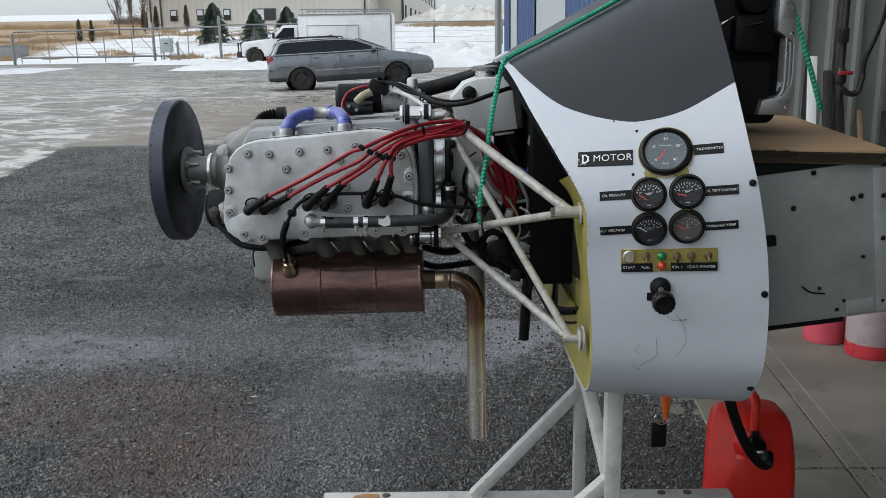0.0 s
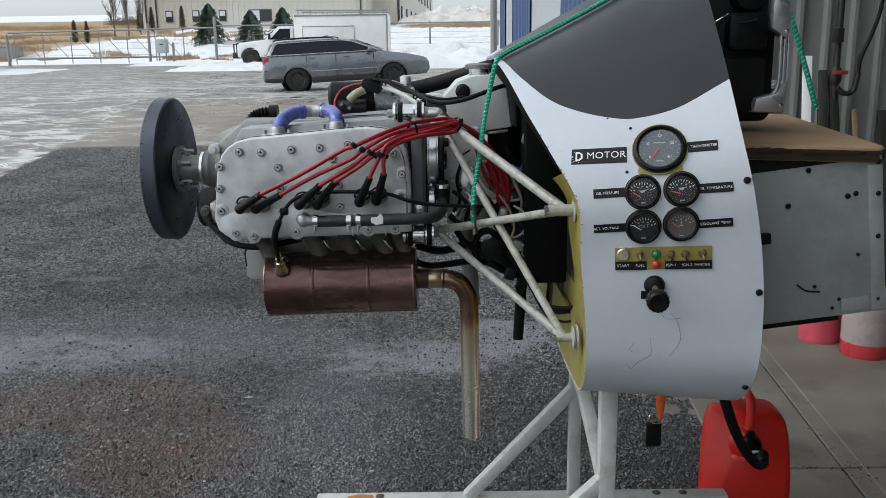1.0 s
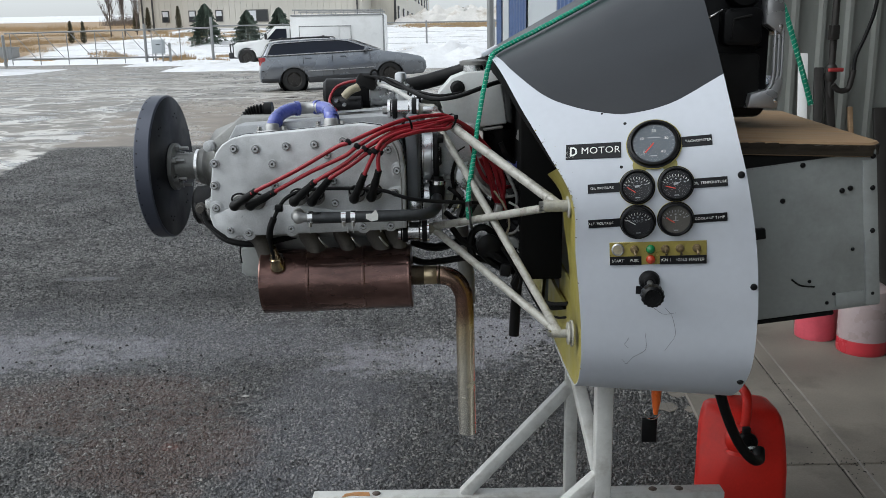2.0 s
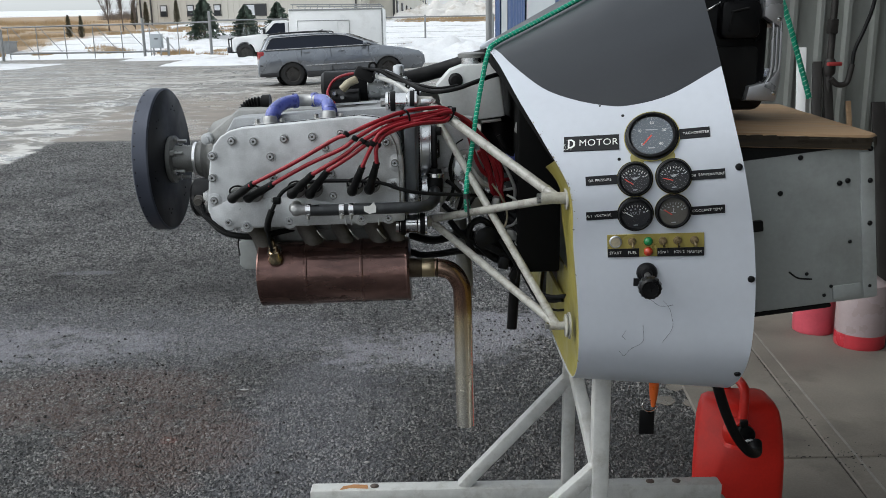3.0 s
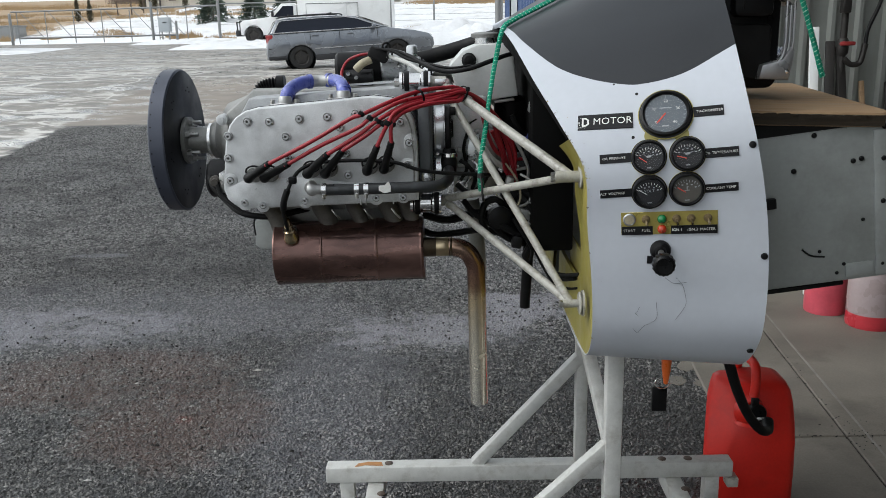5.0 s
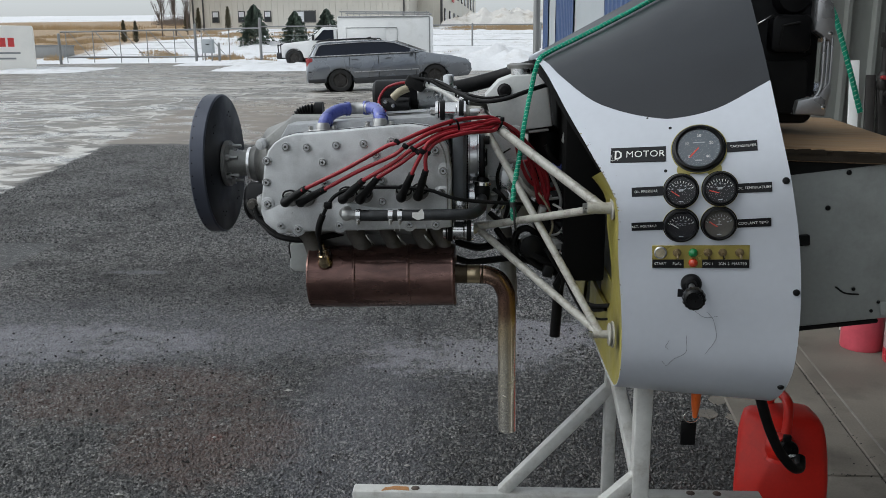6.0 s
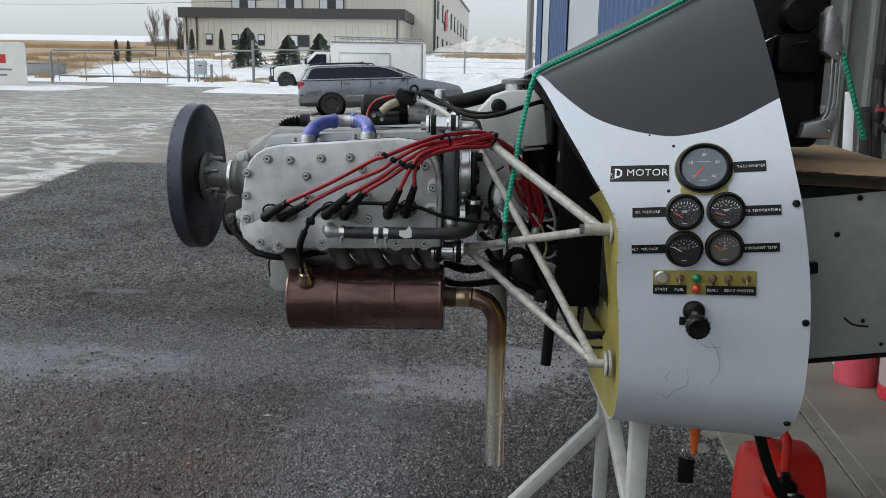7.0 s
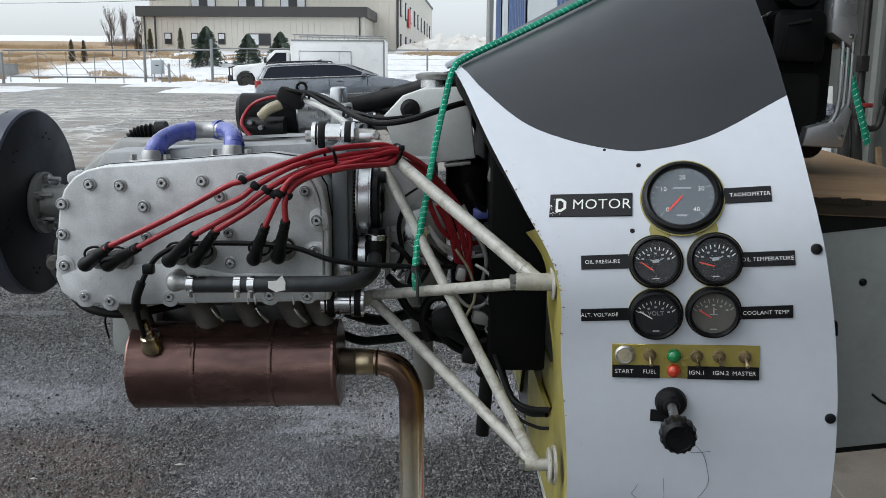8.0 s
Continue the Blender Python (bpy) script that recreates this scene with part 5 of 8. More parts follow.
        k = max(0, (v.co.x - 2.6) / 1.1, (-0.4 - v.co.x) / 1.2)
        v.co.y *= 1 - 0.16 * k * k - 0.04 * abs(v.co.z - 0.6)
    add("body", bm, "car_paint")
    top = [(2.42, 0.95), (1.55, 1.375), (1.2, 1.43), (0.6, 1.455), (-0.3, 1.44), (-0.56, 1.40), (-0.78, 0.95)]
    bm = prism(B(), top, -0.80, 0.80, 0.07, seg=3)
    for v in bm.verts:
        v.co.y *= 1 - 0.30 * max(0, v.co.z - 0.95) / 0.5
    add("roof", bm, "car_paint")
    def slab(pts, key, name, label=""):
        for s in (-1, 1):
            bm = B()
            lift = 0.004 if name == "window_surround" else 0.008
            a = [bm.verts.new((x, s * (0.80 * (1 - 0.30 * (z - 0.95) / 0.5) + lift), z)) for x, z in pts]
            b = [bm.verts.new((x, s * (0.80 * (1 - 0.30 * (z - 0.95) / 0.5) - 0.02), z)) for x, z in pts]
            n = len(pts)
            bm.faces.new(a), bm.faces.new(b)
            for i in range(n):
                bm.faces.new((a[i], a[(i + 1) % n], b[(i + 1) % n], b[i]))
            bmesh.ops.recalc_face_normals(bm, faces=bm.faces)
            add(name, bm, key, None, label)
    slab([(-0.66, 0.980), (-0.50, 1.305), (-0.42, 1.352), (0.6, 1.375), (1.25, 1.362), (1.52, 1.305), (2.14, 1.02), (2.12, 0.980)], "car_glass", "window_surround", "black window surround")
    slab([(-0.63, 0.99), (-0.48, 1.30), (-0.40, 1.34), (0.20, 1.36), (0.23, 0.99)], "car_glass", "rear_side_window")
    slab([(0.25, 0.99), (0.22, 1.362), (0.95, 1.365), (1.05, 0.99)], "car_glass", "rear_door_window")
    slab([(1.07, 0.99), (0.97, 1.363), (1.25, 1.355), (1.50, 1.30), (2.10, 1.02), (2.08, 0.99)], "car_glass", "front_door_window")
    for s in (-1, 1):
        add("window_trim", tube(B(), [(-0.67, s * 0.797, 0.975), (0.7, s * 0.80, 0.975), (2.16, s * 0.80, 0.975)], 0.020, seg=6, bend=False), "silver", None, "bright trim strip")
        add("window_trim", tube(B(), [(-0.67, s * 0.795, 0.98), (-0.51, s * 0.645, 1.31), (-0.42, s * 0.615, 1.36), (0.6, s * 0.60, 1.385), (1.27, s * 0.605, 1.372), (1.55, s * 0.64, 1.31), (2.18, s * 0.775, 1.01)], 0.017, seg=6, bend=False), "silver", None, "bright trim strip")
        add("sill", box(B(), (1.3, s * 0.845, 0.285), (1.85, 0.03, 0.15), 0.01), "car_dark")
        add("bumper_skirt", box(B(), (-0.62, s * 0.80, 0.33), (0.46, 0.06, 0.10), 0.02), "car_dark")
    bm = B()
    vs = [bm.verts.new(p) for p in ((2.40, -0.72, 0.975), (2.40, 0.72, 0.975), (1.60, 0.55, 1.372), (1.60, -0.55, 1.372))]
    bm.faces.new(vs)
    bmesh.ops.translate(bm, verts=bm.verts, vec=(0.022, 0, 0.022))
    add("windscreen", bm, "windscreen")
    bm = B()
    bm.faces.new([bm.verts.new(p) for p in ((-0.80, -0.66, 1.0), (-0.80, 0.66, 1.0), (-0.61, 0.54, 1.36), (-0.61, -0.54, 1.36))])
    add("rear_window", bm, "car_glass")
    for s in (-1, 1):
        bm = tube(B(), [(-0.5, s * 0.58, 1.44), (-0.4, s * 0.58, 1.495), (0.5, s * 0.57, 1.51), (1.1, s * 0.565, 1.485), (1.2, s * 0.565, 1.43)], 0.018, seg=6)
        add("roof_rail", bm, "car_dark")
        add("side_moulding", box(B(), (1.28, s * 0.862, 0.52), (1.8, 0.012, 0.026), 0.004), "silver", None, "bright side moulding")
        add("bumper_moulding", box(B(), (-0.66, s * 0.838, 0.58), (0.34, 0.012, 0.035), 0.004), "car_dark")
        for x in (0.62, 1.55):
            add("door_handle", box(B(), (x - 0.2, s * 0.862, 0.86), (0.17, 0.02, 0.035), 0.008), "car_paint")
        for x in (0.28, 1.06, 2.08):
            add("door_gap", box(B(), (x, s * 0.8475, 0.64), (0.012, 0.012, 0.60)), "car_dark")
        add("mirror", box(B(), (1.98, s * 0.92, 1.02), (0.12, 0.2, 0.13), 0.03), "car_paint")
        add("tail_lamp", box(B(), (-0.775, s * 0.755, 0.815), (0.15, 0.13, 0.24), 0.02), "tail_red", None, "red tail lamp")
        add("headlamp", box(B(), (3.34, s * 0.60, 0.665), (0.32, 0.28, 0.13), 0.03, rot=rz(-s * 18, 0, 12)), "lamp_clear", None, "clear headlamp")
        for x in (0, 2.60):
            add("wheel_arch", lathe(B(), (x, s * 0.60, 0.27), (x, s * 0.86, 0.27), [(0.0, 0.0), (0.372, 0.0), (0.372, 0.235)], 24), "matt_black")
    for z, key in ((0.74, "roof_bar"), ):
        for x in (-0.2, 0.9):
            add(key, box(B(), (x, 0, 1.535), (0.05, 1.22, 0.03), 0.01), "car_dark")
    add("underbody", box(B(), (1.3, 0, 0.36), (4.0, 1.3, 0.2)), "car_dark")
    for x in (0, 2.60):
        for s in (-1, 1):
            wheel(car, x, s * 0.74, 0.315, 0.315, 0.20, s, m)


station_wagon()


def pickup_with_box():
    m = Matrix.Translation((-9.0, 42, rise(0, 42) + 0.02))
    t = thing("service_truck", tuple(m.translation), "white service truck with a tall box body and ladder rack", "truck")

    def add(name, bm, key, parent=None, label=""):
        bmesh.ops.transform(bm, matrix=m, verts=bm.verts)
        return part(name, bm, M[key], parent or t, label)

    cab = [(-0.62, 0.45), (-0.47, 0.42)] + [(-0.02 + 0.45 * math.cos(math.pi - math.pi * k / 8), 0.42 + 0.45 * math.sin(math.pi * k / 8)) for k in range(9)] + [(0.48, 0.42), (2.05, 0.42), (2.05, 1.75), (1.95, 1.82), (1.35, 1.82), (0.72, 1.22), (-0.45, 1.10), (-0.62, 1.0)]
    add("cab", prism(B(), cab, -0.95, 0.95, 0.05), "truck_white")
    add("side_window", prism(B(), [(0.95, 1.22), (1.42, 1.70), (1.90, 1.70), (1.90, 1.22)], -0.956, -0.94), "car_glass")
    bm = B()
    bm.faces.new([bm.verts.new(p) for p in ((0.74, -0.8, 1.26), (0.74, 0.8, 1.26), (1.33, 0.72, 1.80), (1.33, -0.72, 1.80))])
    bmesh.ops.translate(bm, verts=bm.verts, vec=(-0.03, 0, 0.01))
    add("windscreen", bm, "car_glass")
    add("grille", box(B(), (-0.66, 0, 0.86), (0.08, 1.6, 0.45), 0.02), "car_dark")
    add("bumper", box(B(), (-0.74, 0, 0.52), (0.22, 1.95, 0.28), 0.04), "car_dark")
    add("bull_bar", tube(B(), [(-0.78, -0.8, 0.5), (-0.8, -0.8, 1.02), (-0.8, 0.8, 1.02), (-0.78, 0.8, 0.5)], 0.035, seg=6, bend=False), "car_dark")
    add("door_handle", box(B(), (1.8, -0.96, 1.12), (0.15, 0.03, 0.04)), "car_dark")
    add("mirror", box(B(), (0.95, -1.1, 1.35), (0.1, 0.2, 0.26), 0.03), "car_dark")
    body = add("box_body", box(B(), (4.28, 0.05, 1.32), (4.38, 2.05, 2.0), 0.05), "truck_white", None, "tall white utility box")
    add("edge_trim", box(B(), (4.28, -0.985, 2.27), (4.3, 0.03, 0.07)), "galv", body)
    add("edge_trim", box(B(), (6.42, -0.985, 1.3), (0.07, 0.03, 1.85)), "galv", body)
    add("locker_door", box(B(), (3.4, -0.985, 1.35), (1.9, 0.03, 0.9), 0.01), "truck_white", body)
    add("locker_frame", tube(B(), [(2.5, -1.0, 0.95), (2.5, -1.0, 1.78), (4.9, -1.0, 1.78), (4.9, -1.0, 0.95)], 0.02, seg=6, bend=False), "galv", body)
    for y in (-0.85, 0.9):
        add("ladder_rack", cyl(B(), (2.2, y, 2.52), (6.4, y, 2.46), 0.03, seg=6), "galv")
        for k in range(8):
            add("rack_post", cyl(B(), (2.3 + 0.57 * k, y, 2.3), (2.3 + 0.57 * k, y, 2.52), 0.02, seg=6), "galv")
    for x in (-0.02, 4.9):
        wheel(t, x, -0.8, 0.40, 0.40, 0.26, -1, m)
        wheel(t, x, 0.8, 0.40, 0.40, 0.26, 1, m)


pickup_with_box()

scale_now, lift_now = UNIT, 0.0

# ---------- the cowl section with the instrument panel ----------
MID = 1.53  # the engine's centre plane
LEFT = [(0.219, 1.53, 0.515), (0.219, 1.25, 0.517), (0.219, 1.165, 0.532), (0.218, 1.124, 0.577), (0.215, 1.113, 0.64), (0.208, 1.113, 0.716),
        (0.203, 1.113, 0.783), (0.177, 1.148, 0.836), (0.152, 1.214, 0.884), (0.134, 1.30, 0.925), (0.124, 1.38, 0.945), (0.122, 1.53, 0.9535)]
RIGHT = [(0.41, 1.53, 0.505), (0.412, 1.25, 0.507), (0.413, 1.15, 0.520), (0.415, 1.09, 0.575), (0.415, 1.078, 0.65), (0.408, 1.076, 0.73),
         (0.394, 1.077, 0.805), (0.385, 1.097, 0.86), (0.382, 1.146, 0.923), (0.385, 1.207, 0.975), (0.404, 1.36, 1.06), (0.43, 1.53, 1.119)]


def along(knots, v):
    """A point on the smooth curve through the knots, v from 0 to 1."""
    k = len(knots) - 1
    i = min(int(v * k), k - 1)
    t = v * k - i
    p = [Vector(knots[min(max(j, 0), k)]) for j in (i - 1, i, i + 1, i + 2)]
    return 0.5 * (2 * p[1] + (p[2] - p[0]) * t + (2 * p[0] - 5 * p[1] + 4 * p[2] - p[3]) * t * t + (3 * p[1] - p[0] - 3 * p[2] + p[3]) * t ** 3)


def skin(u, v):
    a, b = along(LEFT, v), along(RIGHT, v)
    return a.lerp(b, u)


def skin_normal(u, v, e=0.004):
    a = skin(min(u + e, 1), v) - skin(max(u - e, 0), v)
    b = skin(u, min(v + e, 1)) - skin(u, max(v - e, 0))
    n = a.cross(b).normalized()
    return n if n.y < 0 else -n


def skin_at(x, z):
    """The (u, v) of the near side of the skin at that x and z."""
    u, v = 0.5, 0.5
    for _ in range(60):
        p = skin(u, v)
        du = (x - p.x) / 0.21
        dv = (z - p.z) / 0.8
        u, v = min(max(u + 0.7 * du, 0), 1), min(max(v + 0.6 * dv, 0.12), 0.95)
    return u, v


def on_skin(x, z, lift=0.0, spin=0.0):
    """A pose on the skin at x, z: local z points out of it, local y up along it."""
    u, v = skin_at(x, z)
    n = skin_normal(u, v)
    up = Vector((0, 0, 1))
    right = up.cross(n).normalized()
    up = n.cross(right)
    m = Matrix((right, up, n)).transposed().to_4x4()
    m.translation = skin(u, v) + n * lift
    return m @ Matrix.Rotation(radians(spin), 4, "Z")


# lower limit of the dark paint: across the skin, and height, eased into a smooth curve
ARC_U, ARC_Z = (0.0, 0.03, 0.06, 0.147, 0.277, 0.433, 0.534, 0.668, 0.794, 1.0), (0.953, 0.946, 0.926, 0.898, 0.8845, 0.8785, 0.880, 0.8868, 0.898, 0.9235)
eased = spline([(a, b, 0) for a, b in zip(ARC_U, ARC_Z)], 8)
ARC = [p.x for p in eased], [p.y for p in eased]


@functools.lru_cache(None)
def arc_v(u):
    """Where the dark paint begins, along v."""
    zs = float(np.interp(u, ARC[0], ARC[1]))
    lo, hi = 0.3, 1.0
    for _ in range(30):
        mid = (lo + hi) / 2
        if skin(u, mid).z < zs:
            lo = mid
        else:
            hi = mid
    return lo


def skin_mesh(v_from, v_to, nu, nv, mirror, thick=0.0015, out=0.0):
    bm = B()
    sets = []
    for depth in (out, out - thick):
        rows = []
        for j in range(nv + 1):
            row = []
            for i in range(nu + 1):
                u = i / nu
                v = v_from(u) + (v_to(u) - v_from(u)) * j / nv
                p = skin(u, v) + skin_normal(u, v) * depth
                if mirror:
                    p.y = 2 * MID - p.y
                row.append(bm.verts.new(p))
            rows.append(row)
        sets.append(rows)
    for rows in sets:
        for j in range(nv):
            for i in range(nu):
                bm.faces.new((rows[j][i], rows[j][i + 1], rows[j + 1][i + 1], rows[j + 1][i]))
    a, b = sets
    for j in range(nv):
        for i in (0, nu):
            bm.faces.new((a[j][i], a[j + 1][i], b[j + 1][i], b[j][i]))
    for i in range(nu):
        for j in (0, nv):
            bm.faces.new((a[j][i], a[j][i + 1], b[j][i + 1], b[j][i]))
    bmesh.ops.recalc_face_normals(bm, faces=bm.faces)
    return bm


cowl = thing("aircraft_cowl", (0.31, MID, 0.5), "white cowl section with dark grey top, carrying gauges and switches", "cowl")
for mirror in (False, True):
    part("side_skin", skin_mesh(lambda u: 0.0, arc_v, 80 if not mirror else 24, 60, mirror), M["white_paint"], cowl, "chipped white painted sheet")
    part("top_skin", skin_mesh(arc_v, lambda u: 1.0, 80 if not mirror else 24, 26, mirror), M["grey_vinyl"], cowl, "matt dark grey painted sheet")

# primer-yellow firewall ring inside the front edge, a black strip above it
for s, v0, v1, deep, key, lab in ((1, 0.02, 0.605, 0.34, "primer", "yellow-green primed firewall flange"), (-1, 0.02, 0.605, 0.34, "primer", "yellow-green primed firewall flange"), (1, 0.61, 0.96, 0.12, "near_black", "black strip inside the front edge"), (-1, 0.61, 0.96, 0.12, "near_black", "black strip inside the front edge")):
    bm = B()
    ring = []
    for k in range(37):
        v = v0 + (v1 - v0) * k / 36
        p = along(LEFT, v)
        q = p.lerp(Vector((p.x, MID, 0.74)), deep)
        for w in (p, q):
            if s < 0:
                w.y = 2 * MID - w.y
        q.x = p.x + 0.004
        ring.append([bm.verts.new(w + Vector((d, 0, 0))) for w in (p, q) for d in (0.002, 0.007)])
    for a, b in zip(ring, ring[1:]):
        for i, j in ((0, 2), (2, 3), (3, 1), (1, 0)):
            bm.faces.new((a[i], a[j], b[j], b[i]))
    bmesh.ops.recalc_face_normals(bm, faces=bm.faces)
    part("firewall_flange" if key == "primer" else "edge_seal", bm, M[key], cowl, lab)


def turned(bm, m):
    bmesh.ops.transform(bm, matrix=m, verts=bm.verts)
    return bm


def flat(x, y, w, h, z0, z1, bev=0.0, spin=0.0):
    return box(B(), (x, y, (z0 + z1) / 2), (w, h, z1 - z0), bev, rot=rz(spin), seg=1)


def gauge(x, z, r, face, name, label, spin=4.0, big=False, sweep=()):
    m = on_skin(x, z, 0.0, spin)
    O, OUT = Vector((0, 0, 0)), Vector((0, 0, 1))
    g = part(name, turned(lathe(B(), O, OUT, [(r * 1.06, -0.001), (r * 1.06, 0.0012), (r * 1.0, 0.0016), (r * 1.0, 0.004), (r * 0.97, 0.0062), (r * 0.90, 0.0068), (r * 0.84, 0.0050), (r * 0.82, 0.0026)], 40), m), M["plastic"], cowl, label)
    part("dial", turned(lathe(B(), O, OUT, [(r * 0.84, 0.0024), (0, 0.0024)], 36), m), M[face], g)
    ticks = B()
    first, last, n = (-135, 135, 21) if big else (-54, 52, 11)
    c = Vector((0, 0 if big else -0.36 * r, 0))
    for k in range(n):
        a = radians(first + (last - first) * k / (n - 1))
        major = k % 5 == 0 if big else k % 2 == 0
        r1, r0 = r * (0.78 if big else 0.94), r * ((0.66 if major else 0.72) if big else (0.78 if major else 0.84))
        q = c + Vector((math.sin(a), math.cos(a), 0)) * (r0 + r1) / 2
        box(ticks, (q.x, q.y, 0.0026), (r * (0.018 if big else 0.035), r1 - r0, 0.0003), rot=rz(-math.degrees(a)))
    part("scale_marks", turned(ticks, m), M["dial_mark" if face != "dial_black" else "label_white"], g)
    foot, tip = [Vector((u * r, w * r, 0)) for u, w in (((0.0, 0.0), (-0.34, -0.42)) if big else sweep)]
    a = math.atan2(tip.x - foot.x, tip.y - foot.y)
    nb = B()
    box(nb, tuple((foot + tip) / 2 + Vector((0, 0, 0.0032))), (r * 0.05, (tip - foot).length, 0.0004), rot=rz(-math.degrees(a)))
    part("needle", turned(nb, m), M["label_white" if name == "volt_gauge" else "needle"], g)
    part("maker_mark", turned(flat(0, -r * (0.55 if big else 0.66), r * 0.26, r * 0.05, 0.0025, 0.0027), m), M["dial_mark"], g)
    if big:
        for k, text in enumerate(("0", "10", "20", "30", "40")):
            a = radians(-135 + 67.5 * k)
            words("numeral", text, r * 0.17, m @ Matrix.Translation((math.sin(a) * r * 0.52, math.cos(a) * r * 0.54, 0.0026)), M["label_white"], g)
        part("unit_line", turned(flat(0, r * 0.24, r * 0.46, r * 0.045, 0.0025, 0.0027), m), M["dial_mark"], g)
    elif name == "volt_gauge":
        words("lettering", "VOLT", r * 0.24, m @ Matrix.Translation((0, r * 0.06, 0.0026)), M["dial_mark"], g)
    else:
        sign = B()
        for u, w, long, high, spin2 in ((0.0, 0.02, 0.26, 0.13, 8), (0.20, 0.08, 0.20, 0.035, 28), (-0.17, 0.06, 0.10, 0.035, -20)) if name != "coolant_gauge" else ((0, 0.08, 0.05, 0.26, 0), (0.06, 0.14, 0.10, 0.03, 0), (0, -0.06, 0.3, 0.035, 0)):
            box(sign, (u * r, w * r, 0.0026), (long * r, high * r, 0.0003), rot=rz(spin2))
        part("symbol", turned(sign, m), M["dial_mark"], g)
    if not big:
        for a in (-46, -23, 0, 23, 46):
            a = radians(a)
            part("numeral_bar", turned(flat(c.x + math.sin(a) * 0.68 * r, c.y + math.cos(a) * 0.68 * r, r * 0.10, r * 0.07, 0.0025, 0.0027), m), M["dial_mark"], g)
    lens = part("glass", turned(lathe(B(), O, OUT, [(r * 0.86, 0.0050), (r * 0.5, 0.0053), (0, 0.0054)], 36), m), M["dial_glass"], g)
    lens.visible_shadow = False
    return g


# olive backing plate that shows round the gauges
for gx, gz, gr in ((0.2965, 0.846, 0.0316), (0.2795, 0.8225, 0.0085), (0.3115, 0.8245, 0.0085), (0.2752, 0.7990, 0.0207), (0.3174, 0.8030, 0.0207), (0.2766, 0.7592, 0.0208), (0.3180, 0.7632, 0.0208)):
    part("backing_plate", turned(lathe(B(), (0, 0, 0), (0, 0, 1), [(gr, -0.0005), (gr, 0.0007), (gr * 0.5, 0.0009), (0, 0.0009)], 32), on_skin(gx, gz)), M["primer"], cowl, "yellow-green primed plate edge")
gauge(0.2965, 0.846, 0.0288, "dial_grey", "tachometer", "round tachometer with a grey dial and red needle", big=True)
gauge(0.2752, 0.7990, 0.0192, "dial_black", "pressure_gauge", "round black gauge with a red needle", sweep=((-0.10, -0.34), (-0.58, 0.0)))
gauge(0.3174, 0.8030, 0.0192, "dial_black", "temperature_gauge", "round black gauge with a red needle", sweep=((-0.05, -0.26), (-0.60, -0.10)))
gauge(0.2766, 0.7592, 0.0194, "dial_black", "volt_gauge", "round black gauge with a white needle", sweep=((-0.14, -0.14), (-0.62, 0.16)))
gauge(0.3180, 0.7632, 0.0194, "dial_brown", "coolant_gauge", "round faded gauge with a red needle", sweep=((-0.08, -0.18), (-0.55, 0.14)))


def plaque(x, z, w, h, spin, text, size, shift=0.0, name="label_plate"):
    m = on_skin(x, z, 0.0, spin)
    pl = part(name, turned(flat(0, 0, w, h, -0.0004, 0.0009, 0.0002), m), M["label_black"], cowl, "black engraved plastic label")
    if text:
        words("lettering", text, size, m @ Matrix.Translation((shift, 0, 0.0012)), M["label_white"], pl)
    return pl, m


pl, m = plaque(0.2295, 0.8375, 0.064, 0.0198, 4.5, "MOTOR", 0.0122, 0.0084, "maker_plate")
part("emblem", turned(prism(B(), [(-0.0272, -0.0058), (-0.0228, -0.0058), (-0.0190, -0.003), (-0.0190, 0.003), (-0.0228, 0.0058), (-0.0272, 0.0058)], 0.0009, 0.0012, axis="z"), m), M["label_white"], pl, "worn white emblem")
part("emblem_hollow", turned(prism(B(), [(-0.0252, -0.0038), (-0.0232, -0.0038), (-0.0211, -0.002), (-0.0211, 0.002), (-0.0232, 0.0038), (-0.0252, 0.0038)], 0.0012, 0.0014, axis="z"), m), M["label_black"], pl)
random.seed(9)
scuff = B()
for k in range(14):
    box(scuff, (-0.0285 + random.uniform(-0.0025, 0.006), random.uniform(-0.0085, 0.0085), 0.0011), (random.uniform(0.0004, 0.0022), 0.0004, 0.0003), rot=rz(random.uniform(0, 180)))
part("scratches", turned(scuff, m), M["label_white"], pl, "white scratches in the label")
plaque(0.3422, 0.8502, 0.0335, 0.0124, 6.5, "TACHOMETER", 0.0043, 0.0015)
plaque(0.2385, 0.7970, 0.0365, 0.0108, 5.0, "OIL PRESSURE", 0.0041, -0.002)
plaque(0.3535, 0.8053, 0.0385, 0.0110, 5.2, "OIL TEMPERATURE", 0.0042)
plaque(0.2393, 0.7565, 0.0365, 0.0098, 4.7, "ALT. VOLTAGE", 0.0041, -0.004)
plaque(0.3558, 0.7651, 0.0368, 0.0098, 5.3, "COOLANT TEMP", 0.0042, -0.001)

SP = 2.8
m = on_skin(0.3005, 0.7222, 0.0, SP)
plate = part("switch_plate", turned(flat(0, 0, 0.1095, 0.0272, -0.0005, 0.0012, 0.0003), m), M["brass_plate"], cowl, "olive-gold switch plate")
for x0, x1, texts in ((-0.0545, -0.0185, (("START", -0.0455), ("FUEL", -0.0262))), (0.0022, 0.0545, (("IGN.1", 0.0092), ("IGN.2", 0.0268), ("MASTER", 0.0437)))):
    strip = part("label_strip", turned(flat((x0 + x1) / 2, -0.0085, x1 - x0, 0.0103, 0.0012, 0.0018), m), M["label_black"], plate)
    for text, x in texts:
        words("lettering", text, 0.0046, m @ Matrix.Translation((x, -0.0085, 0.0019)), M["label_white"], plate)
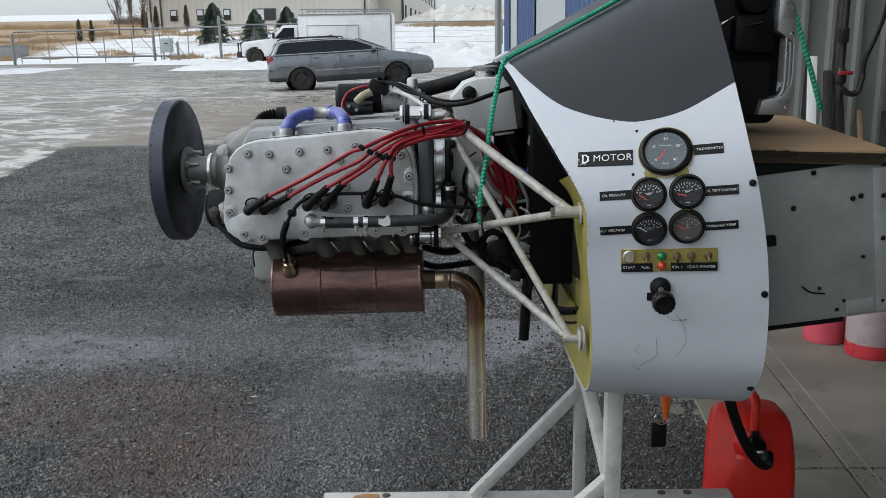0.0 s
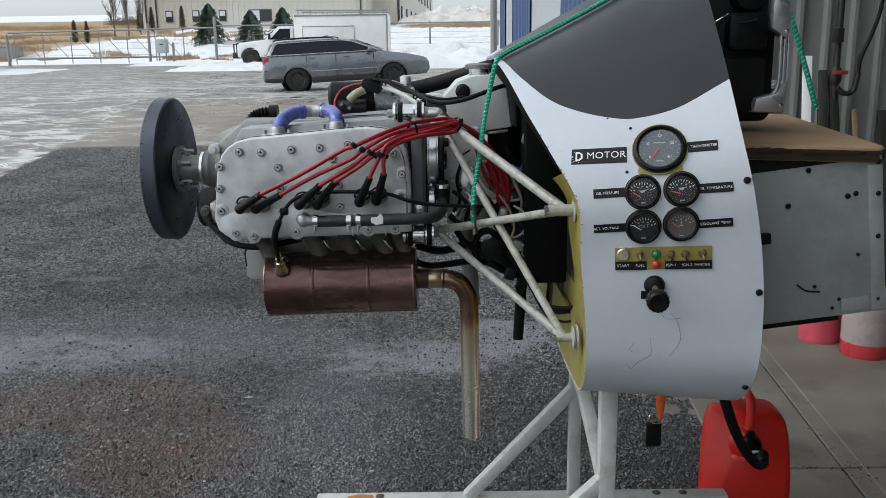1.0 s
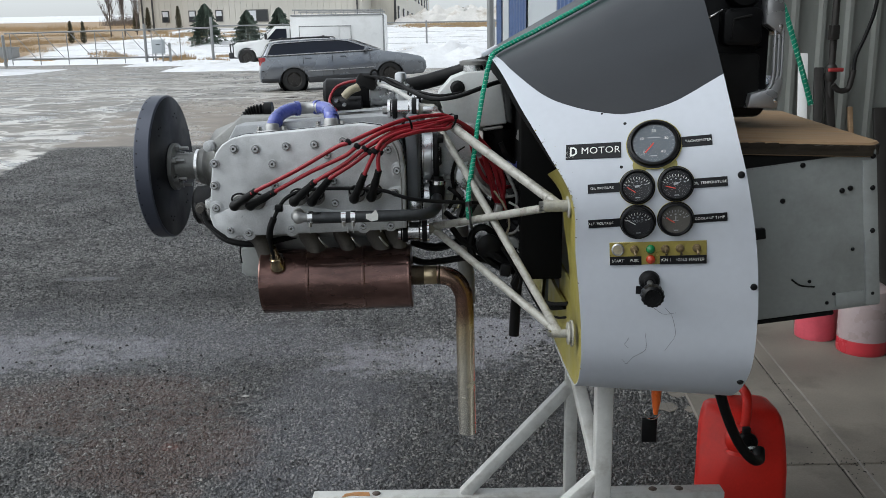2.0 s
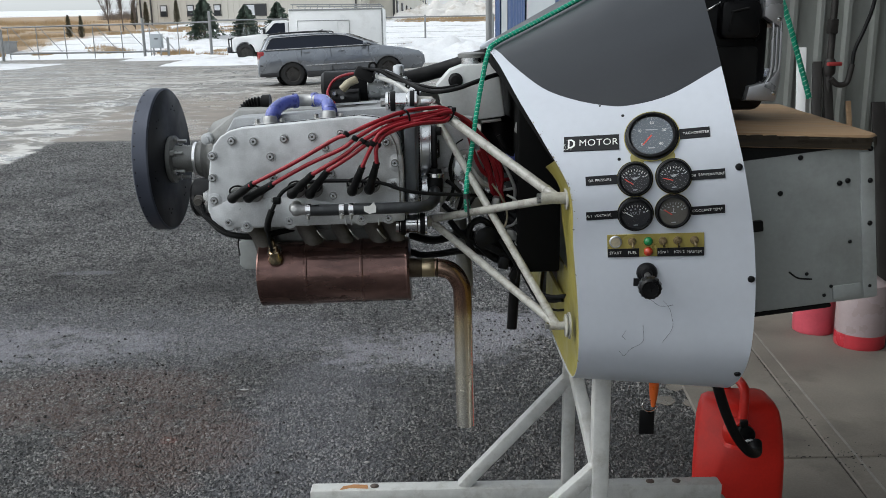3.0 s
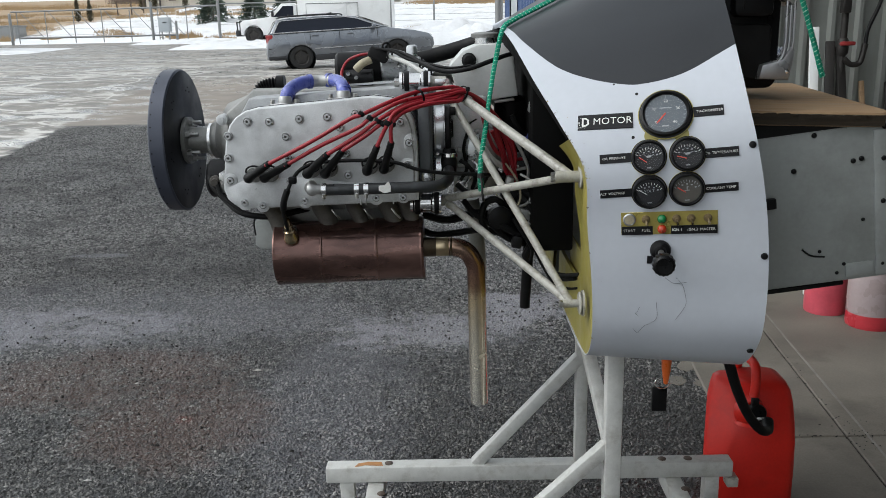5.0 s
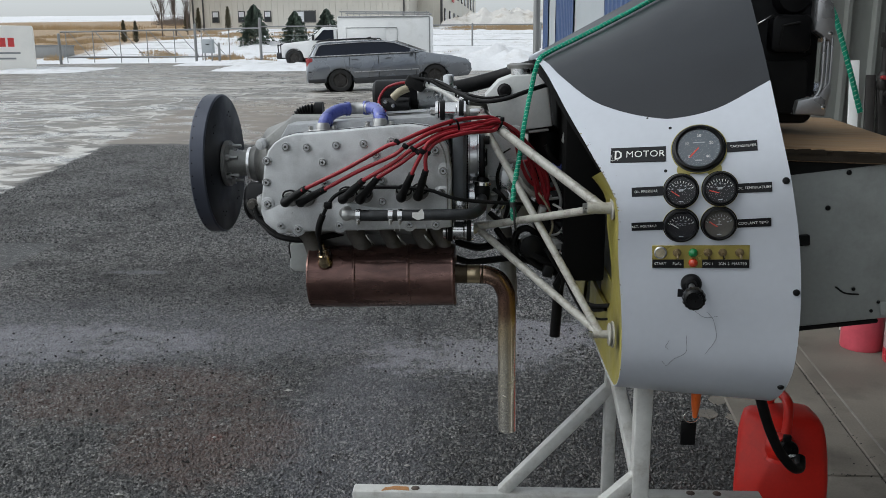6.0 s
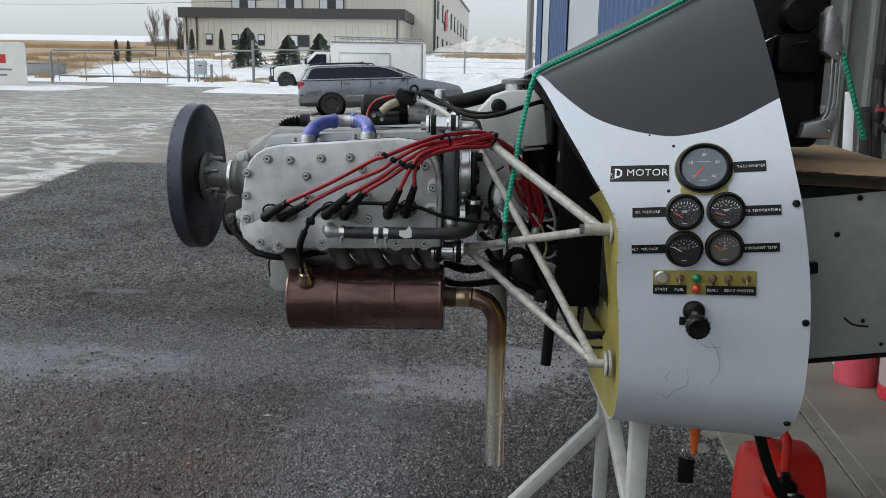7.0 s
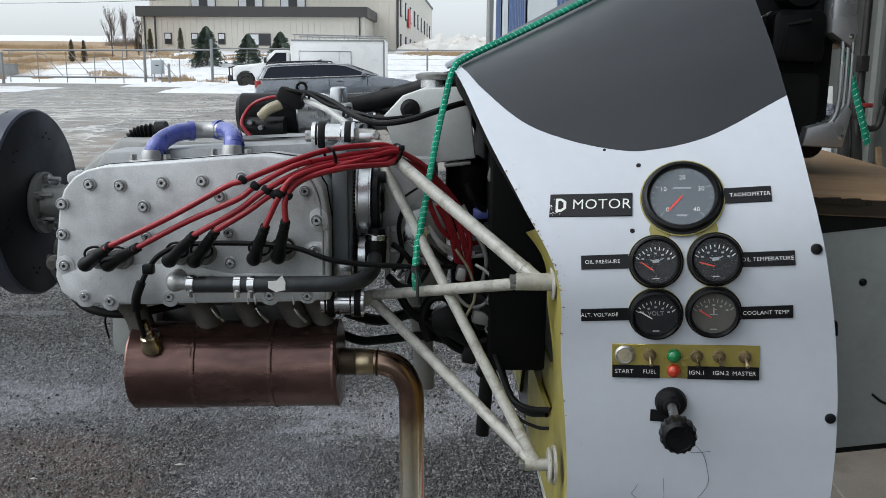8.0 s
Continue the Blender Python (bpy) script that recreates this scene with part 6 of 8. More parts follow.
part("push_button", turned(lathe(B(), (-0.0452, 0.0052, 0), (-0.0452, 0.0052, 1), [(0.0074, 0.001), (0.0074, 0.003), (0.0062, 0.0042), (0.0058, 0.0036), (0, 0.0036)], 24), m), M["silver"], plate, "round metal push button")
part("button_face", turned(lathe(B(), (-0.0452, 0.0052, 0), (-0.0452, 0.0052, 1), [(0.0056, 0.0035), (0.0054, 0.0040), (0, 0.0041)], 20), m), M["cloudy"], plate, "beige button face")
for x in (-0.0262, 0.0086, 0.0250, 0.0437):
    sw = part("toggle_switch", turned(lathe(B(), (x, 0.005, 0), (x, 0.005, 1), [(0.0050, 0.001), (0.0050, 0.0022), (0.0040, 0.0026), (0.0034, 0.005), (0, 0.0055)], 12), m), M["bolt_brass"], plate, "metal toggle switch")
    lv = B()
    tube(lv, [(x, 0.005, 0.004), (x + 0.0004, 0.003, 0.008), (x + 0.0008, 0.0004, 0.012)], lambda f: 0.0009 + 0.0007 * f, seg=8)
    part("lever", turned(lv, m), M["pipe_steel"], sw)
for y, key, lab in ((0.0048, "green_led", "green indicator lamp"), (-0.0074, "red_led", "red indicator lamp")):
    part("indicator_lamp", turned(lathe(B(), (-0.0080, y, 0), (-0.0080, y, 1), [(0.0054, 0.001), (0.0054, 0.0024), (0.0046, 0.0046), (0.0026, 0.006), (0, 0.0064)], 20), m), M[key], plate, lab)

# throttle: black plunger with a knob well out from the panel
m = on_skin(0.2924, 0.6886)
th = part("throttle", turned(lathe(B(), (0, 0, 0), (0, 0, 1), [(0.0122, 0), (0.0122, 0.002), (0.0108, 0.005), (0.0068, 0.007), (0.0055, 0.012), (0.0, 0.012)], 28), m), M["plastic"], cowl, "black throttle plunger")
part("shaft", turned(cyl(B(), (0, 0, 0.01), (0, 0, 0.058), 0.0036, seg=14), m), M["steel"], th, "worn steel shaft")
kn = B()
m_knob = m
rib = [(0.0050, 0.048), (0.0096, 0.052), (0.0122, 0.057), (0.0128, 0.064), (0.0120, 0.069), (0.0092, 0.0712), (0.0088, 0.0702), (0.0, 0.0698)]
lathe(kn, (0, 0, 0), (0, 0, 1), rib, 32)
for v in kn.verts:
    a = math.atan2(v.co.y, v.co.x)
    if 0.051 < v.co.z < 0.0705:
        q = 1 + 0.045 * (1 if math.sin(a * 16) > 0 else -1)
        v.co.x *= q
        v.co.y *= q
part("knob", turned(kn, m_knob), M["plastic"], th, "ribbed black knob")
part("label_plate", turned(flat(-0.008, -0.012, 0.014, 0.0095, -0.0003, 0.0009), m), M["label_black"], th)

screw = lathe(B(), (0, 0, 0), (0, 0, 1), [(0.0041, -0.0005), (0.0041, 0.0006), (0.0034, 0.0020), (0.0014, 0.0026), (0, 0.0026)], 16)
screw = finish("screw", screw, M["plastic"])
for x, z in ((0.3867, 0.814), (0.4080, 0.6841), (0.4085, 0.5580)):
    piece("screw", screw, on_skin(x, z), cowl, "black rounded screw head")
hole = finish("rivet_hole", lathe(B(), (0, 0, 0), (0, 0, 1), [(0.0019, -0.0002), (0.0019, 0.0004), (0, 0.0005)], 10), M["matt_black"])
for x, z in ((0.259, 0.8206), (0.2443, 0.8785), (0.268, 0.868)):
    piece("rivet_hole", hole, on_skin(x, z) @ Matrix.Scale(1.0 if x > 0.25 else 0.7, 4), cowl)
# loose hair-thin wires and scratches below the throttle
for pts in (((0.2720, 0.6160), (0.2698, 0.6108), (0.2678, 0.6075), (0.2719, 0.6034)),
            ((0.2913, 0.6230), (0.2915, 0.6183), (0.2922, 0.6014), (0.2786, 0.5905), (0.2725, 0.5810), (0.2690, 0.5835), (0.2658, 0.5871)),
            ((0.3120, 0.655), (0.3193, 0.6468), (0.3234, 0.6346), (0.3247, 0.6203), (0.3146, 0.6014)),
            ((0.2990, 0.655), (0.310, 0.648), (0.3245, 0.650))):
    hair = [on_skin(x, z, 0.0012).translation for x, z in pts]
    part("loose_wire", tube(B(), hair, 0.00017, seg=5), M["matt_black"], cowl, "loose hair-thin black wire")
# paint chips along the front edge, with primer showing
random.seed(21)
for k in range(46):
    f = random.random()
    v = 0.52 + 0.18 * f if k % 5 else 0.25 + 0.3 * f
    u = random.random() ** 5 * 0.07 + 0.003
    p0 = skin(u, v)
    n = skin_normal(u, v)
    m = on_skin(p0.x, p0.z, 0.0, random.uniform(0, 180))
    m.translation = p0
    w = random.uniform(0.0006, 0.0016) * (1.1 if u < 0.012 else 0.4)
    part("paint_chip", turned(prism(B(), [(-w, 0), (-w * 0.2, w * 0.5), (w, w * 0.2), (w * 0.6, -w * 0.35)], 0.0, 0.0003, axis="z"), m), M[("primer", "worn_line", "bolt_rust")[k % 3]], cowl)

part("bulkhead", box(B(), (0.2345, 1.32, 0.575), (0.003, 0.22, 0.11)), M["primer"], cowl, "primed lower bulkhead")

# ---------- tubular engine mount ----------
mount = thing("engine_mount", (0.12, MID, 0.6), "cream-painted welded tube engine mount with rubber bushings", "engine mount")


def flip(p, s):
    return (p[0], MID + s * (p[1] - MID), p[2])


for s in (1, -1):
    A, D = flip((0.034, 1.385, 0.8735), s), flip((0.034, 1.372, 0.702), s)
    T, L = flip((0.196, 1.172, 0.766), s), flip((0.198, 1.172, 0.600), s)
    for a, b, r in ((A, T, 0.0064), (A, L, 0.0052), (D, T, 0.0054), (D, L, 0.0055)):
        leg = part("tube", cyl(B(), a, b, r, seg=16), M["mount_paint"], mount)
        va, vb = Vector(a), Vector(b)
        for f in (0.93, 0.055) if s > 0 else ():
            c = va.lerp(vb, f)
            part("weld_bead", lathe(B(), c, vb, [(r * 0.98, -0.002), (r * 1.10, -0.001), (r * 1.10, 0.001), (r * 0.98, 0.002)], 16), M["mount_paint"], leg)
    for e, reach, r in ((T, 0.020, 0.0074), (L, 0.010, 0.0054)):
        lug = part("lug", cyl(B(), (e[0] - reach, e[1], e[2]), (e[0] + 0.012, e[1], e[2]), r, seg=16), M["mount_paint"], mount)
        part("washer", lathe(B(), (e[0] + 0.010, e[1], e[2]), (e[0] + 0.02, e[1], e[2]), [(0.0, 0), (0.0135, 0), (0.0150, 0.001), (0.0150, 0.0022), (0.0115, 0.0028), (0.0115, 0.0042), (0.0172, 0.0046), (0.0172, 0.0066), (0, 0.007)], 28), M["mount_paint"], lug)
        part("bolt_head", cyl(B(), (e[0] - reach - 0.005, e[1], e[2]), (e[0] - reach, e[1], e[2]), r * 0.85, seg=6), M["steel"], lug)
    for c, z, q in ((A, 0.8735, 0.0), (D, 0.700, 0.012)):
        y = c[1] + (0.004 if q == 0 else -0.020) * s
        bush = part("bushing", lathe(B(), (-0.026 + q, y, z), (0.03 + q, y, z), [(0.0, 0), (0.0150, 0.0), (0.0155, 0.004), (0.0135, 0.006), (0.0135, 0.03), (0.0155, 0.032), (0.0155, 0.045), (0.0, 0.046)], 28), M["chrome"], mount, "bright metal bushing")
        for x in (-0.0195 + q, 0.0085 + q):
            part("rubber_ring", lathe(B(), (x, y, z), (x + 0.01, y, z), [(0.013, 0), (0.0160, 0.0005), (0.0166, 0.004), (0.0160, 0.0075), (0.013, 0.008)], 28), M["rubber"], bush, "black rubber ring")
        part("bolt_head", cyl(B(), (-0.034 + q, y, z), (-0.026 + q, y, z), 0.006, seg=6), M["steel"], bush)
        part("gusset", cyl(B(), (0.018, y, z), (c[0] + 0.008, c[1], c[2]), 0.009, 0.0075, seg=14), M["mount_paint"], mount)

# ---------- the stand ----------
stand = thing("engine_stand", (0.2, 1.4, 0), "welded stand of white-painted square steel tube", "stand")


def bar(name, a, b, w=0.027, key="stand_paint", parent=None, label=""):
    m, n = aim(a, b)
    bm = box(B(), (0, 0, n / 2), (w, w, n), 0.003)
    bmesh.ops.transform(bm, matrix=m, verts=bm.verts)
    return part(name, bm, M[key], parent or stand, label)


BY, FY, BZ = 1.50, 1.25, 0.183
rear = bar("cross_beam", (-0.187, BY, BZ), (0.535, BY, BZ), 0.030)
bar("cross_beam", (-0.187, FY, BZ - 0.03), (0.535, FY, BZ - 0.03), 0.030)
bar("post", (0.2655, BY, BZ + 0.015), (0.2655, BY, 0.515), 0.021)
bar("post", (0.2725, FY, 0.14), (0.2725, FY, 0.515), 0.0242)
bar("brace", (0.079, BY, BZ + 0.012), (0.2635, BY - 0.0005, 0.396), 0.0205)
bar("brace", (0.085, FY, BZ), (0.2715, FY - 0.0005, 0.362), 0.020)
bar("brace", (0.253, BY - 0.01, 0.500), (0.2720, FY + 0.012, 0.352), 0.0195)
for x in (-0.098, 0.430):
    leg = bar("base_leg", (x, 1.16, BZ - 0.031), (x, BY + 0.03, BZ - 0.031), 0.030)
    part("bolt", lathe(B(), (x + 0.012, BY - 0.05, BZ - 0.017), (x + 0.012, BY - 0.05, 1), [(0.0075, 0), (0.0075, 0.002), (0.004, 0.004), (0, 0.004)], 12), M["bolt_rust"], leg)
for x in (-0.075, 0.412, 0.458):
    part("bolt", lathe(B(), (x, BY, BZ + 0.014), (x, BY, 1), [(0.0078, 0), (0.0078, 0.002), (0.005, 0.0035), (0, 0.0035)], 8), M["bolt_rust"], rear, "bolt head")
part("scrape", prism(B(), [(-0.135, BY - 0.012), (-0.118, BY - 0.006), (-0.085, BY - 0.009), (-0.088, BY + 0.004), (-0.112, BY + 0.006), (-0.130, BY + 0.0)], BZ + 0.0151, BZ + 0.0158, axis="z"), M["spray_rust"], rear, "rust-orange scrape in the paint")
part("end_cap", box(B(), (0.537, BY, BZ - 0.028), (0.02, 0.026, 0.018), 0.002), M["mount_paint"], rear)
for x in (-0.15, 0.50):
    for y in (FY, BY):
        f = bar("foot", (x, y, 0.03), (x, y, BZ - 0.015), 0.026)
        part("caster", lathe(B(), (x - 0.008, y, 0.022), (x + 0.008, y, 0.022), [(0, 0), (0.022, 0), (0.022, 0.016), (0, 0.016)], 20), M["rubber"], f)

# ---------- things round the stand ----------
strap = thing("key_tag", (0.338, 1.24, 0.42), "orange plug with a ring and black fob hanging under the cowl", "key tag")
part("strap", lathe(B(), (0.3425, 1.236, 0.518), (0.3425, 1.236, 0.44), [(0.0, -0.012), (0.0100, -0.012), (0.0098, 0.004), (0.0092, 0.016), (0.0072, 0.021), (0.0062, 0.040), (0.0030, 0.060), (0.0, 0.062)], 18), M["orange"], strap, "orange tapered plastic plug")
for x in (0.3285, 0.3565):
    part("clip", box(B(), (x, 1.235, 0.5075), (0.006, 0.006, 0.007), 0.001), M["cloudy"], strap, "pale clip end")
part("ring", tube(B(), [(0.3375 + 0.0105 * math.cos(a), 1.235, 0.459 + 0.0085 * math.sin(a)) for a in np.linspace(0, 2 * math.pi, 15)], 0.0009, seg=6, n=2), M["chrome"], strap)
part("fob", box(B(), (0.3345, 1.237, 0.434), (0.0215, 0.006, 0.036), 0.002), M["plastic"], strap, "black plastic fob")


def fuel_can():
    c = thing("fuel_can", (0.615, 1.70, 0), "red plastic fuel can with a moulded handle", "fuel can")
    bm = B()
    rows = []
    for z, x0, x1, y0, y1, cut in ((0.0, 0.532, 0.690, 1.612, 1.735, 0.030), (0.008, 0.524, 0.699, 1.603, 1.745, 0.030), (0.11, 0.525, 0.700, 1.603, 1.745, 0.034), (0.160, 0.529, 0.700, 1.606, 1.742, 0.042), (0.205, 0.536, 0.6985, 1.613, 1.738, 0.054),
                                   (0.240, 0.542, 0.696, 1.622, 1.736, 0.060), (0.262, 0.548, 0.692, 1.629, 1.732, 0.060), (0.276, 0.554, 0.685, 1.638, 1.726, 0.056), (0.281, 0.566, 0.670, 1.652, 1.715, 0.045)):
        r = 0.018
        back = x0 + 0.040
        ring = [(x1 - r, y0), (x1 - r * 0.3, y0 + r * 0.3), (x1, y0 + r), (x1, y1 - r), (x1 - r * 0.3, y1 - r * 0.3), (x1 - r, y1), (back + r, y1), (back, y1 - r), (x0 + 0.004, y0 + cut * 1.1), (x0 + cut * 0.12, y0 + cut * 0.75), (x0 + cut * 0.85, y0 + cut * 0.10), (x0 + cut, y0)]
        rows.append([bm.verts.new((px, py, z)) for px, py in ring])
    for a, b in zip(rows, rows[1:]):
        for i in range(len(a)):
            bm.faces.new((a[i], a[(i + 1) % len(a)], b[(i + 1) % len(b)], b[i]))
    bm.faces.new(rows[0])
    bm.faces.new(rows[-1])
    bmesh.ops.recalc_face_normals(bm, faces=bm.faces)
    part("body", bm, M["red_plastic"], c, smooth=70)
    part("handle", tube(B(), [(0.606, 1.612, 0.205), (0.610, 1.618, 0.238), (0.6145, 1.622, 0.270), (0.6165, 1.626, 0.302), (0.6168, 1.638, 0.317), (0.6160, 1.675, 0.318), (0.614, 1.715, 0.306), (0.616, 1.728, 0.270)], lambda f: 0.0088 + 0.020 * max(0, 1 - f * 4) ** 1.2, seg=16), M["red_plastic"], c)
    neck = part("neck", lathe(B(), (0.604, 1.606, 0.236), (0.611, 1.54, 0.258), [(0.029, -0.012), (0.026, 0.004), (0.0225, 0.012), (0.022, 0.018), (0.0185, 0.018), (0.0175, 0.006), (0, 0.006)], 28), M["red_plastic"], c, "red threaded neck")
    part("cap", lathe(B(), (0.606, 1.592, 0.2405), (0.613, 1.526, 0.2625), [(0.0178, 0), (0.0178, 0.012), (0.015, 0.016), (0.0, 0.017)], 24), M["plastic"], neck, "black cap")
    part("tether", box(B(), (0.604, 1.588, 0.264), (0.014, 0.010, 0.014), 0.002), M["plastic"], neck)
    part("cap_face", tube(B(), [(0.598, 1.562, 0.240), (0.606, 1.556, 0.246), (0.614, 1.552, 0.244), (0.618, 1.550, 0.236)], 0.0030, seg=8), M["silver"], neck, "dull metal spout end")
    part("spout_hose", tube(B(), [(0.616, 1.556, 0.240), (0.609, 1.532, 0.234), (0.588, 1.512, 0.246), (0.562, 1.505, 0.278), (0.540, 1.50, 0.322), (0.522, 1.495, 0.370), (0.510, 1.49, 0.41), (0.503, 1.49, 0.47)], lambda f: 0.0084 + 0.003 * max(0, 1 - f * 6) + 0.001 * f, seg=14), M["rubber"], c, "black flexible filler hose")


fuel_can()


def jug(x, y, r, h, liquid, low_key, high_key, label):
    j = thing("fluid_jug", (x, y, 0), label, "jug")
    part("lower_body", lathe(B(), (x, y, 0), (x, y, 1), [(0, 0), (r * 0.86, 0), (r * 0.97, 0.008), (r, 0.02), (r, liquid)], 32), M[low_key], j)
    part("upper_body", lathe(B(), (x, y, 0), (x, y, 1), [(r, liquid), (r, h * 0.72), (r * 0.9, h * 0.82), (r * 0.4, h * 0.92), (r * 0.33, h * 0.93), (r * 0.33, h), (0, h)], 32), M[high_key], j)
    part("cap", lathe(B(), (x, y, h), (x, y, h + 1), [(r * 0.37, -0.012), (r * 0.37, 0.012), (0, 0.013)], 20), M["label_white"], j)


jug(1.288, 2.845, 0.066, 0.24, 0.16, "pink_jug", "pink_jug", "plastic jug full of pink fluid on the floor")
jug(1.372, 2.70, 0.075, 0.26, 0.055, "jug_red", "jug_clear", "cloudy plastic jug with red fluid in the bottom")

# grey sheet-metal case behind the cowl, with a plywood lid board
TILT = rz(0, 0, -6.8)
case = thing("metal_case", (0.5, 1.4, 0.6), "scuffed grey sheet-metal case with rivets and screws", "case")
part("body", box(B(), (0.513, 1.40, 0.7145), (0.19, 0.41, 0.206), 0.004, rot=TILT), M["case_grey"], case)
part("end_strip", box(B(), (0.597, 1.1945, 0.720), (0.018, 0.003, 0.190), 0.001, rot=TILT), M["case_grey"], case)
part("corner_plate", box(B(), (0.577, 1.1945, 0.633), (0.036, 0.003, 0.018), 0.001, rot=TILT), M["case_grey"], case)
part("bottom_rail", box(B(), (0.50, 1.25, 0.603), (0.13, 0.09, 0.007), 0.003, rot=TILT), M["matt_black"], case, "black rubber rail")
bolt_me = finish("rivet", lathe(B(), (0, 0, 0), (0, 0, 1), [(0.0034, -0.0006), (0.0034, 0.0006), (0.0022, 0.002), (0, 0.0024)], 12), M["plastic"])
for x, z in ((0.481, 0.763), (0.503, 0.808), (0.565, 0.778), (0.555, 0.775), (0.593, 0.778), (0.598, 0.723), (0.606, 0.640), (0.523, 0.657), (0.575, 0.699), (0.556, 0.64), (0.590, 0.818), (0.548, 0.628)):
    piece("rivet", bolt_me, Matrix.Translation((x, 1.1935, z)) @ Euler((radians(90), 0, 0)).to_matrix().to_4x4() @ Matrix.Scale(1.0 if z > 0.7 else 0.7, 4), case)
part("latch", box(B(), (0.452, 1.19, 0.722), (0.016, 0.010, 0.014), 0.002, rot=TILT), M["plastic"], case, "black latch")
dent = B()
tube(dent, [(0.50, 1.1935, 0.66), (0.512, 1.1932, 0.652), (0.53, 1.1934, 0.650)], 0.0012, seg=5)
part("scuff", dent, M["matt_black"], case)

board = thing("plywood_board", (0.55, 1.45, 0.83), "worn plywood board with dark chipped edges", "board")
top = [(0.40, 1.185), (0.588, 1.192), (0.612, 1.225), (0.735, 1.86), (0.56, 1.86), (0.40, 1.70)]
bm = prism(B(), top, 0.8255, 0.8435, 0.0025, axis="z", seg=1)
for v in bm.verts:
    v.co.z += -0.0055 - (v.co.x - 0.5) * 0.041
part("panel", bm, M["ply"], board)
bm = prism(B(), [(0.5 + (x - 0.5) * 1.004, 1.5 + (y - 1.5) * 1.004) for x, y in top], 0.827, 0.8405, axis="z")
for v in bm.verts:
    v.co.z += -0.0055 - (v.co.x - 0.5) * 0.041
part("edge", bm, M["ply_edge"], board, "dark chipped plywood edge")
random.seed(5)
for k in range(10):
    x = 0.415 + 0.018 * k
    part("splinter", prism(B(), [(x, 1.181), (x + random.uniform(0.006, 0.02), 1.184), (x + 0.012, 1.190)], 0.8305 - (x - 0.5) * 0.041, 0.833 - (x - 0.5) * 0.041 + random.uniform(0, 0.003), axis="z"), M["ply_edge"], board)
part("black_pad", box(B(), (0.475, 1.345, 0.816), (0.15, 0.30, 0.022), 0.003, rot=TILT), M["matt_black"], board, "black rubber pad under the board")

# rugged black radio with silver guards
radio = thing("portable_radio", (0.49, 1.45, 0.845), "rugged black portable radio with silver guard bars", "radio")
part("body", prism(B(), rounded(0.418, 0.853, 0.528, 1.075, 0.016), 1.395, 1.56, 0.008), M["plastic"], radio)
part("speaker_grille", prism(B(), rounded(0.452, 0.955, 0.508, 1.008, 0.010), 1.372, 1.396, 0.005), M["plastic"], radio, "moulded black cover")
part("upper_bump", lathe(B(), (0.482, 1.40, 1.033), (0.482, 1.36, 1.033), [(0.027, 0), (0.027, 0.014), (0.022, 0.024), (0, 0.026)], 28), M["plastic"], radio)
part("recess", prism(B(), rounded(0.44, 0.868, 0.512, 0.945, 0.01), 1.385, 1.396, 0.003), M["matt_black"], radio)
part("rib", tube(B(), [(0.463, 1.371, 0.965), (0.466, 1.3705, 0.992), (0.490, 1.3705, 0.997)], 0.0018, seg=6, bend=False), M["matt_black"], radio)
low = [(0.492, 0.868), (0.536, 0.866), (0.543, 0.905), (0.5365, 0.912), (0.524, 0.895), (0.496, 0.888)]
part("lower_guard", prism(B(), low, 1.372, 1.43, 0.004), M["silver"], radio, "brushed silver guard")
up = [(0.512, 0.985), (0.534, 0.970), (0.541, 0.985), (0.536, 1.02), (0.520, 1.045), (0.512, 1.035)]
part("upper_guard", prism(B(), up, 1.372, 1.43, 0.004), M["silver"], radio, "brushed silver guard")
for k, x in enumerate((0.5275, 0.5345, 0.5415)):
    part("guard_bar", tube(B(), [(x - 0.022, 1.376 + 0.004 * k, 0.884), (x - 0.006, 1.376 + 0.004 * k, 0.894), (x, 1.376 + 0.004 * k, 0.912), (x, 1.376 + 0.004 * k, 0.95), (x - 0.001, 1.376 + 0.004 * k, 0.985)], 0.0022, seg=8), M["silver"], radio)
for x, z in ((0.532, 0.878), (0.533, 0.981)):
    part("guard_screw", lathe(B(), (x, 1.373, z), (x, 1.36, z), [(0.0034, 0), (0.003, 0.0014), (0, 0.002)], 12), M["chrome"], radio)
part("handle", box(B(), (0.44, 1.46, 1.083), (0.05, 0.12, 0.02), 0.008), M["plastic"], radio)
part("aerial", tube(B(), [(0.425, 1.39, 0.99), (0.44, 1.385, 0.998), (0.455, 1.39, 1.006)], 0.0014, seg=6), M["chrome"], radio)

part("edge_pad", box(B(), tuple(skin(0.01, 0.955) + Vector((0.002, 0, 0.003))), (0.026, 0.05, 0.007), 0.002, rot=rz(0, 0, -28)), M["white_paint"], cowl, "white pad under the rope at the edge")

# green braided rope over the cowl
rope = thing("green_rope", (0.12, 1.4, 0.9), "green braided rope tied over the cowl and down to the mount", "rope")
over = [skin(u, v) + skin_normal(u, v) * 0.005 for u, v in ((1.0, 0.955), (0.75, 0.945), (0.5, 0.935), (0.25, 0.925), (0.06, 0.915))]
drop = [(0.1235, 1.372, 0.944), (0.114, 1.362, 0.908), (0.104, 1.342, 0.86), (0.096, 1.322, 0.811), (0.089, 1.306, 0.773), (0.087, 1.300, 0.750)]


def braid(name, pts, r, pitch=0.0066):
    """Braided cord: a dark core wound by green strands in both senses, one of them pale."""
    core = part(name, tube(B(), pts, r * 0.72, seg=10, n=5), M["rope_core"], rope)
    line = spline(pts, 24)
    walked = [0.0]
    for a, b in zip(line, line[1:]):
        walked.append(walked[-1] + (b - a).length)
    count = int(walked[-1] / pitch * 8)
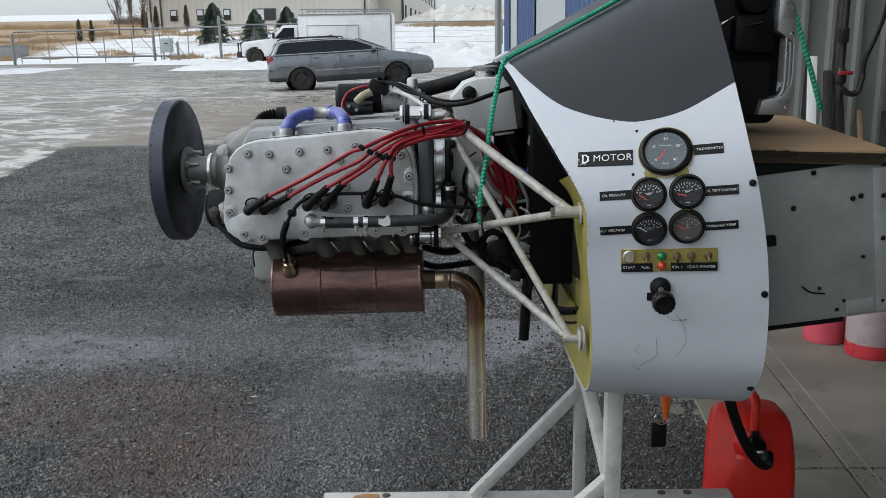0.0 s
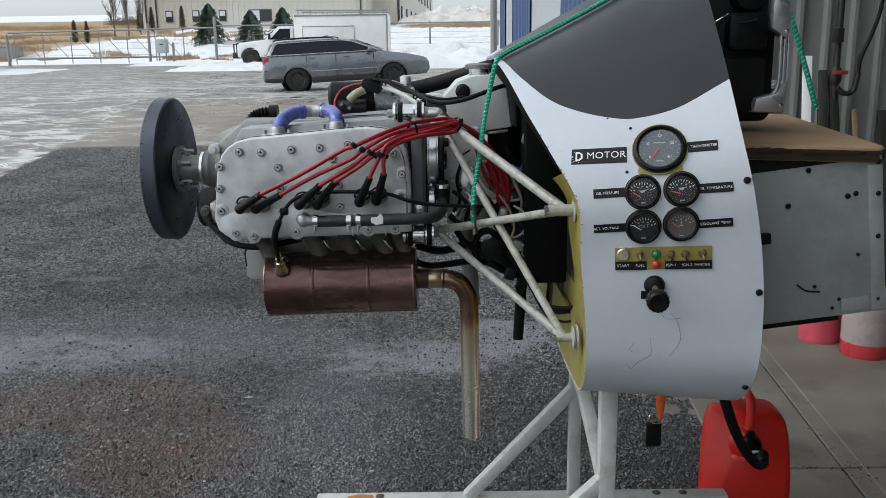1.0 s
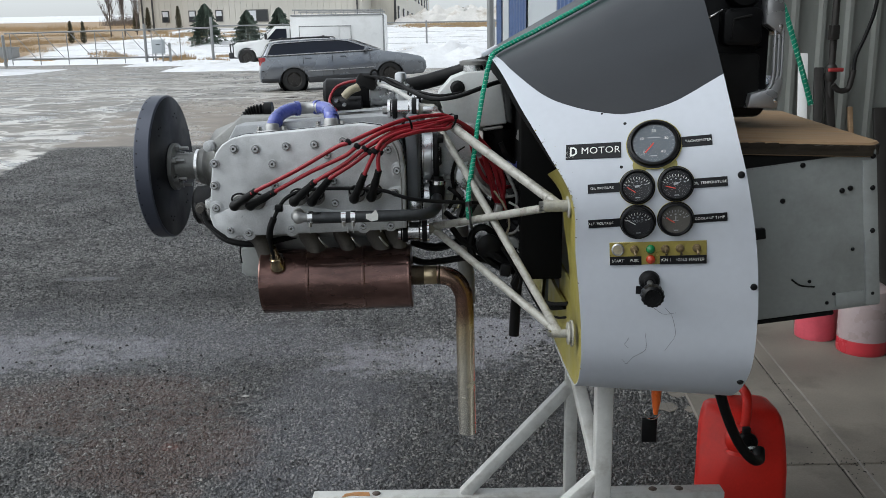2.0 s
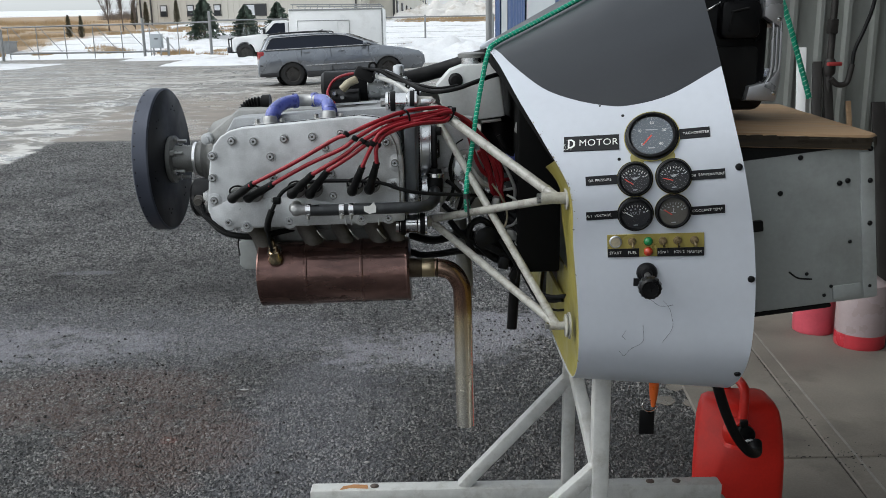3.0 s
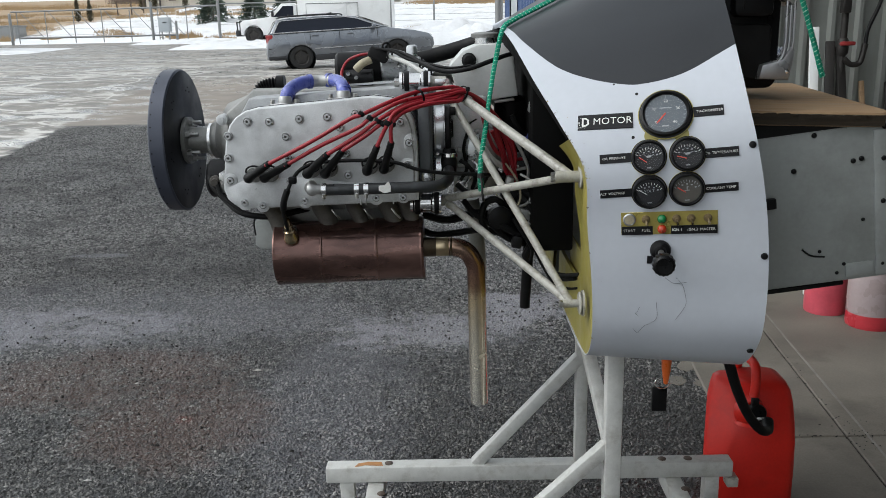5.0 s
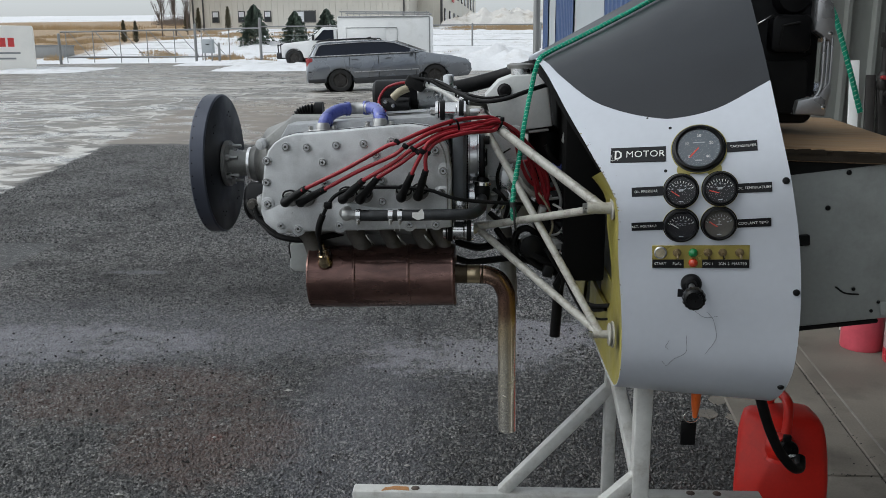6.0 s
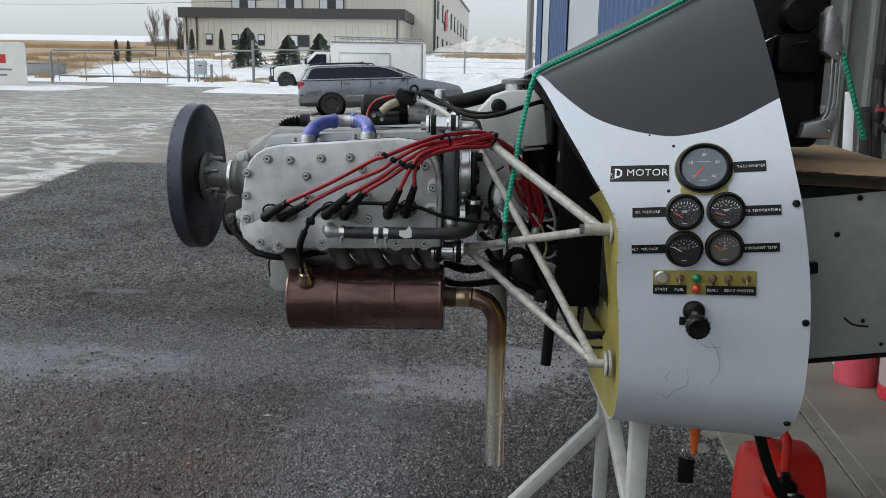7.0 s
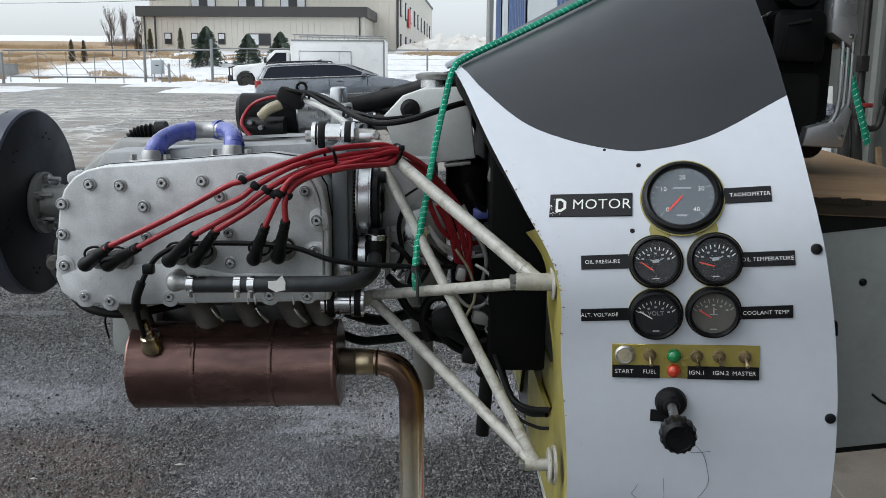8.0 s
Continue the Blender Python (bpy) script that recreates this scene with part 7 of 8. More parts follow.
    at = np.linspace(0, walked[-1], count)
    xyz = np.stack([np.interp(at, walked, [p[k] for p in line]) for k in range(3)], 1)
    ahead = np.gradient(xyz, axis=0)
    ahead /= np.linalg.norm(ahead, axis=1)[:, None]
    side = np.cross(ahead, (0.31, 0.92, 0.23))
    side /= np.linalg.norm(side, axis=1)[:, None]
    up = np.cross(ahead, side)
    for sense in (1, -1):
        for k in range(4):
            turn = sense * (2 * np.pi * at / pitch) + k * np.pi / 2
            wave = r * (0.78 + 0.07 * np.cos(4 * np.pi * at / pitch * 2 + (0 if sense > 0 else np.pi)))
            path = xyz + wave[:, None] * (np.cos(turn)[:, None] * side + np.sin(turn)[:, None] * up)
            strand = tube(B(), path.tolist(), r * 0.27, seg=5, bend=False)
            if (sense, k) == (1, 0):
                part("tracer_strand", strand, M["rope_fleck"], core, "pale fleck strand")
            else:
                part("strand", strand, M["rope_strand"], core)


braid("main_length", over + drop, 0.0035, 0.0058)
part("tail", tube(B(), [(0.087, 1.300, 0.751), (0.0875, 1.300, 0.738), (0.089, 1.302, 0.727)], lambda f: 0.0036 + 0.0016 * f, seg=10), M["rope"], rope, "frayed rope end")
part("whipping", cyl(B(), (0.087, 1.300, 0.752), (0.0875, 1.300, 0.745), 0.0046, seg=12), M["rope_black"], rope, "black cord whipping")
part("cord", tube(B(), [(0.087, 1.2955, 0.748), (0.089, 1.290, 0.738), (0.0895, 1.288, 0.724), (0.091, 1.293, 0.714), (0.092, 1.312, 0.712), (0.091, 1.325, 0.722)], 0.0016, seg=6), M["rope_black"], rope)
braid("far_length", [tuple(skin(1.0, 0.955)), (0.47, 1.62, 1.16), (0.56, 1.70, 1.105), (0.605, 1.70, 1.084), (0.635, 1.70, 1.064), (0.655, 1.70, 1.035), (0.671, 1.70, 1.000), (0.70, 1.70, 0.92), (0.724, 1.70, 0.850)], 0.0048, 0.0082)

# ---------- along the hangar wall ----------
pipe = thing("air_pipe", (1.443, 3.2, 0), "black iron wall pipe with a red valve and hose", "pipe")
part("riser", cyl(B(), (1.433, 3.21, 0.0), (1.433, 3.21, 2.4), 0.012, seg=14), M["rust_pipe"], pipe)
part("valve_body", lathe(B(), (1.433, 3.21, 0.83), (1.433, 3.21, 1), [(0.014, 0), (0.020, 0.01), (0.020, 0.05), (0.014, 0.06)], 16), M["rust_pipe"], pipe)
part("valve_handle", box(B(), (1.436, 3.18, 0.872), (0.050, 0.02, 0.014), 0.004), M["valve_red"], pipe, "red valve lever")
part("elbow", tube(B(), [(1.433, 3.19, 0.82), (1.458, 3.19, 0.80), (1.488, 3.19, 0.805), (1.498, 3.19, 0.84), (1.503, 3.19, 0.87)], 0.010, seg=12), M["rust_pipe"], pipe)
part("hose", tube(B(), [(1.503, 3.19, 0.87), (1.508, 3.19, 0.92), (1.543, 3.2, 1.0), (1.568, 3.2, 1.10), (1.578, 3.2, 1.3), (1.578, 3.2, 1.6)], 0.0065, seg=10), M["rubber"], pipe)
part("clamp", box(B(), (1.423, 3.19, 1.0), (0.03, 0.03, 0.05), 0.004), M["rust_pipe"], pipe)
for x, h, lean, key, lab in ((1.395, 0.88, 0.04, "rust_pipe", "dark steel offcut leaning on the wall"), (1.43, 0.86, -0.02, "rust_pipe", "dark steel offcut leaning on the wall"), (1.335, 0.93, 0.03, "truck_white", "white board leaning on the wall"), (1.517, 0.74, 0.0, "ply", "brown wooden batten leaning on the wall"), (1.625, 0.735, 0.0, "rust_pipe", "dark post leaning on the wall")):
    t = thing("leaning_offcut", (x, 3.15, 0), lab, "offcut")
    bm = B()
    m, n = aim((x - lean, 3.02, 0.0), (x, 3.225, h))
    box(bm, (0, 0, n / 2), (0.05 if x > 1.6 else 0.018 if x > 1.5 else 0.032, 0.012, n), 0.003)
    bmesh.ops.transform(bm, matrix=m, verts=bm.verts)
    part("bar", bm, M[key], t)

# ---------- the flat-six aircraft engine ----------
engine = thing("aircraft_engine", (-0.12, MID, 0.62), "flat-six aircraft engine with grey cast covers and red leads", "engine")
FACE = 1.304

cover_line = [(-0.275, 0.736), (-0.2705, 0.7205), (-0.258, 0.710), (-0.240, 0.7065), (-0.02, 0.7125), (0.0, 0.7145), (0.001, 0.795), (-0.004, 0.828), (-0.014, 0.845),
              (-0.034, 0.857), (-0.06, 0.8605), (-0.145, 0.8535), (-0.222, 0.8475), (-0.2375, 0.8435), (-0.2500, 0.8360), (-0.2600, 0.8245), (-0.2655, 0.810), (-0.2685, 0.790)]
head = part("head_cover", prism(B(), cover_line, FACE, FACE + 0.024, 0.0026, seg=3), M["cast"], engine, "sand-cast grey aluminium head cover")
part("gasket", prism(B(), [(-0.137 + (x + 0.137) * 1.004, 0.78 + (z - 0.78) * 1.006) for x, z in cover_line], FACE + 0.024, FACE + 0.0275), M["matt_black"], engine)
part("cylinder_block", prism(B(), [(-0.137 + (x + 0.137) * 0.985, 0.782 + (z - 0.782) * 0.97) for x, z in cover_line], FACE + 0.0275, 1.46, 0.003), M["cast"], engine, "grey cast cylinder block")
part("cylinder_block", prism(B(), cover_line, 2 * MID - FACE - 0.13, 2 * MID - FACE, 0.004), M["cast"], engine, "grey cast cylinder block")
part("crankcase", prism(B(), [(-0.30, 0.735), (-0.28, 0.69), (0.0, 0.69), (0.0, 0.865), (-0.255, 0.865), (-0.30, 0.83)], 1.44, 1.62, 0.01), M["cast_dark"], engine, "dull cast crankcase")
part("top_deck", prism(B(), [(-0.262, 0.832), (-0.2475, 0.8555), (-0.003, 0.8685), (-0.003, 0.84)], 1.378, 1.70, 0.004), M["deck"], engine, "machined top deck")
part("deck_lip", prism(B(), [(-0.12, 0.8660), (-0.02, 0.871), (-0.02, 0.874), (-0.12, 0.8690)], 1.445, 1.452), M["alu"], engine)
# raised bosses and ribs of the cover
for x, z, w, h in ((-0.246, 0.7135, 0.019, 0.017), (-0.221, 0.7115, 0.018, 0.020), (-0.161, 0.7160, 0.018, 0.020), (-0.060, 0.7175, 0.018, 0.018), (-0.022, 0.7185, 0.017, 0.016), (-0.013, 0.765, 0.022, 0.019), (-0.009, 0.796, 0.018, 0.024), (-0.264, 0.748, 0.019, 0.02)):
    part("boss", prism(B(), rounded(x - w / 2, z - h / 2, x + w / 2, z + h / 2, min(w, h) * 0.46), FACE - 0.0012, FACE + 0.004, 0.0009, seg=2), M["cast"], head)
part("lower_step", prism(B(), [(-0.268, 0.738), (-0.262, 0.7135), (-0.24, 0.709), (-0.004, 0.7165), (-0.003, 0.741), (-0.1, 0.7415), (-0.14, 0.750), (-0.24, 0.7495)], FACE - 0.0016, FACE + 0.003, 0.0012), M["cast"], head, "raised lower flange")
for x in (-0.135, -0.082, -0.0745, -0.036):
    part("fin", box(B(), (x, FACE - 0.0005, 0.7145), (0.0016, 0.004, 0.010), 0.0005, seg=1), M["cast"], head)

bolt = B()
lathe(bolt, (0, 0, 0), (0, 0, 1), [(0.0066, -0.0004), (0.0063, 0.0008), (0.0056, 0.0010), (0.0053, 0.0002), (0.0043, 0.0002), (0.0042, 0.0026), (0.0038, 0.0031), (0.0017, 0.0031), (0.0015, 0.0008), (0, 0.0008)], 14)
for f in bolt.faces:
    c = f.calc_center_median()
    rad = math.hypot(c.x, c.y)
    # recess ring and socket get darker metals, their shade put into the colour
    f.material_index = 1 if rad < 0.0016 else (3 if 0.0043 < rad < 0.0054 else (2 if rad < 0.0043 else 0))
bolt = finish("bolt", bolt, [M["cast"], M["stub_steel"], M["alu"], M["cast_dark"]])
stand_off = Euler((radians(90), 0, 0)).to_matrix().to_4x4()
for x, z in ((-0.234, 0.8300), (-0.204, 0.8290), (-0.162, 0.8320), (-0.123, 0.8340), (-0.084, 0.8375), (-0.262, 0.8100), (-0.182, 0.8080), (-0.264, 0.7795), (-0.264, 0.7480), (-0.099, 0.7830),
             (-0.098, 0.7520), (-0.180, 0.7780), (-0.180, 0.7455), (-0.246, 0.7165), (-0.221, 0.7120), (-0.161, 0.7170), (-0.022, 0.8250), (-0.011, 0.7960), (-0.014, 0.7650), (-0.022, 0.7190), (-0.060, 0.7190), (-0.106, 0.8190)):
    piece("bolt", bolt, Matrix.Translation((x, FACE - 0.0012, z)) @ stand_off, head)
part("ear", lathe(B(), (-0.304, 1.450, 0.8205), (-0.304, 1.42, 0.8205), [(0, 0), (0.0085, 0), (0.0085, 0.018), (0.0045, 0.019), (0.0045, 0.023), (0, 0.023)], 16), M["cast"], head)

# ignition leads: boot, red wire, all tied into one loom
LOOM = [(0.066, 1.34, 0.862), (0.099, 1.36, 0.838), (0.124, 1.39, 0.798), (0.138, 1.41, 0.754), (0.141, 1.42, 0.713)]
LEADS = [
    ((-0.229, 0.757), [(-0.196, 1.25, 0.779), (-0.14, 1.25, 0.806), (-0.086, 1.25, 0.834), (-0.07, 1.25, 0.842), (-0.035, 1.26, 0.856), (0.003, 1.29, 0.865), (0.038, 1.32, 0.869)]),
    ((-0.207, 0.757), [(-0.17, 1.25, 0.778), (-0.124, 1.25, 0.801), (-0.076, 1.25, 0.825), (-0.059, 1.25, 0.836), (-0.025, 1.26, 0.852), (0.008, 1.29, 0.860), (0.044, 1.32, 0.864)]),
    ((-0.148, 0.762), [(-0.117, 1.25, 0.79), (-0.076, 1.25, 0.815), (-0.05, 1.25, 0.832), (-0.015, 1.265, 0.849), (0.013, 1.29, 0.857), (0.046, 1.32, 0.860)]),
    ((-0.124, 0.762), [(-0.097, 1.25, 0.794), (-0.066, 1.25, 0.812), (-0.043, 1.252, 0.828), (-0.006, 1.27, 0.847), (0.024, 1.29, 0.854), (0.054, 1.33, 0.857)]),
    ((-0.067, 0.765), [(-0.051, 1.25, 0.799), (-0.043, 1.25, 0.815), (-0.036, 1.246, 0.829), (-0.024, 1.252, 0.843), (0.009, 1.28, 0.852), (0.05, 1.315, 0.855)]),
    ((-0.044, 0.767), [(-0.032, 1.25, 0.804), (-0.031, 1.25, 0.826), (-0.017, 1.255, 0.840), (0.020, 1.28, 0.850), (0.058, 1.32, 0.852)]),
]
for k, ((bx, bz), line) in enumerate(LEADS):
    base = Vector((bx, 1.272, bz))
    tip = Vector(line[0])
    line = line[:1] + [(x, y + 0.002 * math.sin(2.6 * j + k), z + 0.0016 * math.sin(1.9 * j + 2.3 * k)) for j, (x, y, z) in enumerate(line[1:])]
    lead = part("ignition_lead", tube(B(), [tuple(tip.lerp(base, 0.1))] + line + [(x + (0.004 + 0.003 * (j > 1)) * (((k + j // 2) % 3) - 1), y + 0.004 * (k // 3) - 0.002, z - 0.0025 * k + 0.004) for j, (x, y, z) in enumerate(LOOM)], 0.0028, seg=10, n=5), M["red_wire"], engine, "red silicone ignition lead")
    along_boot = (tip - base).normalized()
    back = Vector((bx - 0.002, 1.288, bz - 0.001))
    shape = ((0.0, 0.0062), (0.16, 0.0074), (0.30, 0.0070), (0.40, 0.0055), (0.56, 0.0052), (0.62, 0.0057), (0.70, 0.0049), (0.86, 0.0044), (1.0, 0.0038))
    bm = tube(B(), [tuple(back), tuple(base - along_boot * 0.003), tuple(base + along_boot * 0.012), tuple(tip - along_boot * 0.012), tuple(tip)], lambda f: float(np.interp(f, [q[0] for q in shape], [q[1] for q in shape])), seg=14, n=6)
    boot = part("boot", bm, M["rubber"], lead, "black rubber spark plug boot")
    ring = Vector((bx + 0.001, 1.291, bz + 0.005))
    part("pull_loop", tube(B(), [ring + Vector((0.0105 * math.cos(a), 0, 0.0075 * math.sin(a))) for a in np.linspace(0, 2 * math.pi, 13)], 0.0013, seg=6, n=2), M["rubber"], lead, "black rubber pull loop")
    part("boot_grip", lathe(B(), tip - along_boot * 0.010, tip, [(0.0043, 0), (0.0049, 0.001), (0.0049, 0.003), (0.0041, 0.004), (0.0047, 0.006), (0.0047, 0.009), (0.0034, 0.0105)], 12), M["rubber"], lead)
    part("plug_seat", lathe(B(), (bx, FACE, bz), (bx, 1.28, bz), [(0.0125, -0.001), (0.0125, 0.002), (0.0105, 0.003), (0.0095, 0.0105), (0, 0.011)], 20), M["cast_dark"], lead)
for (x, y, z) in ((-0.070, 1.2495, 0.842), (-0.059, 1.2495, 0.8362), (-0.049, 1.2495, 0.8325), (-0.0425, 1.2510, 0.8282), (-0.0365, 1.2460, 0.8295), (-0.0295, 1.2505, 0.8275)):
    part("lead_clip", box(B(), (x, y, z), (0.0090, 0.0085, 0.0070), 0.0022, rot=rz(0, 0, 30)), M["plastic"], engine)
for c, d, r in (((0.006, 1.287, 0.859), (1, 0.7, 0.15), 0.0105), ((0.064, 1.339, 0.8585), (0.6, 0.5, -0.4), 0.0112)):
    part("cable_tie", lathe(B(), Vector(c) - Vector(d).normalized() * 0.002, Vector(c) + Vector(d).normalized(), [(r, 0), (r + 0.0009, 0), (r + 0.0009, 0.0028), (r, 0.0028)], 20, closed=True), M["plastic"], engine)
part("cable_tie_head", box(B(), (0.072, 1.328, 0.866), (0.006, 0.006, 0.006), 0.001), M["plastic"], engine)

# sensor harness: black wire across the cover
part("sensor_wire", tube(B(), [(0.123, 1.33, 0.744), (0.09, 1.31, 0.748), (0.013, 1.285, 0.758), (-0.031, 1.288, 0.771), (-0.081, 1.293, 0.774), (-0.134, 1.290, 0.773), (-0.16, 1.282, 0.765), (-0.174, 1.28, 0.748), (-0.1845, 1.28, 0.725), (-0.190, 1.29, 0.705), (-0.188, 1.30, 0.675)], 0.0026, seg=8), M["rubber"], engine)
part("connector", box(B(), (-0.172, 1.279, 0.7505), (0.011, 0.010, 0.010), 0.002), M["plastic"], engine)
part("connector", tube(B(), [(-0.180, 1.279, 0.737), (-0.186, 1.28, 0.722), (-0.189, 1.285, 0.708)], 0.0046, seg=10), M["rubber"], engine)
part("oxygen_sensor", lathe(B(), (-0.1885, 1.302, 0.690), (-0.186, 1.318, 0.655), [(0.0045, 0), (0.0048, 0.010), (0.0065, 0.011), (0.0065, 0.018), (0.0085, 0.019), (0.0085, 0.026), (0.011, 0.030), (0.011, 0.036), (0, 0.037)], 14), M["pipe_steel"], engine, "steel oxygen sensor")

# coolant hose along the foot of the cover
HZ = 0.7385
part("coolant_hose", tube(B(), [(-0.129, 1.268, HZ - 0.0005), (-0.07, 1.268, HZ), (-0.01, 1.268, HZ + 0.001), (0.022, 1.272, HZ + 0.001), (0.036, 1.285, HZ + 0.002), (0.043, 1.315, HZ + 0.005), (0.043, 1.34, HZ + 0.012)], 0.0079, seg=16, n=5), M["dusty_rubber"], engine, "dusty black rubber coolant hose")
part("hose_fitting", lathe(B(), (-0.152, 1.277, HZ - 0.001), (0, 1.262, HZ), [(0, 0), (0.0075, 0.001), (0.0092, 0.005), (0.0080, 0.010), (0.0065, 0.013), (0.0065, 0.028)], 18), M["dull_alu"], engine)
part("fitting_elbow", tube(B(), [(-0.146, 1.276, HZ), (-0.150, 1.285, HZ), (-0.150, 1.305, HZ)], 0.0078, seg=14), M["dull_alu"], engine)
for x in (-0.128, -0.083, -0.070):
    cl = part("hose_clamp", lathe(B(), (x - 0.003, 1.268, HZ), (x + 0.004, 1.268, HZ), [(0.0082, 0), (0.0088, 0), (0.0088, 0.0065), (0.0082, 0.0065)], 22, closed=True), M["chrome"], engine, "bright steel hose clamp")
    part("clamp_screw", cyl(B(), (x, 1.262, HZ - 0.0115), (x, 1.262, HZ - 0.0055), 0.0026, seg=8), M["steel"], cl)
part("paper_label", prism(B(), [(-0.052, 0.7375), (-0.045, 0.7335), (-0.036, 0.7355), (-0.0355, 0.7430), (-0.0385, 0.7500), (-0.044, 0.7445), (-0.052, 0.7440)], 1.2585, 1.2595), M["label_white"], engine, "torn white paper label on the hose")

# intake bridge with blue hoses
part("cover_shoulder", prism(B(), [(-0.255, 0.835), (-0.235, 0.8415), (-0.06, 0.8545), (-0.015, 0.8475), (-0.015, 0.82), (-0.255, 0.82)], FACE + 0.026, 1.379, 0.003), M["deck"], engine)
for x, z in ((-0.190, 0.8445), (-0.106, 0.8505)):
    fl = part("intake_flange", prism(B(), [(x + 0.020 * math.cos(a) * (1 + 0.18 * abs(math.cos(a))), 1.357 + 0.012 * math.sin(a)) for a in np.linspace(0, 2 * math.pi, 24, endpoint=False)], z, z + 0.005, 0.0012, axis="z"), M["dull_alu"], engine)
    for d in (-0.0175, 0.0175):
        part("stud_nut", cyl(B(), (x + d, 1.354, z + 0.004), (x + d, 1.354, z + 0.011), 0.0036, seg=6), M["steel"], fl)
    part("spigot", lathe(B(), (x, 1.357, z + 0.004), (x + 0.002, 1.363, 1), [(0.0125, 0), (0.0105, 0.002), (0.0100, 0.008), (0.0085, 0.011), (0.0, 0.012)], 18), M["dull_alu"], fl)
part("blue_hose", tube(B(), [(-0.190, 1.359, 0.853), (-0.187, 1.372, 0.8645), (-0.179, 1.386, 0.8725), (-0.170, 1.396, 0.876), (-0.160, 1.405, 0.877)], lambda f: 0.0100 - 0.0006 * f, seg=18, n=5), M["blue_hose"], engine, "glossy blue silicone elbow hose")
part("blue_hose", tube(B(), [(-0.106, 1.359, 0.858), (-0.108, 1.375, 0.8690), (-0.114, 1.392, 0.8755), (-0.122, 1.402, 0.8775), (-0.132, 1.410, 0.878)], lambda f: 0.0100 - 0.0006 * f, seg=18, n=5), M["blue_hose"], engine, "glossy blue silicone elbow hose")
part("crossover_pipe", tube(B(), [(-0.168, 1.40, 0.8765), (-0.148, 1.41, 0.8775), (-0.126, 1.406, 0.878)], 0.0088, seg=16), M["dull_alu"], engine)
for c, d in (((-0.1875, 1.369, 0.8615), (0.2, 0.6, 0.7)), ((-0.1065, 1.370, 0.8665), (-0.2, 0.6, 0.7)), ((-0.1605, 1.4045, 0.877), (0.8, 0.5, 0.0)), ((-0.1315, 1.4095, 0.878), (0.8, -0.5, 0))):
    d = Vector(d).normalized()
    part("hose_clamp", lathe(B(), Vector(c) - d * 0.003, Vector(c) + d, [(0.0098, 0), (0.0108, 0), (0.0108, 0.005), (0.0098, 0.005)], 24, closed=True), M["blue_hose"], engine)
corr = [(-0.256, 1.48, 0.854), (-0.250, 1.48, 0.865), (-0.236, 1.48, 0.8705), (-0.216, 1.48, 0.872)]
part("breather_hose", tube(B(), corr, lambda f: 0.0085 + 0.0016 * math.sin(f * 75), seg=12, n=16), M["rubber"], engine, "black corrugated breather hose")
part("breather_end", cyl(B(), (-0.224, 1.48, 0.8720), (-0.212, 1.48, 0.8725), 0.0115, seg=14), M["plastic"], engine)

# starter motor on top
SY, SZ = 1.52, 0.892
st = part("starter_motor", lathe(B(), (-0.135, SY, SZ), (0, SY, SZ + 0.002), [(0, 0), (0.020, 0.0), (0.0245, 0.005), (0.0245, 0.072), (0.0235, 0.074)], 28), M["black_metal"], engine, "black starter motor")
part("drive_end", lathe(B(), (-0.062, SY, SZ + 0.001), (0, SY, SZ + 0.002), [(0.0238, 0), (0.0245, 0.002), (0.0238, 0.004), (0.0238, 0.030), (0.020, 0.040), (0.0, 0.040)], 28), M["alu"], st)
part("gear_housing", box(B(), (-0.012, SY - 0.012, 0.900), (0.016, 0.05, 0.05), 0.004), M["alu"], st)
part("gear_housing", box(B(), (-0.008, SY - 0.01, 0.888), (0.018, 0.06, 0.036), 0.003), M["cast"], st)
part("solenoid", lathe(B(), (-0.118, SY - 0.036, 0.876), (0, SY - 0.036, 0.878), [(0, 0), (0.012, 0), (0.0135, 0.003), (0.0135, 0.045), (0, 0.046)], 20), M["black_metal"], st)
for x, z in ((-0.110, 0.884), (-0.098, 0.878)):
    part("terminal", cyl(B(), (x, SY - 0.046, z), (x, SY - 0.058, z), 0.003, seg=6), M["steel"], st)
part("red_cable", tube(B(), [(-0.110, 1.465, 0.868), (-0.121, 1.47, 0.883), (-0.114, 1.49, 0.902), (-0.095, 1.49, 0.911), (-0.070, 1.49, 0.914)], 0.0022, seg=8), M["red_wire"], st, "red battery cable")
part("cable_boot", tube(B(), [(-0.098, 1.468, 0.890), (-0.088, 1.466, 0.899), (-0.074, 1.468, 0.905)], 0.0062, seg=10), M["cloudy"], st, "cloudy terminal cover")
part("connector_block", box(B(), (-0.062, 1.468, 0.912), (0.032, 0.024, 0.018), 0.005, rot=rz(0, 0, 25)), M["matt_black"], st, "taped black connector block")
part("cable_loop", tube(B(), [(-0.050 + 0.0055 * math.cos(a), 1.468, 0.924 + 0.0055 * math.sin(a)) for a in np.linspace(-1.2, 4.2, 10)], 0.0017, seg=7, n=2), M["rubber"], st)
part("loom_wire", tube(B(), [(-0.070, 1.468, 0.917), (-0.045, 1.46, 0.918), (-0.018, 1.45, 0.911), (0.020, 1.41, 0.893), (0.045, 1.395, 0.8875), (0.075, 1.39, 0.891), (0.104, 1.395, 0.900), (0.135, 1.42, 0.909), (0.165, 1.46, 0.912)], 0.0034, seg=9), M["rubber"], engine, "black wire loom")
part("loom_wire", tube(B(), [(-0.070, 1.460, 0.922), (-0.040, 1.452, 0.917), (-0.015, 1.44, 0.905), (0.02, 1.42, 0.897), (0.05, 1.405, 0.892), (0.08, 1.41, 0.895)], 0.0022, seg=8), M["rubber"], engine)
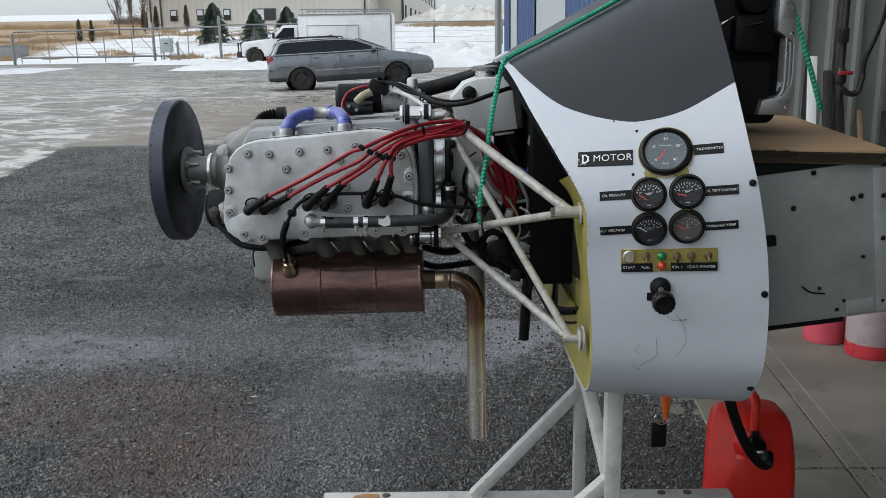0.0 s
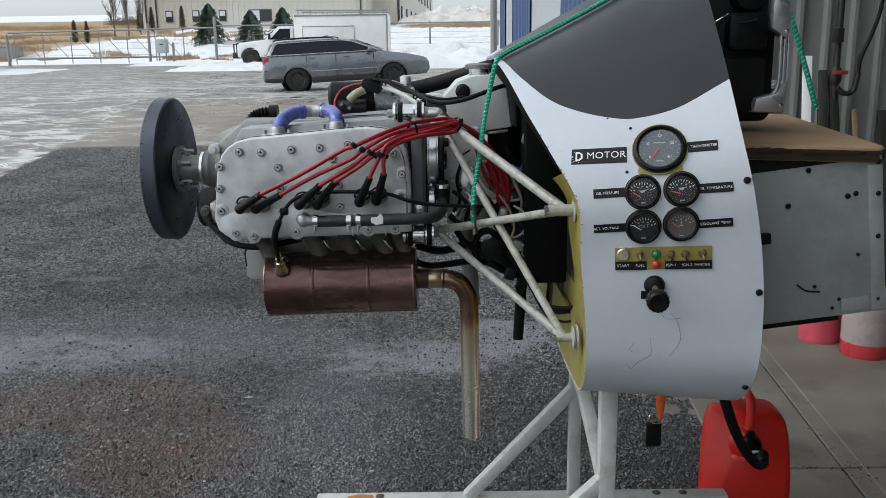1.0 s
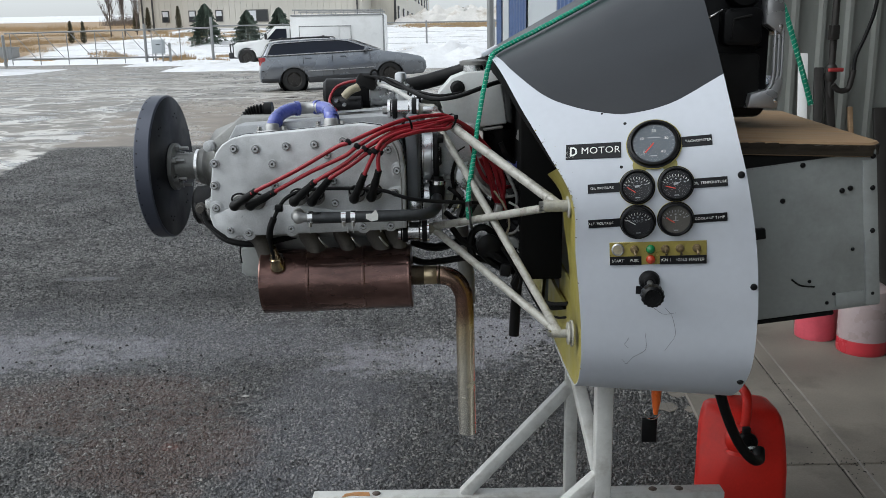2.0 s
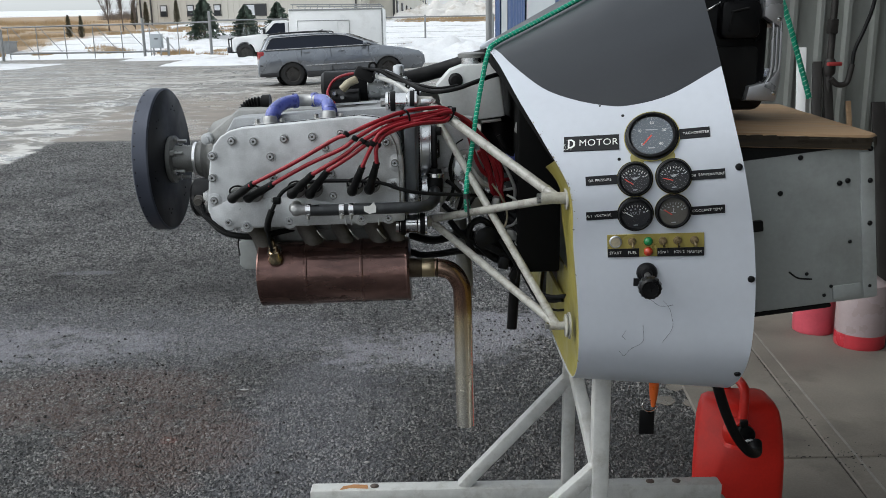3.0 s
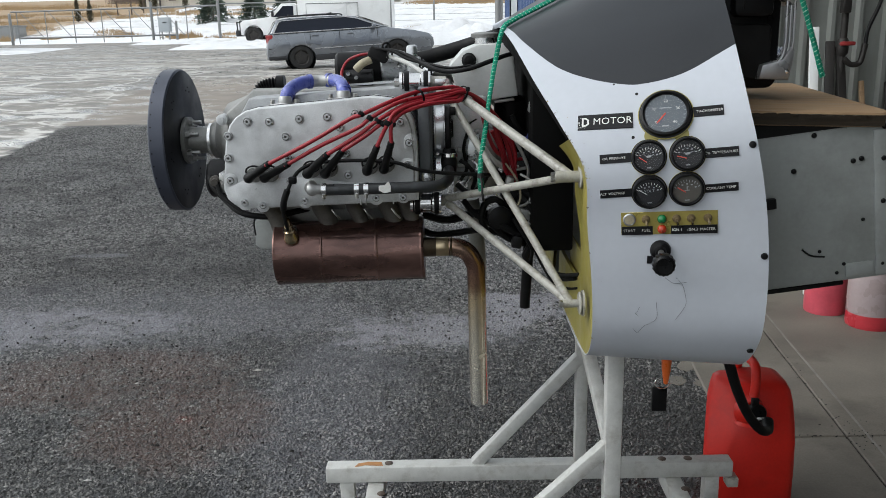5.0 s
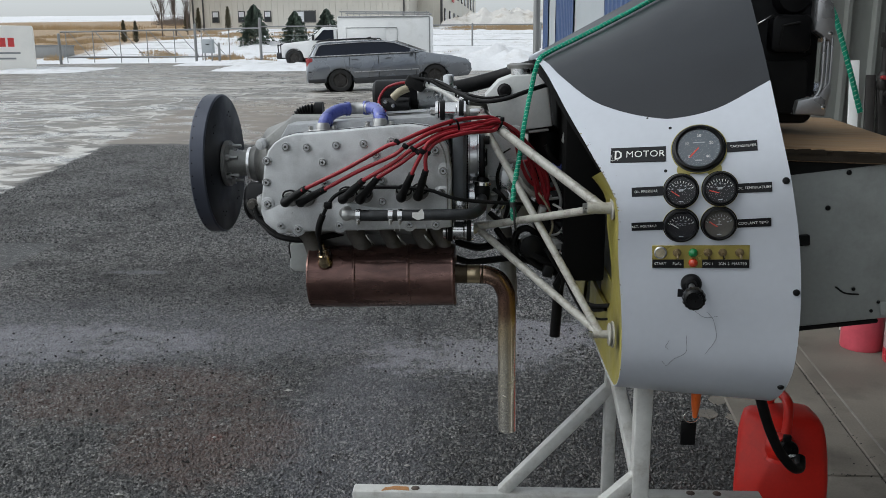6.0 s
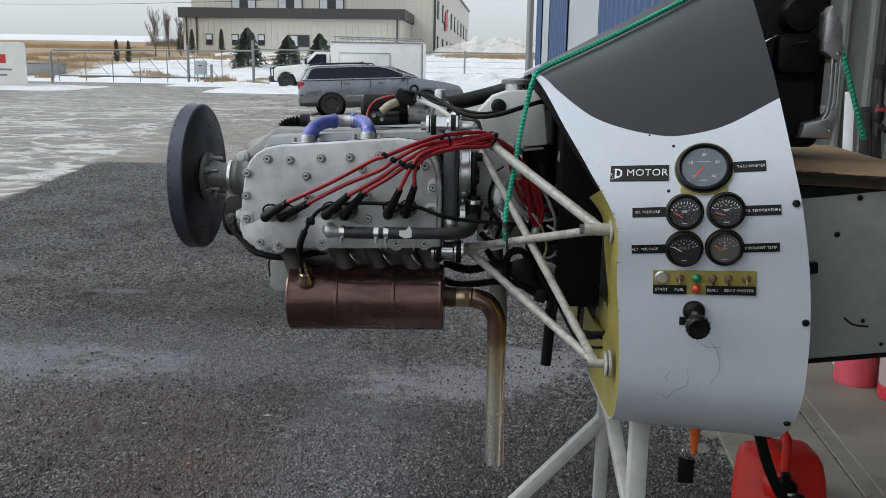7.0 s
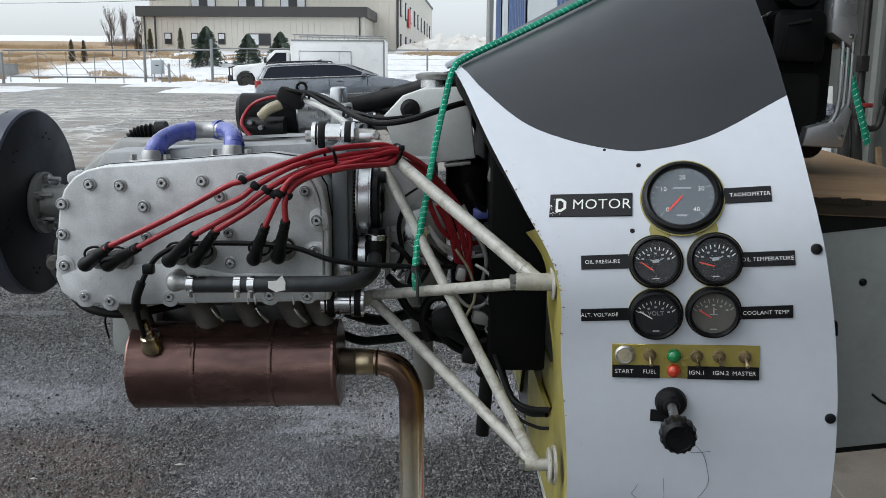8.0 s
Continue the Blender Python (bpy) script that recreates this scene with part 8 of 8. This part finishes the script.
part("white_cable", tube(B(), [(-0.066, 1.466, 0.911), (-0.045, 1.458, 0.909), (-0.015, 1.435, 0.899), (0.018, 1.402, 0.880), (0.034, 1.388, 0.873)], 0.0034, seg=9), M["stand_paint"], engine, "grey-white sleeved cable")
part("cable_lug", box(B(), (0.036, 1.374, 0.874), (0.022, 0.010, 0.009), 0.002), M["alu"], engine)
part("lug_bolt", cyl(B(), (0.043, 1.366, 0.876), (0.043, 1.378, 0.876), 0.0036, seg=6), M["steel"], engine)
for t in ((-0.045, 1.457, 0.913), (0.005, 1.43, 0.898)):
    part("cable_tie", lathe(B(), t, (t[0] + 0.8, t[1] - 0.4, t[2] - 0.3), [(0.006, 0), (0.0072, 0), (0.0072, 0.003), (0.006, 0.003)], 14, closed=True), M["plastic"], engine)
part("air_hose", tube(B(), [(-0.028, 1.60, 0.896), (0.02, 1.60, 0.905), (0.07, 1.595, 0.918), (0.125, 1.58, 0.934), (0.17, 1.57, 0.940)], 0.0125, seg=14), M["rubber"], engine, "thick black hose")

# timing cover and belt pulley at the rear of the block
part("timing_plate", prism(B(), [(0.002, 0.719), (0.020, 0.719), (0.022, 0.855), (0.016, 0.868), (0.002, 0.868)], 1.332, 1.70, 0.003), M["slate"], engine, "slate-grey timing plate")
part("plate_face", box(B(), (0.0095, 1.329, 0.793), (0.016, 0.006, 0.138), 0.002), M["slate"], engine, "slate-grey machined plate edge")
part("plate_foot", box(B(), (0.012, 1.335, 0.737), (0.018, 0.02, 0.03), 0.004), M["alu"], engine)
part("cover_crease", tube(B(), [(-0.036, FACE - 0.0003, 0.8535), (-0.018, FACE - 0.0003, 0.838), (-0.0085, FACE - 0.0003, 0.816), (-0.0055, FACE - 0.0003, 0.78), (-0.0055, FACE - 0.0003, 0.735)], 0.0013, seg=6), M["cast_dark"], engine)
PY, PZ = 1.382, 0.808
belt = part("toothed_belt", box(B(), (0.0205, 1.352, 0.795), (0.004, 0.014, 0.125), 0.001), M["matt_black"], engine, "black toothed timing belt")
for k in range(30):
    part("tooth", box(B(), (0.0208, 1.3435, 0.7365 + 0.0040 * k), (0.0050, 0.004, 0.0020)), M["black_metal"], belt)
part("pulley", lathe(B(), (0.0225, PY, PZ), (0.07, PY, PZ), [(0, 0), (0.040, 0), (0.041, 0.0008), (0.041, 0.002), (0.0375, 0.003), (0.0375, 0.0135), (0.0395, 0.0145), (0.0395, 0.016), (0.03, 0.0165), (0, 0.0165)], 48), M["alu"], engine, "turned metal pulley")
guard = part("pulley_plate", lathe(B(), (0.0390, PY, PZ - 0.002), (0.07, PY, PZ - 0.002), [(0, 0), (0.034, 0), (0.0355, 0.001), (0.0355, 0.006), (0.033, 0.0085), (0.015, 0.0085), (0.012, 0.012), (0, 0.012)], 36), M["black_metal"], engine, "black pulley end plate")
for a in (150, 190, 230):
    a = radians(a)
    part("plate_hole", cyl(B(), (0.0474, PY + 0.024 * math.cos(a), PZ + 0.024 * math.sin(a)), (0.0480, PY + 0.024 * math.cos(a), PZ + 0.024 * math.sin(a)), 0.004, seg=12), M["alu"], guard)
part("pulley_stub", cyl(B(), (0.046, PY - 0.030, PZ + 0.026), (0.054, PY - 0.030, PZ + 0.026), 0.006, seg=10), M["matt_black"], engine)
part("idler_wheel", lathe(B(), (0.024, 1.365, 0.748), (0.06, 1.365, 0.748), [(0, 0), (0.020, 0), (0.021, 0.001), (0.021, 0.012), (0.017, 0.013), (0, 0.013)], 30), M["alu"], engine)
part("block_rear", box(B(), (0.066, 1.465, 0.785), (0.075, 0.10, 0.13), 0.008), M["cast"], engine, "grey cast rear housing")

# thermostat housing, carburettor and plumbing behind the pulley
part("thermostat_housing", lathe(B(), (0.042, 1.350, 0.742), (0.046, 1.355, 0.80), [(0.0105, 0), (0.0120, 0.004), (0.0116, 0.022), (0.0104, 0.027), (0.0096, 0.034), (0.008, 0.038), (0, 0.039)], 22), M["rubber"], engine)
part("housing_ring", lathe(B(), (0.0435, 1.352, 0.757), (0.046, 1.355, 0.80), [(0.0105, 0.010), (0.0122, 0.011), (0.0122, 0.016), (0.0105, 0.017)], 22, closed=True), M["chrome"], engine)
carb = part("carburettor", prism(B(), rounded(0.078, 0.735, 0.118, 0.800, 0.008), 1.41, 1.47, 0.005), M["cast_dark"], engine, "grey cast carburettor")
part("float_bowl", lathe(B(), (0.098, 1.43, 0.738), (0.098, 1.43, 0.66), [(0.022, 0), (0.022, 0.024), (0.016, 0.034), (0, 0.036)], 20), M["cast_dark"], carb)
part("choke_lever", tube(B(), [(0.080, 1.405, 0.775), (0.090, 1.40, 0.762), (0.102, 1.403, 0.772)], 0.0022, seg=6), M["alu"], carb)
part("link_rod", tube(B(), [(0.070, 1.40, 0.806), (0.078, 1.40, 0.812), (0.086, 1.40, 0.817)], 0.0013, seg=6), M["matt_black"], carb)
part("bracket", tube(B(), [(0.066, 1.395, 0.718), (0.078, 1.39, 0.735), (0.086, 1.39, 0.748), (0.079, 1.395, 0.755)], 0.003, seg=8), M["alu"], carb)
part("intake_box", box(B(), (0.070, 1.50, 0.80), (0.075, 0.07, 0.085), 0.012), M["cast"], engine, "grey cast intake box")
part("far_stub", tube(B(), [(0.080, 1.56, 0.665), (0.086, 1.56, 0.62), (0.090, 1.56, 0.575), (0.091, 1.56, 0.528)], 0.0135, seg=16), M["cast_dark"], engine, "dull pipe on the far side")
for pts, r in (
    ([(-0.005, 1.42, 0.645), (0.02, 1.42, 0.636), (0.047, 1.42, 0.6375), (0.10, 1.42, 0.642), (0.154, 1.45, 0.616), (0.185, 1.46, 0.606)], 0.0052),
    ([(0.000, 1.44, 0.665), (0.04, 1.44, 0.655), (0.09, 1.44, 0.665), (0.14, 1.45, 0.645), (0.19, 1.45, 0.62)], 0.0065),
    ([(0.100, 1.41, 0.64), (0.092, 1.41, 0.665), (0.100, 1.41, 0.688), (0.120, 1.41, 0.690), (0.135, 1.42, 0.66)], 0.0055),
    ([(0.120, 1.42, 0.690), (0.135, 1.42, 0.668), (0.158, 1.43, 0.650), (0.176, 1.44, 0.69)], 0.0042),
    ([(0.178, 1.37, 0.625), (0.190, 1.34, 0.598), (0.205, 1.32, 0.590), (0.223, 1.30, 0.596)], 0.0036),
    ([(0.172, 1.36, 0.640), (0.188, 1.33, 0.604), (0.205, 1.31, 0.598), (0.226, 1.29, 0.604)], 0.0032),
    ([(0.170, 1.40, 0.618), (0.192, 1.34, 0.582), (0.212, 1.31, 0.578), (0.226, 1.29, 0.584)], 0.0018),
    ([(0.055, 1.38, 0.722), (0.070, 1.37, 0.712), (0.085, 1.37, 0.715), (0.100, 1.38, 0.735)], 0.0042),
    ([(0.072, 1.38, 0.80), (0.066, 1.385, 0.775), (0.070, 1.385, 0.745), (0.060, 1.38, 0.728)], 0.0026),
    ([(0.098, 1.40, 0.752), (0.112, 1.40, 0.740), (0.128, 1.41, 0.728), (0.150, 1.43, 0.730), (0.175, 1.44, 0.742)], 0.0036),
):
    part("hose", tube(B(), pts, r, seg=9), M["rubber"], engine, "black rubber hose")
for pts in ([(0.10, 1.40, 0.77), (0.112, 1.40, 0.752), (0.125, 1.41, 0.742), (0.150, 1.42, 0.737), (0.170, 1.43, 0.739)], [(0.115, 1.41, 0.70), (0.124, 1.41, 0.69), (0.130, 1.42, 0.672)]):
    part("grey_line", tube(B(), pts, 0.0024, seg=8), M["stand_paint"], engine, "pale grey fuel line")
part("red_branch", tube(B(), [(0.091, 1.37, 0.834), (0.104, 1.385, 0.79), (0.118, 1.40, 0.765), (0.140, 1.42, 0.752), (0.160, 1.44, 0.750)], 0.003, seg=8), M["red_wire"], engine)
part("red_branch", tube(B(), [(0.108, 1.39, 0.80), (0.122, 1.40, 0.77), (0.130, 1.41, 0.735), (0.140, 1.42, 0.715), (0.146, 1.42, 0.742)], 0.003, seg=8), M["red_wire"], engine)
part("vent_pipe", cyl(B(), (0.176, 1.50, 0.64), (0.167, 1.50, 0.487), 0.0088, seg=14), M["rubber"], engine, "black vent pipe hanging down")
part("blue_connector", box(B(), (0.160, 1.43, 0.785), (0.024, 0.016, 0.012), 0.002), M["blue_hose"], engine, "blue plastic connector")

for pts, r in (
    ([(0.150, 1.40, 0.70), (0.165, 1.39, 0.685), (0.180, 1.39, 0.66), (0.172, 1.40, 0.63), (0.160, 1.41, 0.60)], 0.0070),
    ([(0.105, 1.41, 0.66), (0.125, 1.40, 0.652), (0.150, 1.40, 0.640), (0.170, 1.40, 0.645)], 0.0062),
    ([(0.065, 1.42, 0.69), (0.080, 1.41, 0.672), (0.105, 1.41, 0.655), (0.130, 1.41, 0.632), (0.160, 1.42, 0.618)], 0.0048),
    ([(0.140, 1.42, 0.82), (0.150, 1.42, 0.80), (0.170, 1.43, 0.785), (0.185, 1.44, 0.80)], 0.0040),
    ([(0.120, 1.42, 0.81), (0.112, 1.42, 0.79), (0.118, 1.42, 0.765), (0.135, 1.43, 0.77)], 0.0035),
    ([(0.060, 1.37, 0.76), (0.072, 1.365, 0.752), (0.082, 1.37, 0.735), (0.078, 1.38, 0.715)], 0.0030),
):
    part("hose", tube(B(), pts, r, seg=9), M["rubber"], engine, "black rubber hose")
part("regulator", lathe(B(), (0.118, 1.42, 0.665), (0.125, 1.36, 0.665), [(0, 0), (0.015, 0), (0.018, 0.004), (0.018, 0.02), (0.010, 0.024), (0, 0.024)], 18), M["black_metal"], engine, "round black regulator")
part("pump_body", prism(B(), rounded(0.150, 0.655, 0.182, 0.705, 0.008), 1.40, 1.45, 0.004), M["black_metal"], engine, "black pump body")
slots = B()
for x0, x1, z0, z1 in ((0.050, 0.056, 0.708, 0.776), (0.072, 0.079, 0.708, 0.770), (0.056, 0.072, 0.768, 0.776), (0.056, 0.072, 0.745, 0.751), (0.056, 0.072, 0.726, 0.731), (0.056, 0.072, 0.708, 0.713)):
    box(slots, ((x0 + x1) / 2, 1.398, (z0 + z1) / 2), (x1 - x0, 0.005, z1 - z0), 0.001, seg=1)
part("slotted_bracket", slots, M["dull_alu"], engine, "pale cast bracket with openings")
part("grey_bracket", prism(B(), [(0.072, 0.738), (0.092, 0.742), (0.098, 0.770), (0.090, 0.795), (0.074, 0.79), (0.070, 0.765)], 1.395, 1.400, 0.001), M["alu"], engine, "bright cast bracket")
part("spanner_hook", tube(B(), [(0.074, 1.385, 0.728), (0.082, 1.38, 0.742), (0.092, 1.38, 0.742), (0.096, 1.38, 0.730), (0.090, 1.38, 0.722)], 0.0028, seg=8), M["alu"], engine)
part("grey_sleeve", tube(B(), [(0.098, 1.40, 0.775), (0.110, 1.40, 0.758), (0.128, 1.41, 0.745), (0.150, 1.42, 0.741)], 0.0022, seg=9), M["stand_paint"], engine, "pale grey sleeve")

for pts, r, key in (
    ([(0.135, 1.39, 0.80), (0.150, 1.385, 0.772), (0.162, 1.385, 0.742), (0.158, 1.39, 0.712)], 0.0026, "cast_dark"),
    ([(0.125, 1.39, 0.705), (0.142, 1.385, 0.688), (0.160, 1.385, 0.690), (0.172, 1.39, 0.708)], 0.0022, "cast_dark"),
    ([(0.140, 1.39, 0.665), (0.156, 1.385, 0.640), (0.168, 1.385, 0.618), (0.166, 1.39, 0.598)], 0.0030, "rubber"),
    ([(0.150, 1.385, 0.735), (0.165, 1.38, 0.725), (0.176, 1.385, 0.700), (0.170, 1.39, 0.672)], 0.0018, "stand_paint"),
    ([(0.128, 1.385, 0.752), (0.144, 1.38, 0.728), (0.150, 1.38, 0.700), (0.140, 1.385, 0.675)], 0.0016, "cloudy"),
):
    part("harness_wire", tube(B(), pts, r, seg=8), M[key], engine)
for x, z, w, h, key in ((0.166, 0.765, 0.018, 0.026, "plastic"), (0.158, 0.672, 0.020, 0.016, "cast_dark"), (0.146, 0.628, 0.016, 0.020, "black_metal"), (0.172, 0.835, 0.016, 0.022, "cast_dark"), (0.135, 0.722, 0.012, 0.016, "dull_alu")):
    part("harness_plug", box(B(), (x, 1.400, z), (w, 0.02, h), 0.003, rot=rz(0, 0, 12)), M[key], engine)
part("coil_spring", tube(B(), [(0.170 + 0.0075 * math.cos(a), 1.385 + 0.0075 * math.sin(a), 0.702 - 0.0026 * a) for a in np.linspace(0, 20, 44)], 0.0012, seg=5, n=2), M["cast_dark"], engine)

# coolant expansion tank
tank_line = [(0.063, 0.836), (0.1505, 0.8475), (0.146, 0.886), (0.142, 0.922), (0.136, 0.9265), (0.090, 0.9245), (0.068, 0.9165), (0.047, 0.894)]
tank = part("expansion_tank", prism(B(), tank_line, 1.43, 1.56, 0.004), M["plug_grey"], engine, "grey welded expansion tank")
part("filler_neck", cyl(B(), (0.103, 1.475, 0.925), (0.103, 1.475, 0.935), 0.016, seg=22), M["alu"], tank)
part("filler_cap", lathe(B(), (0.103, 1.475, 0.934), (0.103, 1.475, 1), [(0.0205, 0), (0.022, 0.002), (0.022, 0.006), (0.017, 0.008), (0, 0.009)], 22), M["cast_dark"], tank)
part("tank_bolt", lathe(B(), (0.0765, 1.431, 0.902), (0.0765, 1.40, 0.902), [(0.011, 0), (0.011, 0.004), (0.007, 0.009), (0, 0.010)], 16), M["rubber"], tank, "black rubber tank mount")
part("tank_foot", box(B(), (0.130, 1.44, 0.8405), (0.03, 0.02, 0.004), 0.001, rot=rz(0, 0, -7)), M["cast_dark"], tank)

# control box on the firewall, deepened and blackened for the bay's shade
ecu = part("control_box", box(B(), (0.196, 1.64, 0.757), (0.062, 0.56, 0.272), 0.004), M["near_black"], engine, "black control box on the firewall")
part("canister", lathe(B(), (0.150, 1.46, 0.62), (0.150, 1.46, 1), [(0, 0), (0.022, 0.0), (0.026, 0.006), (0.026, 0.10), (0.02, 0.112), (0, 0.114)], 22), M["rubber"], engine, "black round canister")
part("canister", lathe(B(), (0.145, 1.50, 0.755), (0.145, 1.50, 1), [(0, 0), (0.024, 0.0), (0.028, 0.006), (0.028, 0.08), (0.012, 0.09), (0, 0.092)], 22), M["black_metal"], engine)
part("coiled_wire", tube(B(), [(0.166 + 0.010 * math.cos(a), 1.40 + 0.002 * a, 0.66 + 0.024 * math.sin(a)) for a in np.linspace(0, 12, 30)], 0.0016, seg=6, n=2), M["rubber"], engine)

# propeller hub, shaft and balancing disc
HY, HZ2, DX = 1.53, 0.779, -0.391
nose = part("nose", lathe(B(), (-0.345, HY, HZ2), (0, HY, HZ2), [(0.0, 0.0), (0.028, 0.0), (0.030, 0.004), (0.030, 0.010), (0.034, 0.012), (0.06, 0.03), (0.075, 0.07)], 32), M["cast_dark"], engine)
part("seal_ring", lathe(B(), (-0.350, HY, HZ2), (0, HY, HZ2), [(0.021, 0), (0.0275, 0.0), (0.0275, 0.0045), (0.021, 0.005)], 28), M["chrome"], engine)
hub = part("propeller_hub", lathe(B(), (DX + 0.0008, HY, HZ2), (0, HY, HZ2), [(0.0, 0), (0.0375, 0.0), (0.0385, 0.001), (0.0385, 0.007), (0.0225, 0.008), (0.0215, 0.010), (0.0215, 0.043), (0, 0.044)], 36), M["cast_dark"], engine, "dull steel propeller flange")
for k in range(6):
    a = radians(60 * k + 35)
    y, z = HY + 0.030 * math.cos(a), HZ2 + 0.030 * math.sin(a)
    nut = part("flange_nut", cyl(B(), (DX + 0.0075, y, z), (DX + 0.0145, y, z), 0.0058, seg=6), M["steel"], hub)
    part("stud", cyl(B(), (DX + 0.0145, y, z), (DX + 0.028, y, z), 0.003, seg=8), M["steel"], nut)
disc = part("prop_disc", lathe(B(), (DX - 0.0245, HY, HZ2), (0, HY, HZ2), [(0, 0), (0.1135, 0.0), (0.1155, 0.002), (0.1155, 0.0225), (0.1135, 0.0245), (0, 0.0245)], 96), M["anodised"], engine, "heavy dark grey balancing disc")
# face turned from the light, its shade put into a darker colour
part("disc_face", lathe(B(), (DX - 0.0005, HY, HZ2), (0, HY, HZ2), [(0.1125, 0), (0.1125, 0.0008), (0.1120, 0.0011), (0, 0.0011)], 96), M["disc_face"], disc, "disc face, coloured darker for its shade")
dimple = finish("rim_hole", cyl(B(), (0, 0, -0.001), (0, 0, 0.0003), 0.0012, seg=10), M["matt_black"])
for k in range(36):
    a = radians(10 * k + 3)
    piece("rim_hole", dimple, aim((DX - 0.0195, HY + 0.1155 * math.cos(a), HZ2 + 0.1155 * math.sin(a)), (DX - 0.0195, HY + 0.2 * math.cos(a), HZ2 + 0.2 * math.sin(a)))[0], disc)
for k in range(6):
    for q, rr in ((-6, 0.084), (0, 0.089), (5, 0.082)):
        a = radians(60 * k + 72 + q)
        piece("face_hole", dimple, aim((DX + 0.0012, HY + rr * math.cos(a), HZ2 + rr * math.sin(a)), (DX + 1, HY + rr * math.cos(a), HZ2 + rr * math.sin(a)))[0], disc)

# alternator low at the front, with its cable
alt = part("alternator", lathe(B(), (-0.335, 1.45, 0.728), (-0.28, 1.45, 0.728), [(0, 0), (0.024, 0.0), (0.030, 0.005), (0.030, 0.035), (0.026, 0.045), (0, 0.045)], 26), M["black_metal"], engine, "black alternator")
part("terminal", lathe(B(), (-0.305, 1.372, 0.737), (-0.30, 1.345, 0.737), [(0.008, 0), (0.008, 0.008), (0.005, 0.009), (0.005, 0.018), (0, 0.018)], 12), M["stub_steel"], alt)
part("terminal_bracket", box(B(), (-0.291, 1.375, 0.735), (0.010, 0.03, 0.03), 0.002), M["steel"], alt)
part("alternator_cable", tube(B(), [(-0.318, 1.39, 0.740), (-0.310, 1.38, 0.725), (-0.292, 1.37, 0.708), (-0.270, 1.35, 0.695), (-0.246, 1.345, 0.688), (-0.215, 1.35, 0.686), (-0.17, 1.38, 0.69)], 0.0046, seg=10), M["rubber"], engine, "black cable")
part("alternator_cable", tube(B(), [(-0.300, 1.36, 0.735), (-0.294, 1.355, 0.718), (-0.282, 1.35, 0.708), (-0.262, 1.345, 0.694)], 0.003, seg=8), M["rubber"], engine)
part("thin_wire", tube(B(), [(-0.243, 1.345, 0.686), (-0.247, 1.35, 0.675), (-0.248, 1.36, 0.655)], 0.0012, seg=6), M["rubber"], engine)

# sump and exhaust stubs
part("sump", box(B(), (-0.13, 1.53, 0.668), (0.22, 0.24, 0.06), 0.012), M["cast_dark"], engine, "oil-stained sump")
part("sump_ear", prism(B(), [(-0.256, 0.668), (-0.257, 0.632), (-0.250, 0.626), (-0.205, 0.624), (-0.205, 0.675)], 1.39, 1.50, 0.003), M["case_grey"], engine)
part("shadow_rail", box(B(), (-0.115, 1.40, 0.700), (0.22, 0.06, 0.022), 0.004), M["cast_dark"], engine)
for x in (-0.222, -0.148, -0.100, -0.050, -0.024):
    wide = x in (-0.222, -0.148, -0.050)
    part("exhaust_stub", tube(B(), [(x, 1.345, 0.712), (x + 0.002, 1.35, 0.698), (x + 0.010, 1.352, 0.682), (x + 0.016, 1.352, 0.662)], 0.0135 if wide else 0.011, seg=14), M["stub_steel"], engine, "sooty exhaust stub")
for x in (-0.122, -0.075, -0.035):
    part("stub_spring", tube(B(), [(x - 0.006, 1.335, 0.697), (x, 1.333, 0.689), (x + 0.006, 1.335, 0.682)], 0.0016, seg=6), M["steel"], engine)

# silencer and tail pipe
MY, MZ, MR = 1.355, 0.6305, 0.0468
muf = part("silencer", lathe(B(), (-0.2145, MY, MZ - 0.0035), (0.006, MY, MZ + 0.0015), [(0, 0.003), (MR * 0.93, 0.002), (MR, 0.0), (MR * 1.015, 0.002), (MR, 0.005), (MR, 0.068), (MR * 1.02, 0.0695), (MR * 1.02, 0.0715), (MR, 0.073), (MR, 0.148), (MR * 1.02, 0.1495), (MR * 1.02, 0.1515), (MR, 0.153), (MR, 0.2135), (MR * 1.02, 0.216), (MR, 0.219), (MR * 0.9, 0.219), (0, 0.216)], 56), M["heat_steel"], engine, "heat-browned steel silencer", smooth=14)
part("sensor_boss", cyl(B(), (-0.186, 1.322, 0.662), (-0.1875, 1.316, 0.672), 0.0105, seg=18), M["chrome"], muf)
part("tail_pipe", tube(B(), [(0.002, 1.352, 0.6340), (0.024, 1.352, 0.6338), (0.048, 1.352, 0.6330), (0.0670, 1.352, 0.6255), (0.0780, 1.352, 0.6085), (0.0812, 1.352, 0.588), (0.0822, 1.352, 0.50), (0.0838, 1.352, 0.382)], 0.0138, seg=28, n=8), M["tinted_pipe"], muf, "straw-tinted steel tail pipe")
part("weld_sleeve", lathe(B(), (0.003, 1.352, 0.6338), (0.06, 1.352, 0.6338), [(0.0130, 0), (0.0147, 0.001), (0.0147, 0.018), (0.0141, 0.019)], 26), M["weld_steel"], muf, "burnt pipe sleeve")
part("straw_ring", lathe(B(), (0.021, 1.352, 0.6338), (0.06, 1.352, 0.6336), [(0.0136, 0), (0.0142, 0.001), (0.0142, 0.019), (0.0136, 0.020)], 26), M["pipe_steel"], muf)
part("weld_bead", lathe(B(), (0.0425, 1.352, 0.6332), (0.09, 1.352, 0.631), [(0.0138, 0), (0.0151, 0.0015), (0.0138, 0.003)], 26), M["weld_steel"], muf)
part("pipe_bore", lathe(B(), (0.0838, 1.352, 0.3822), (0.0838, 1.352, 0.3), [(0.0122, 0.0004), (0, 0.0004)], 24), M["matt_black"], muf)
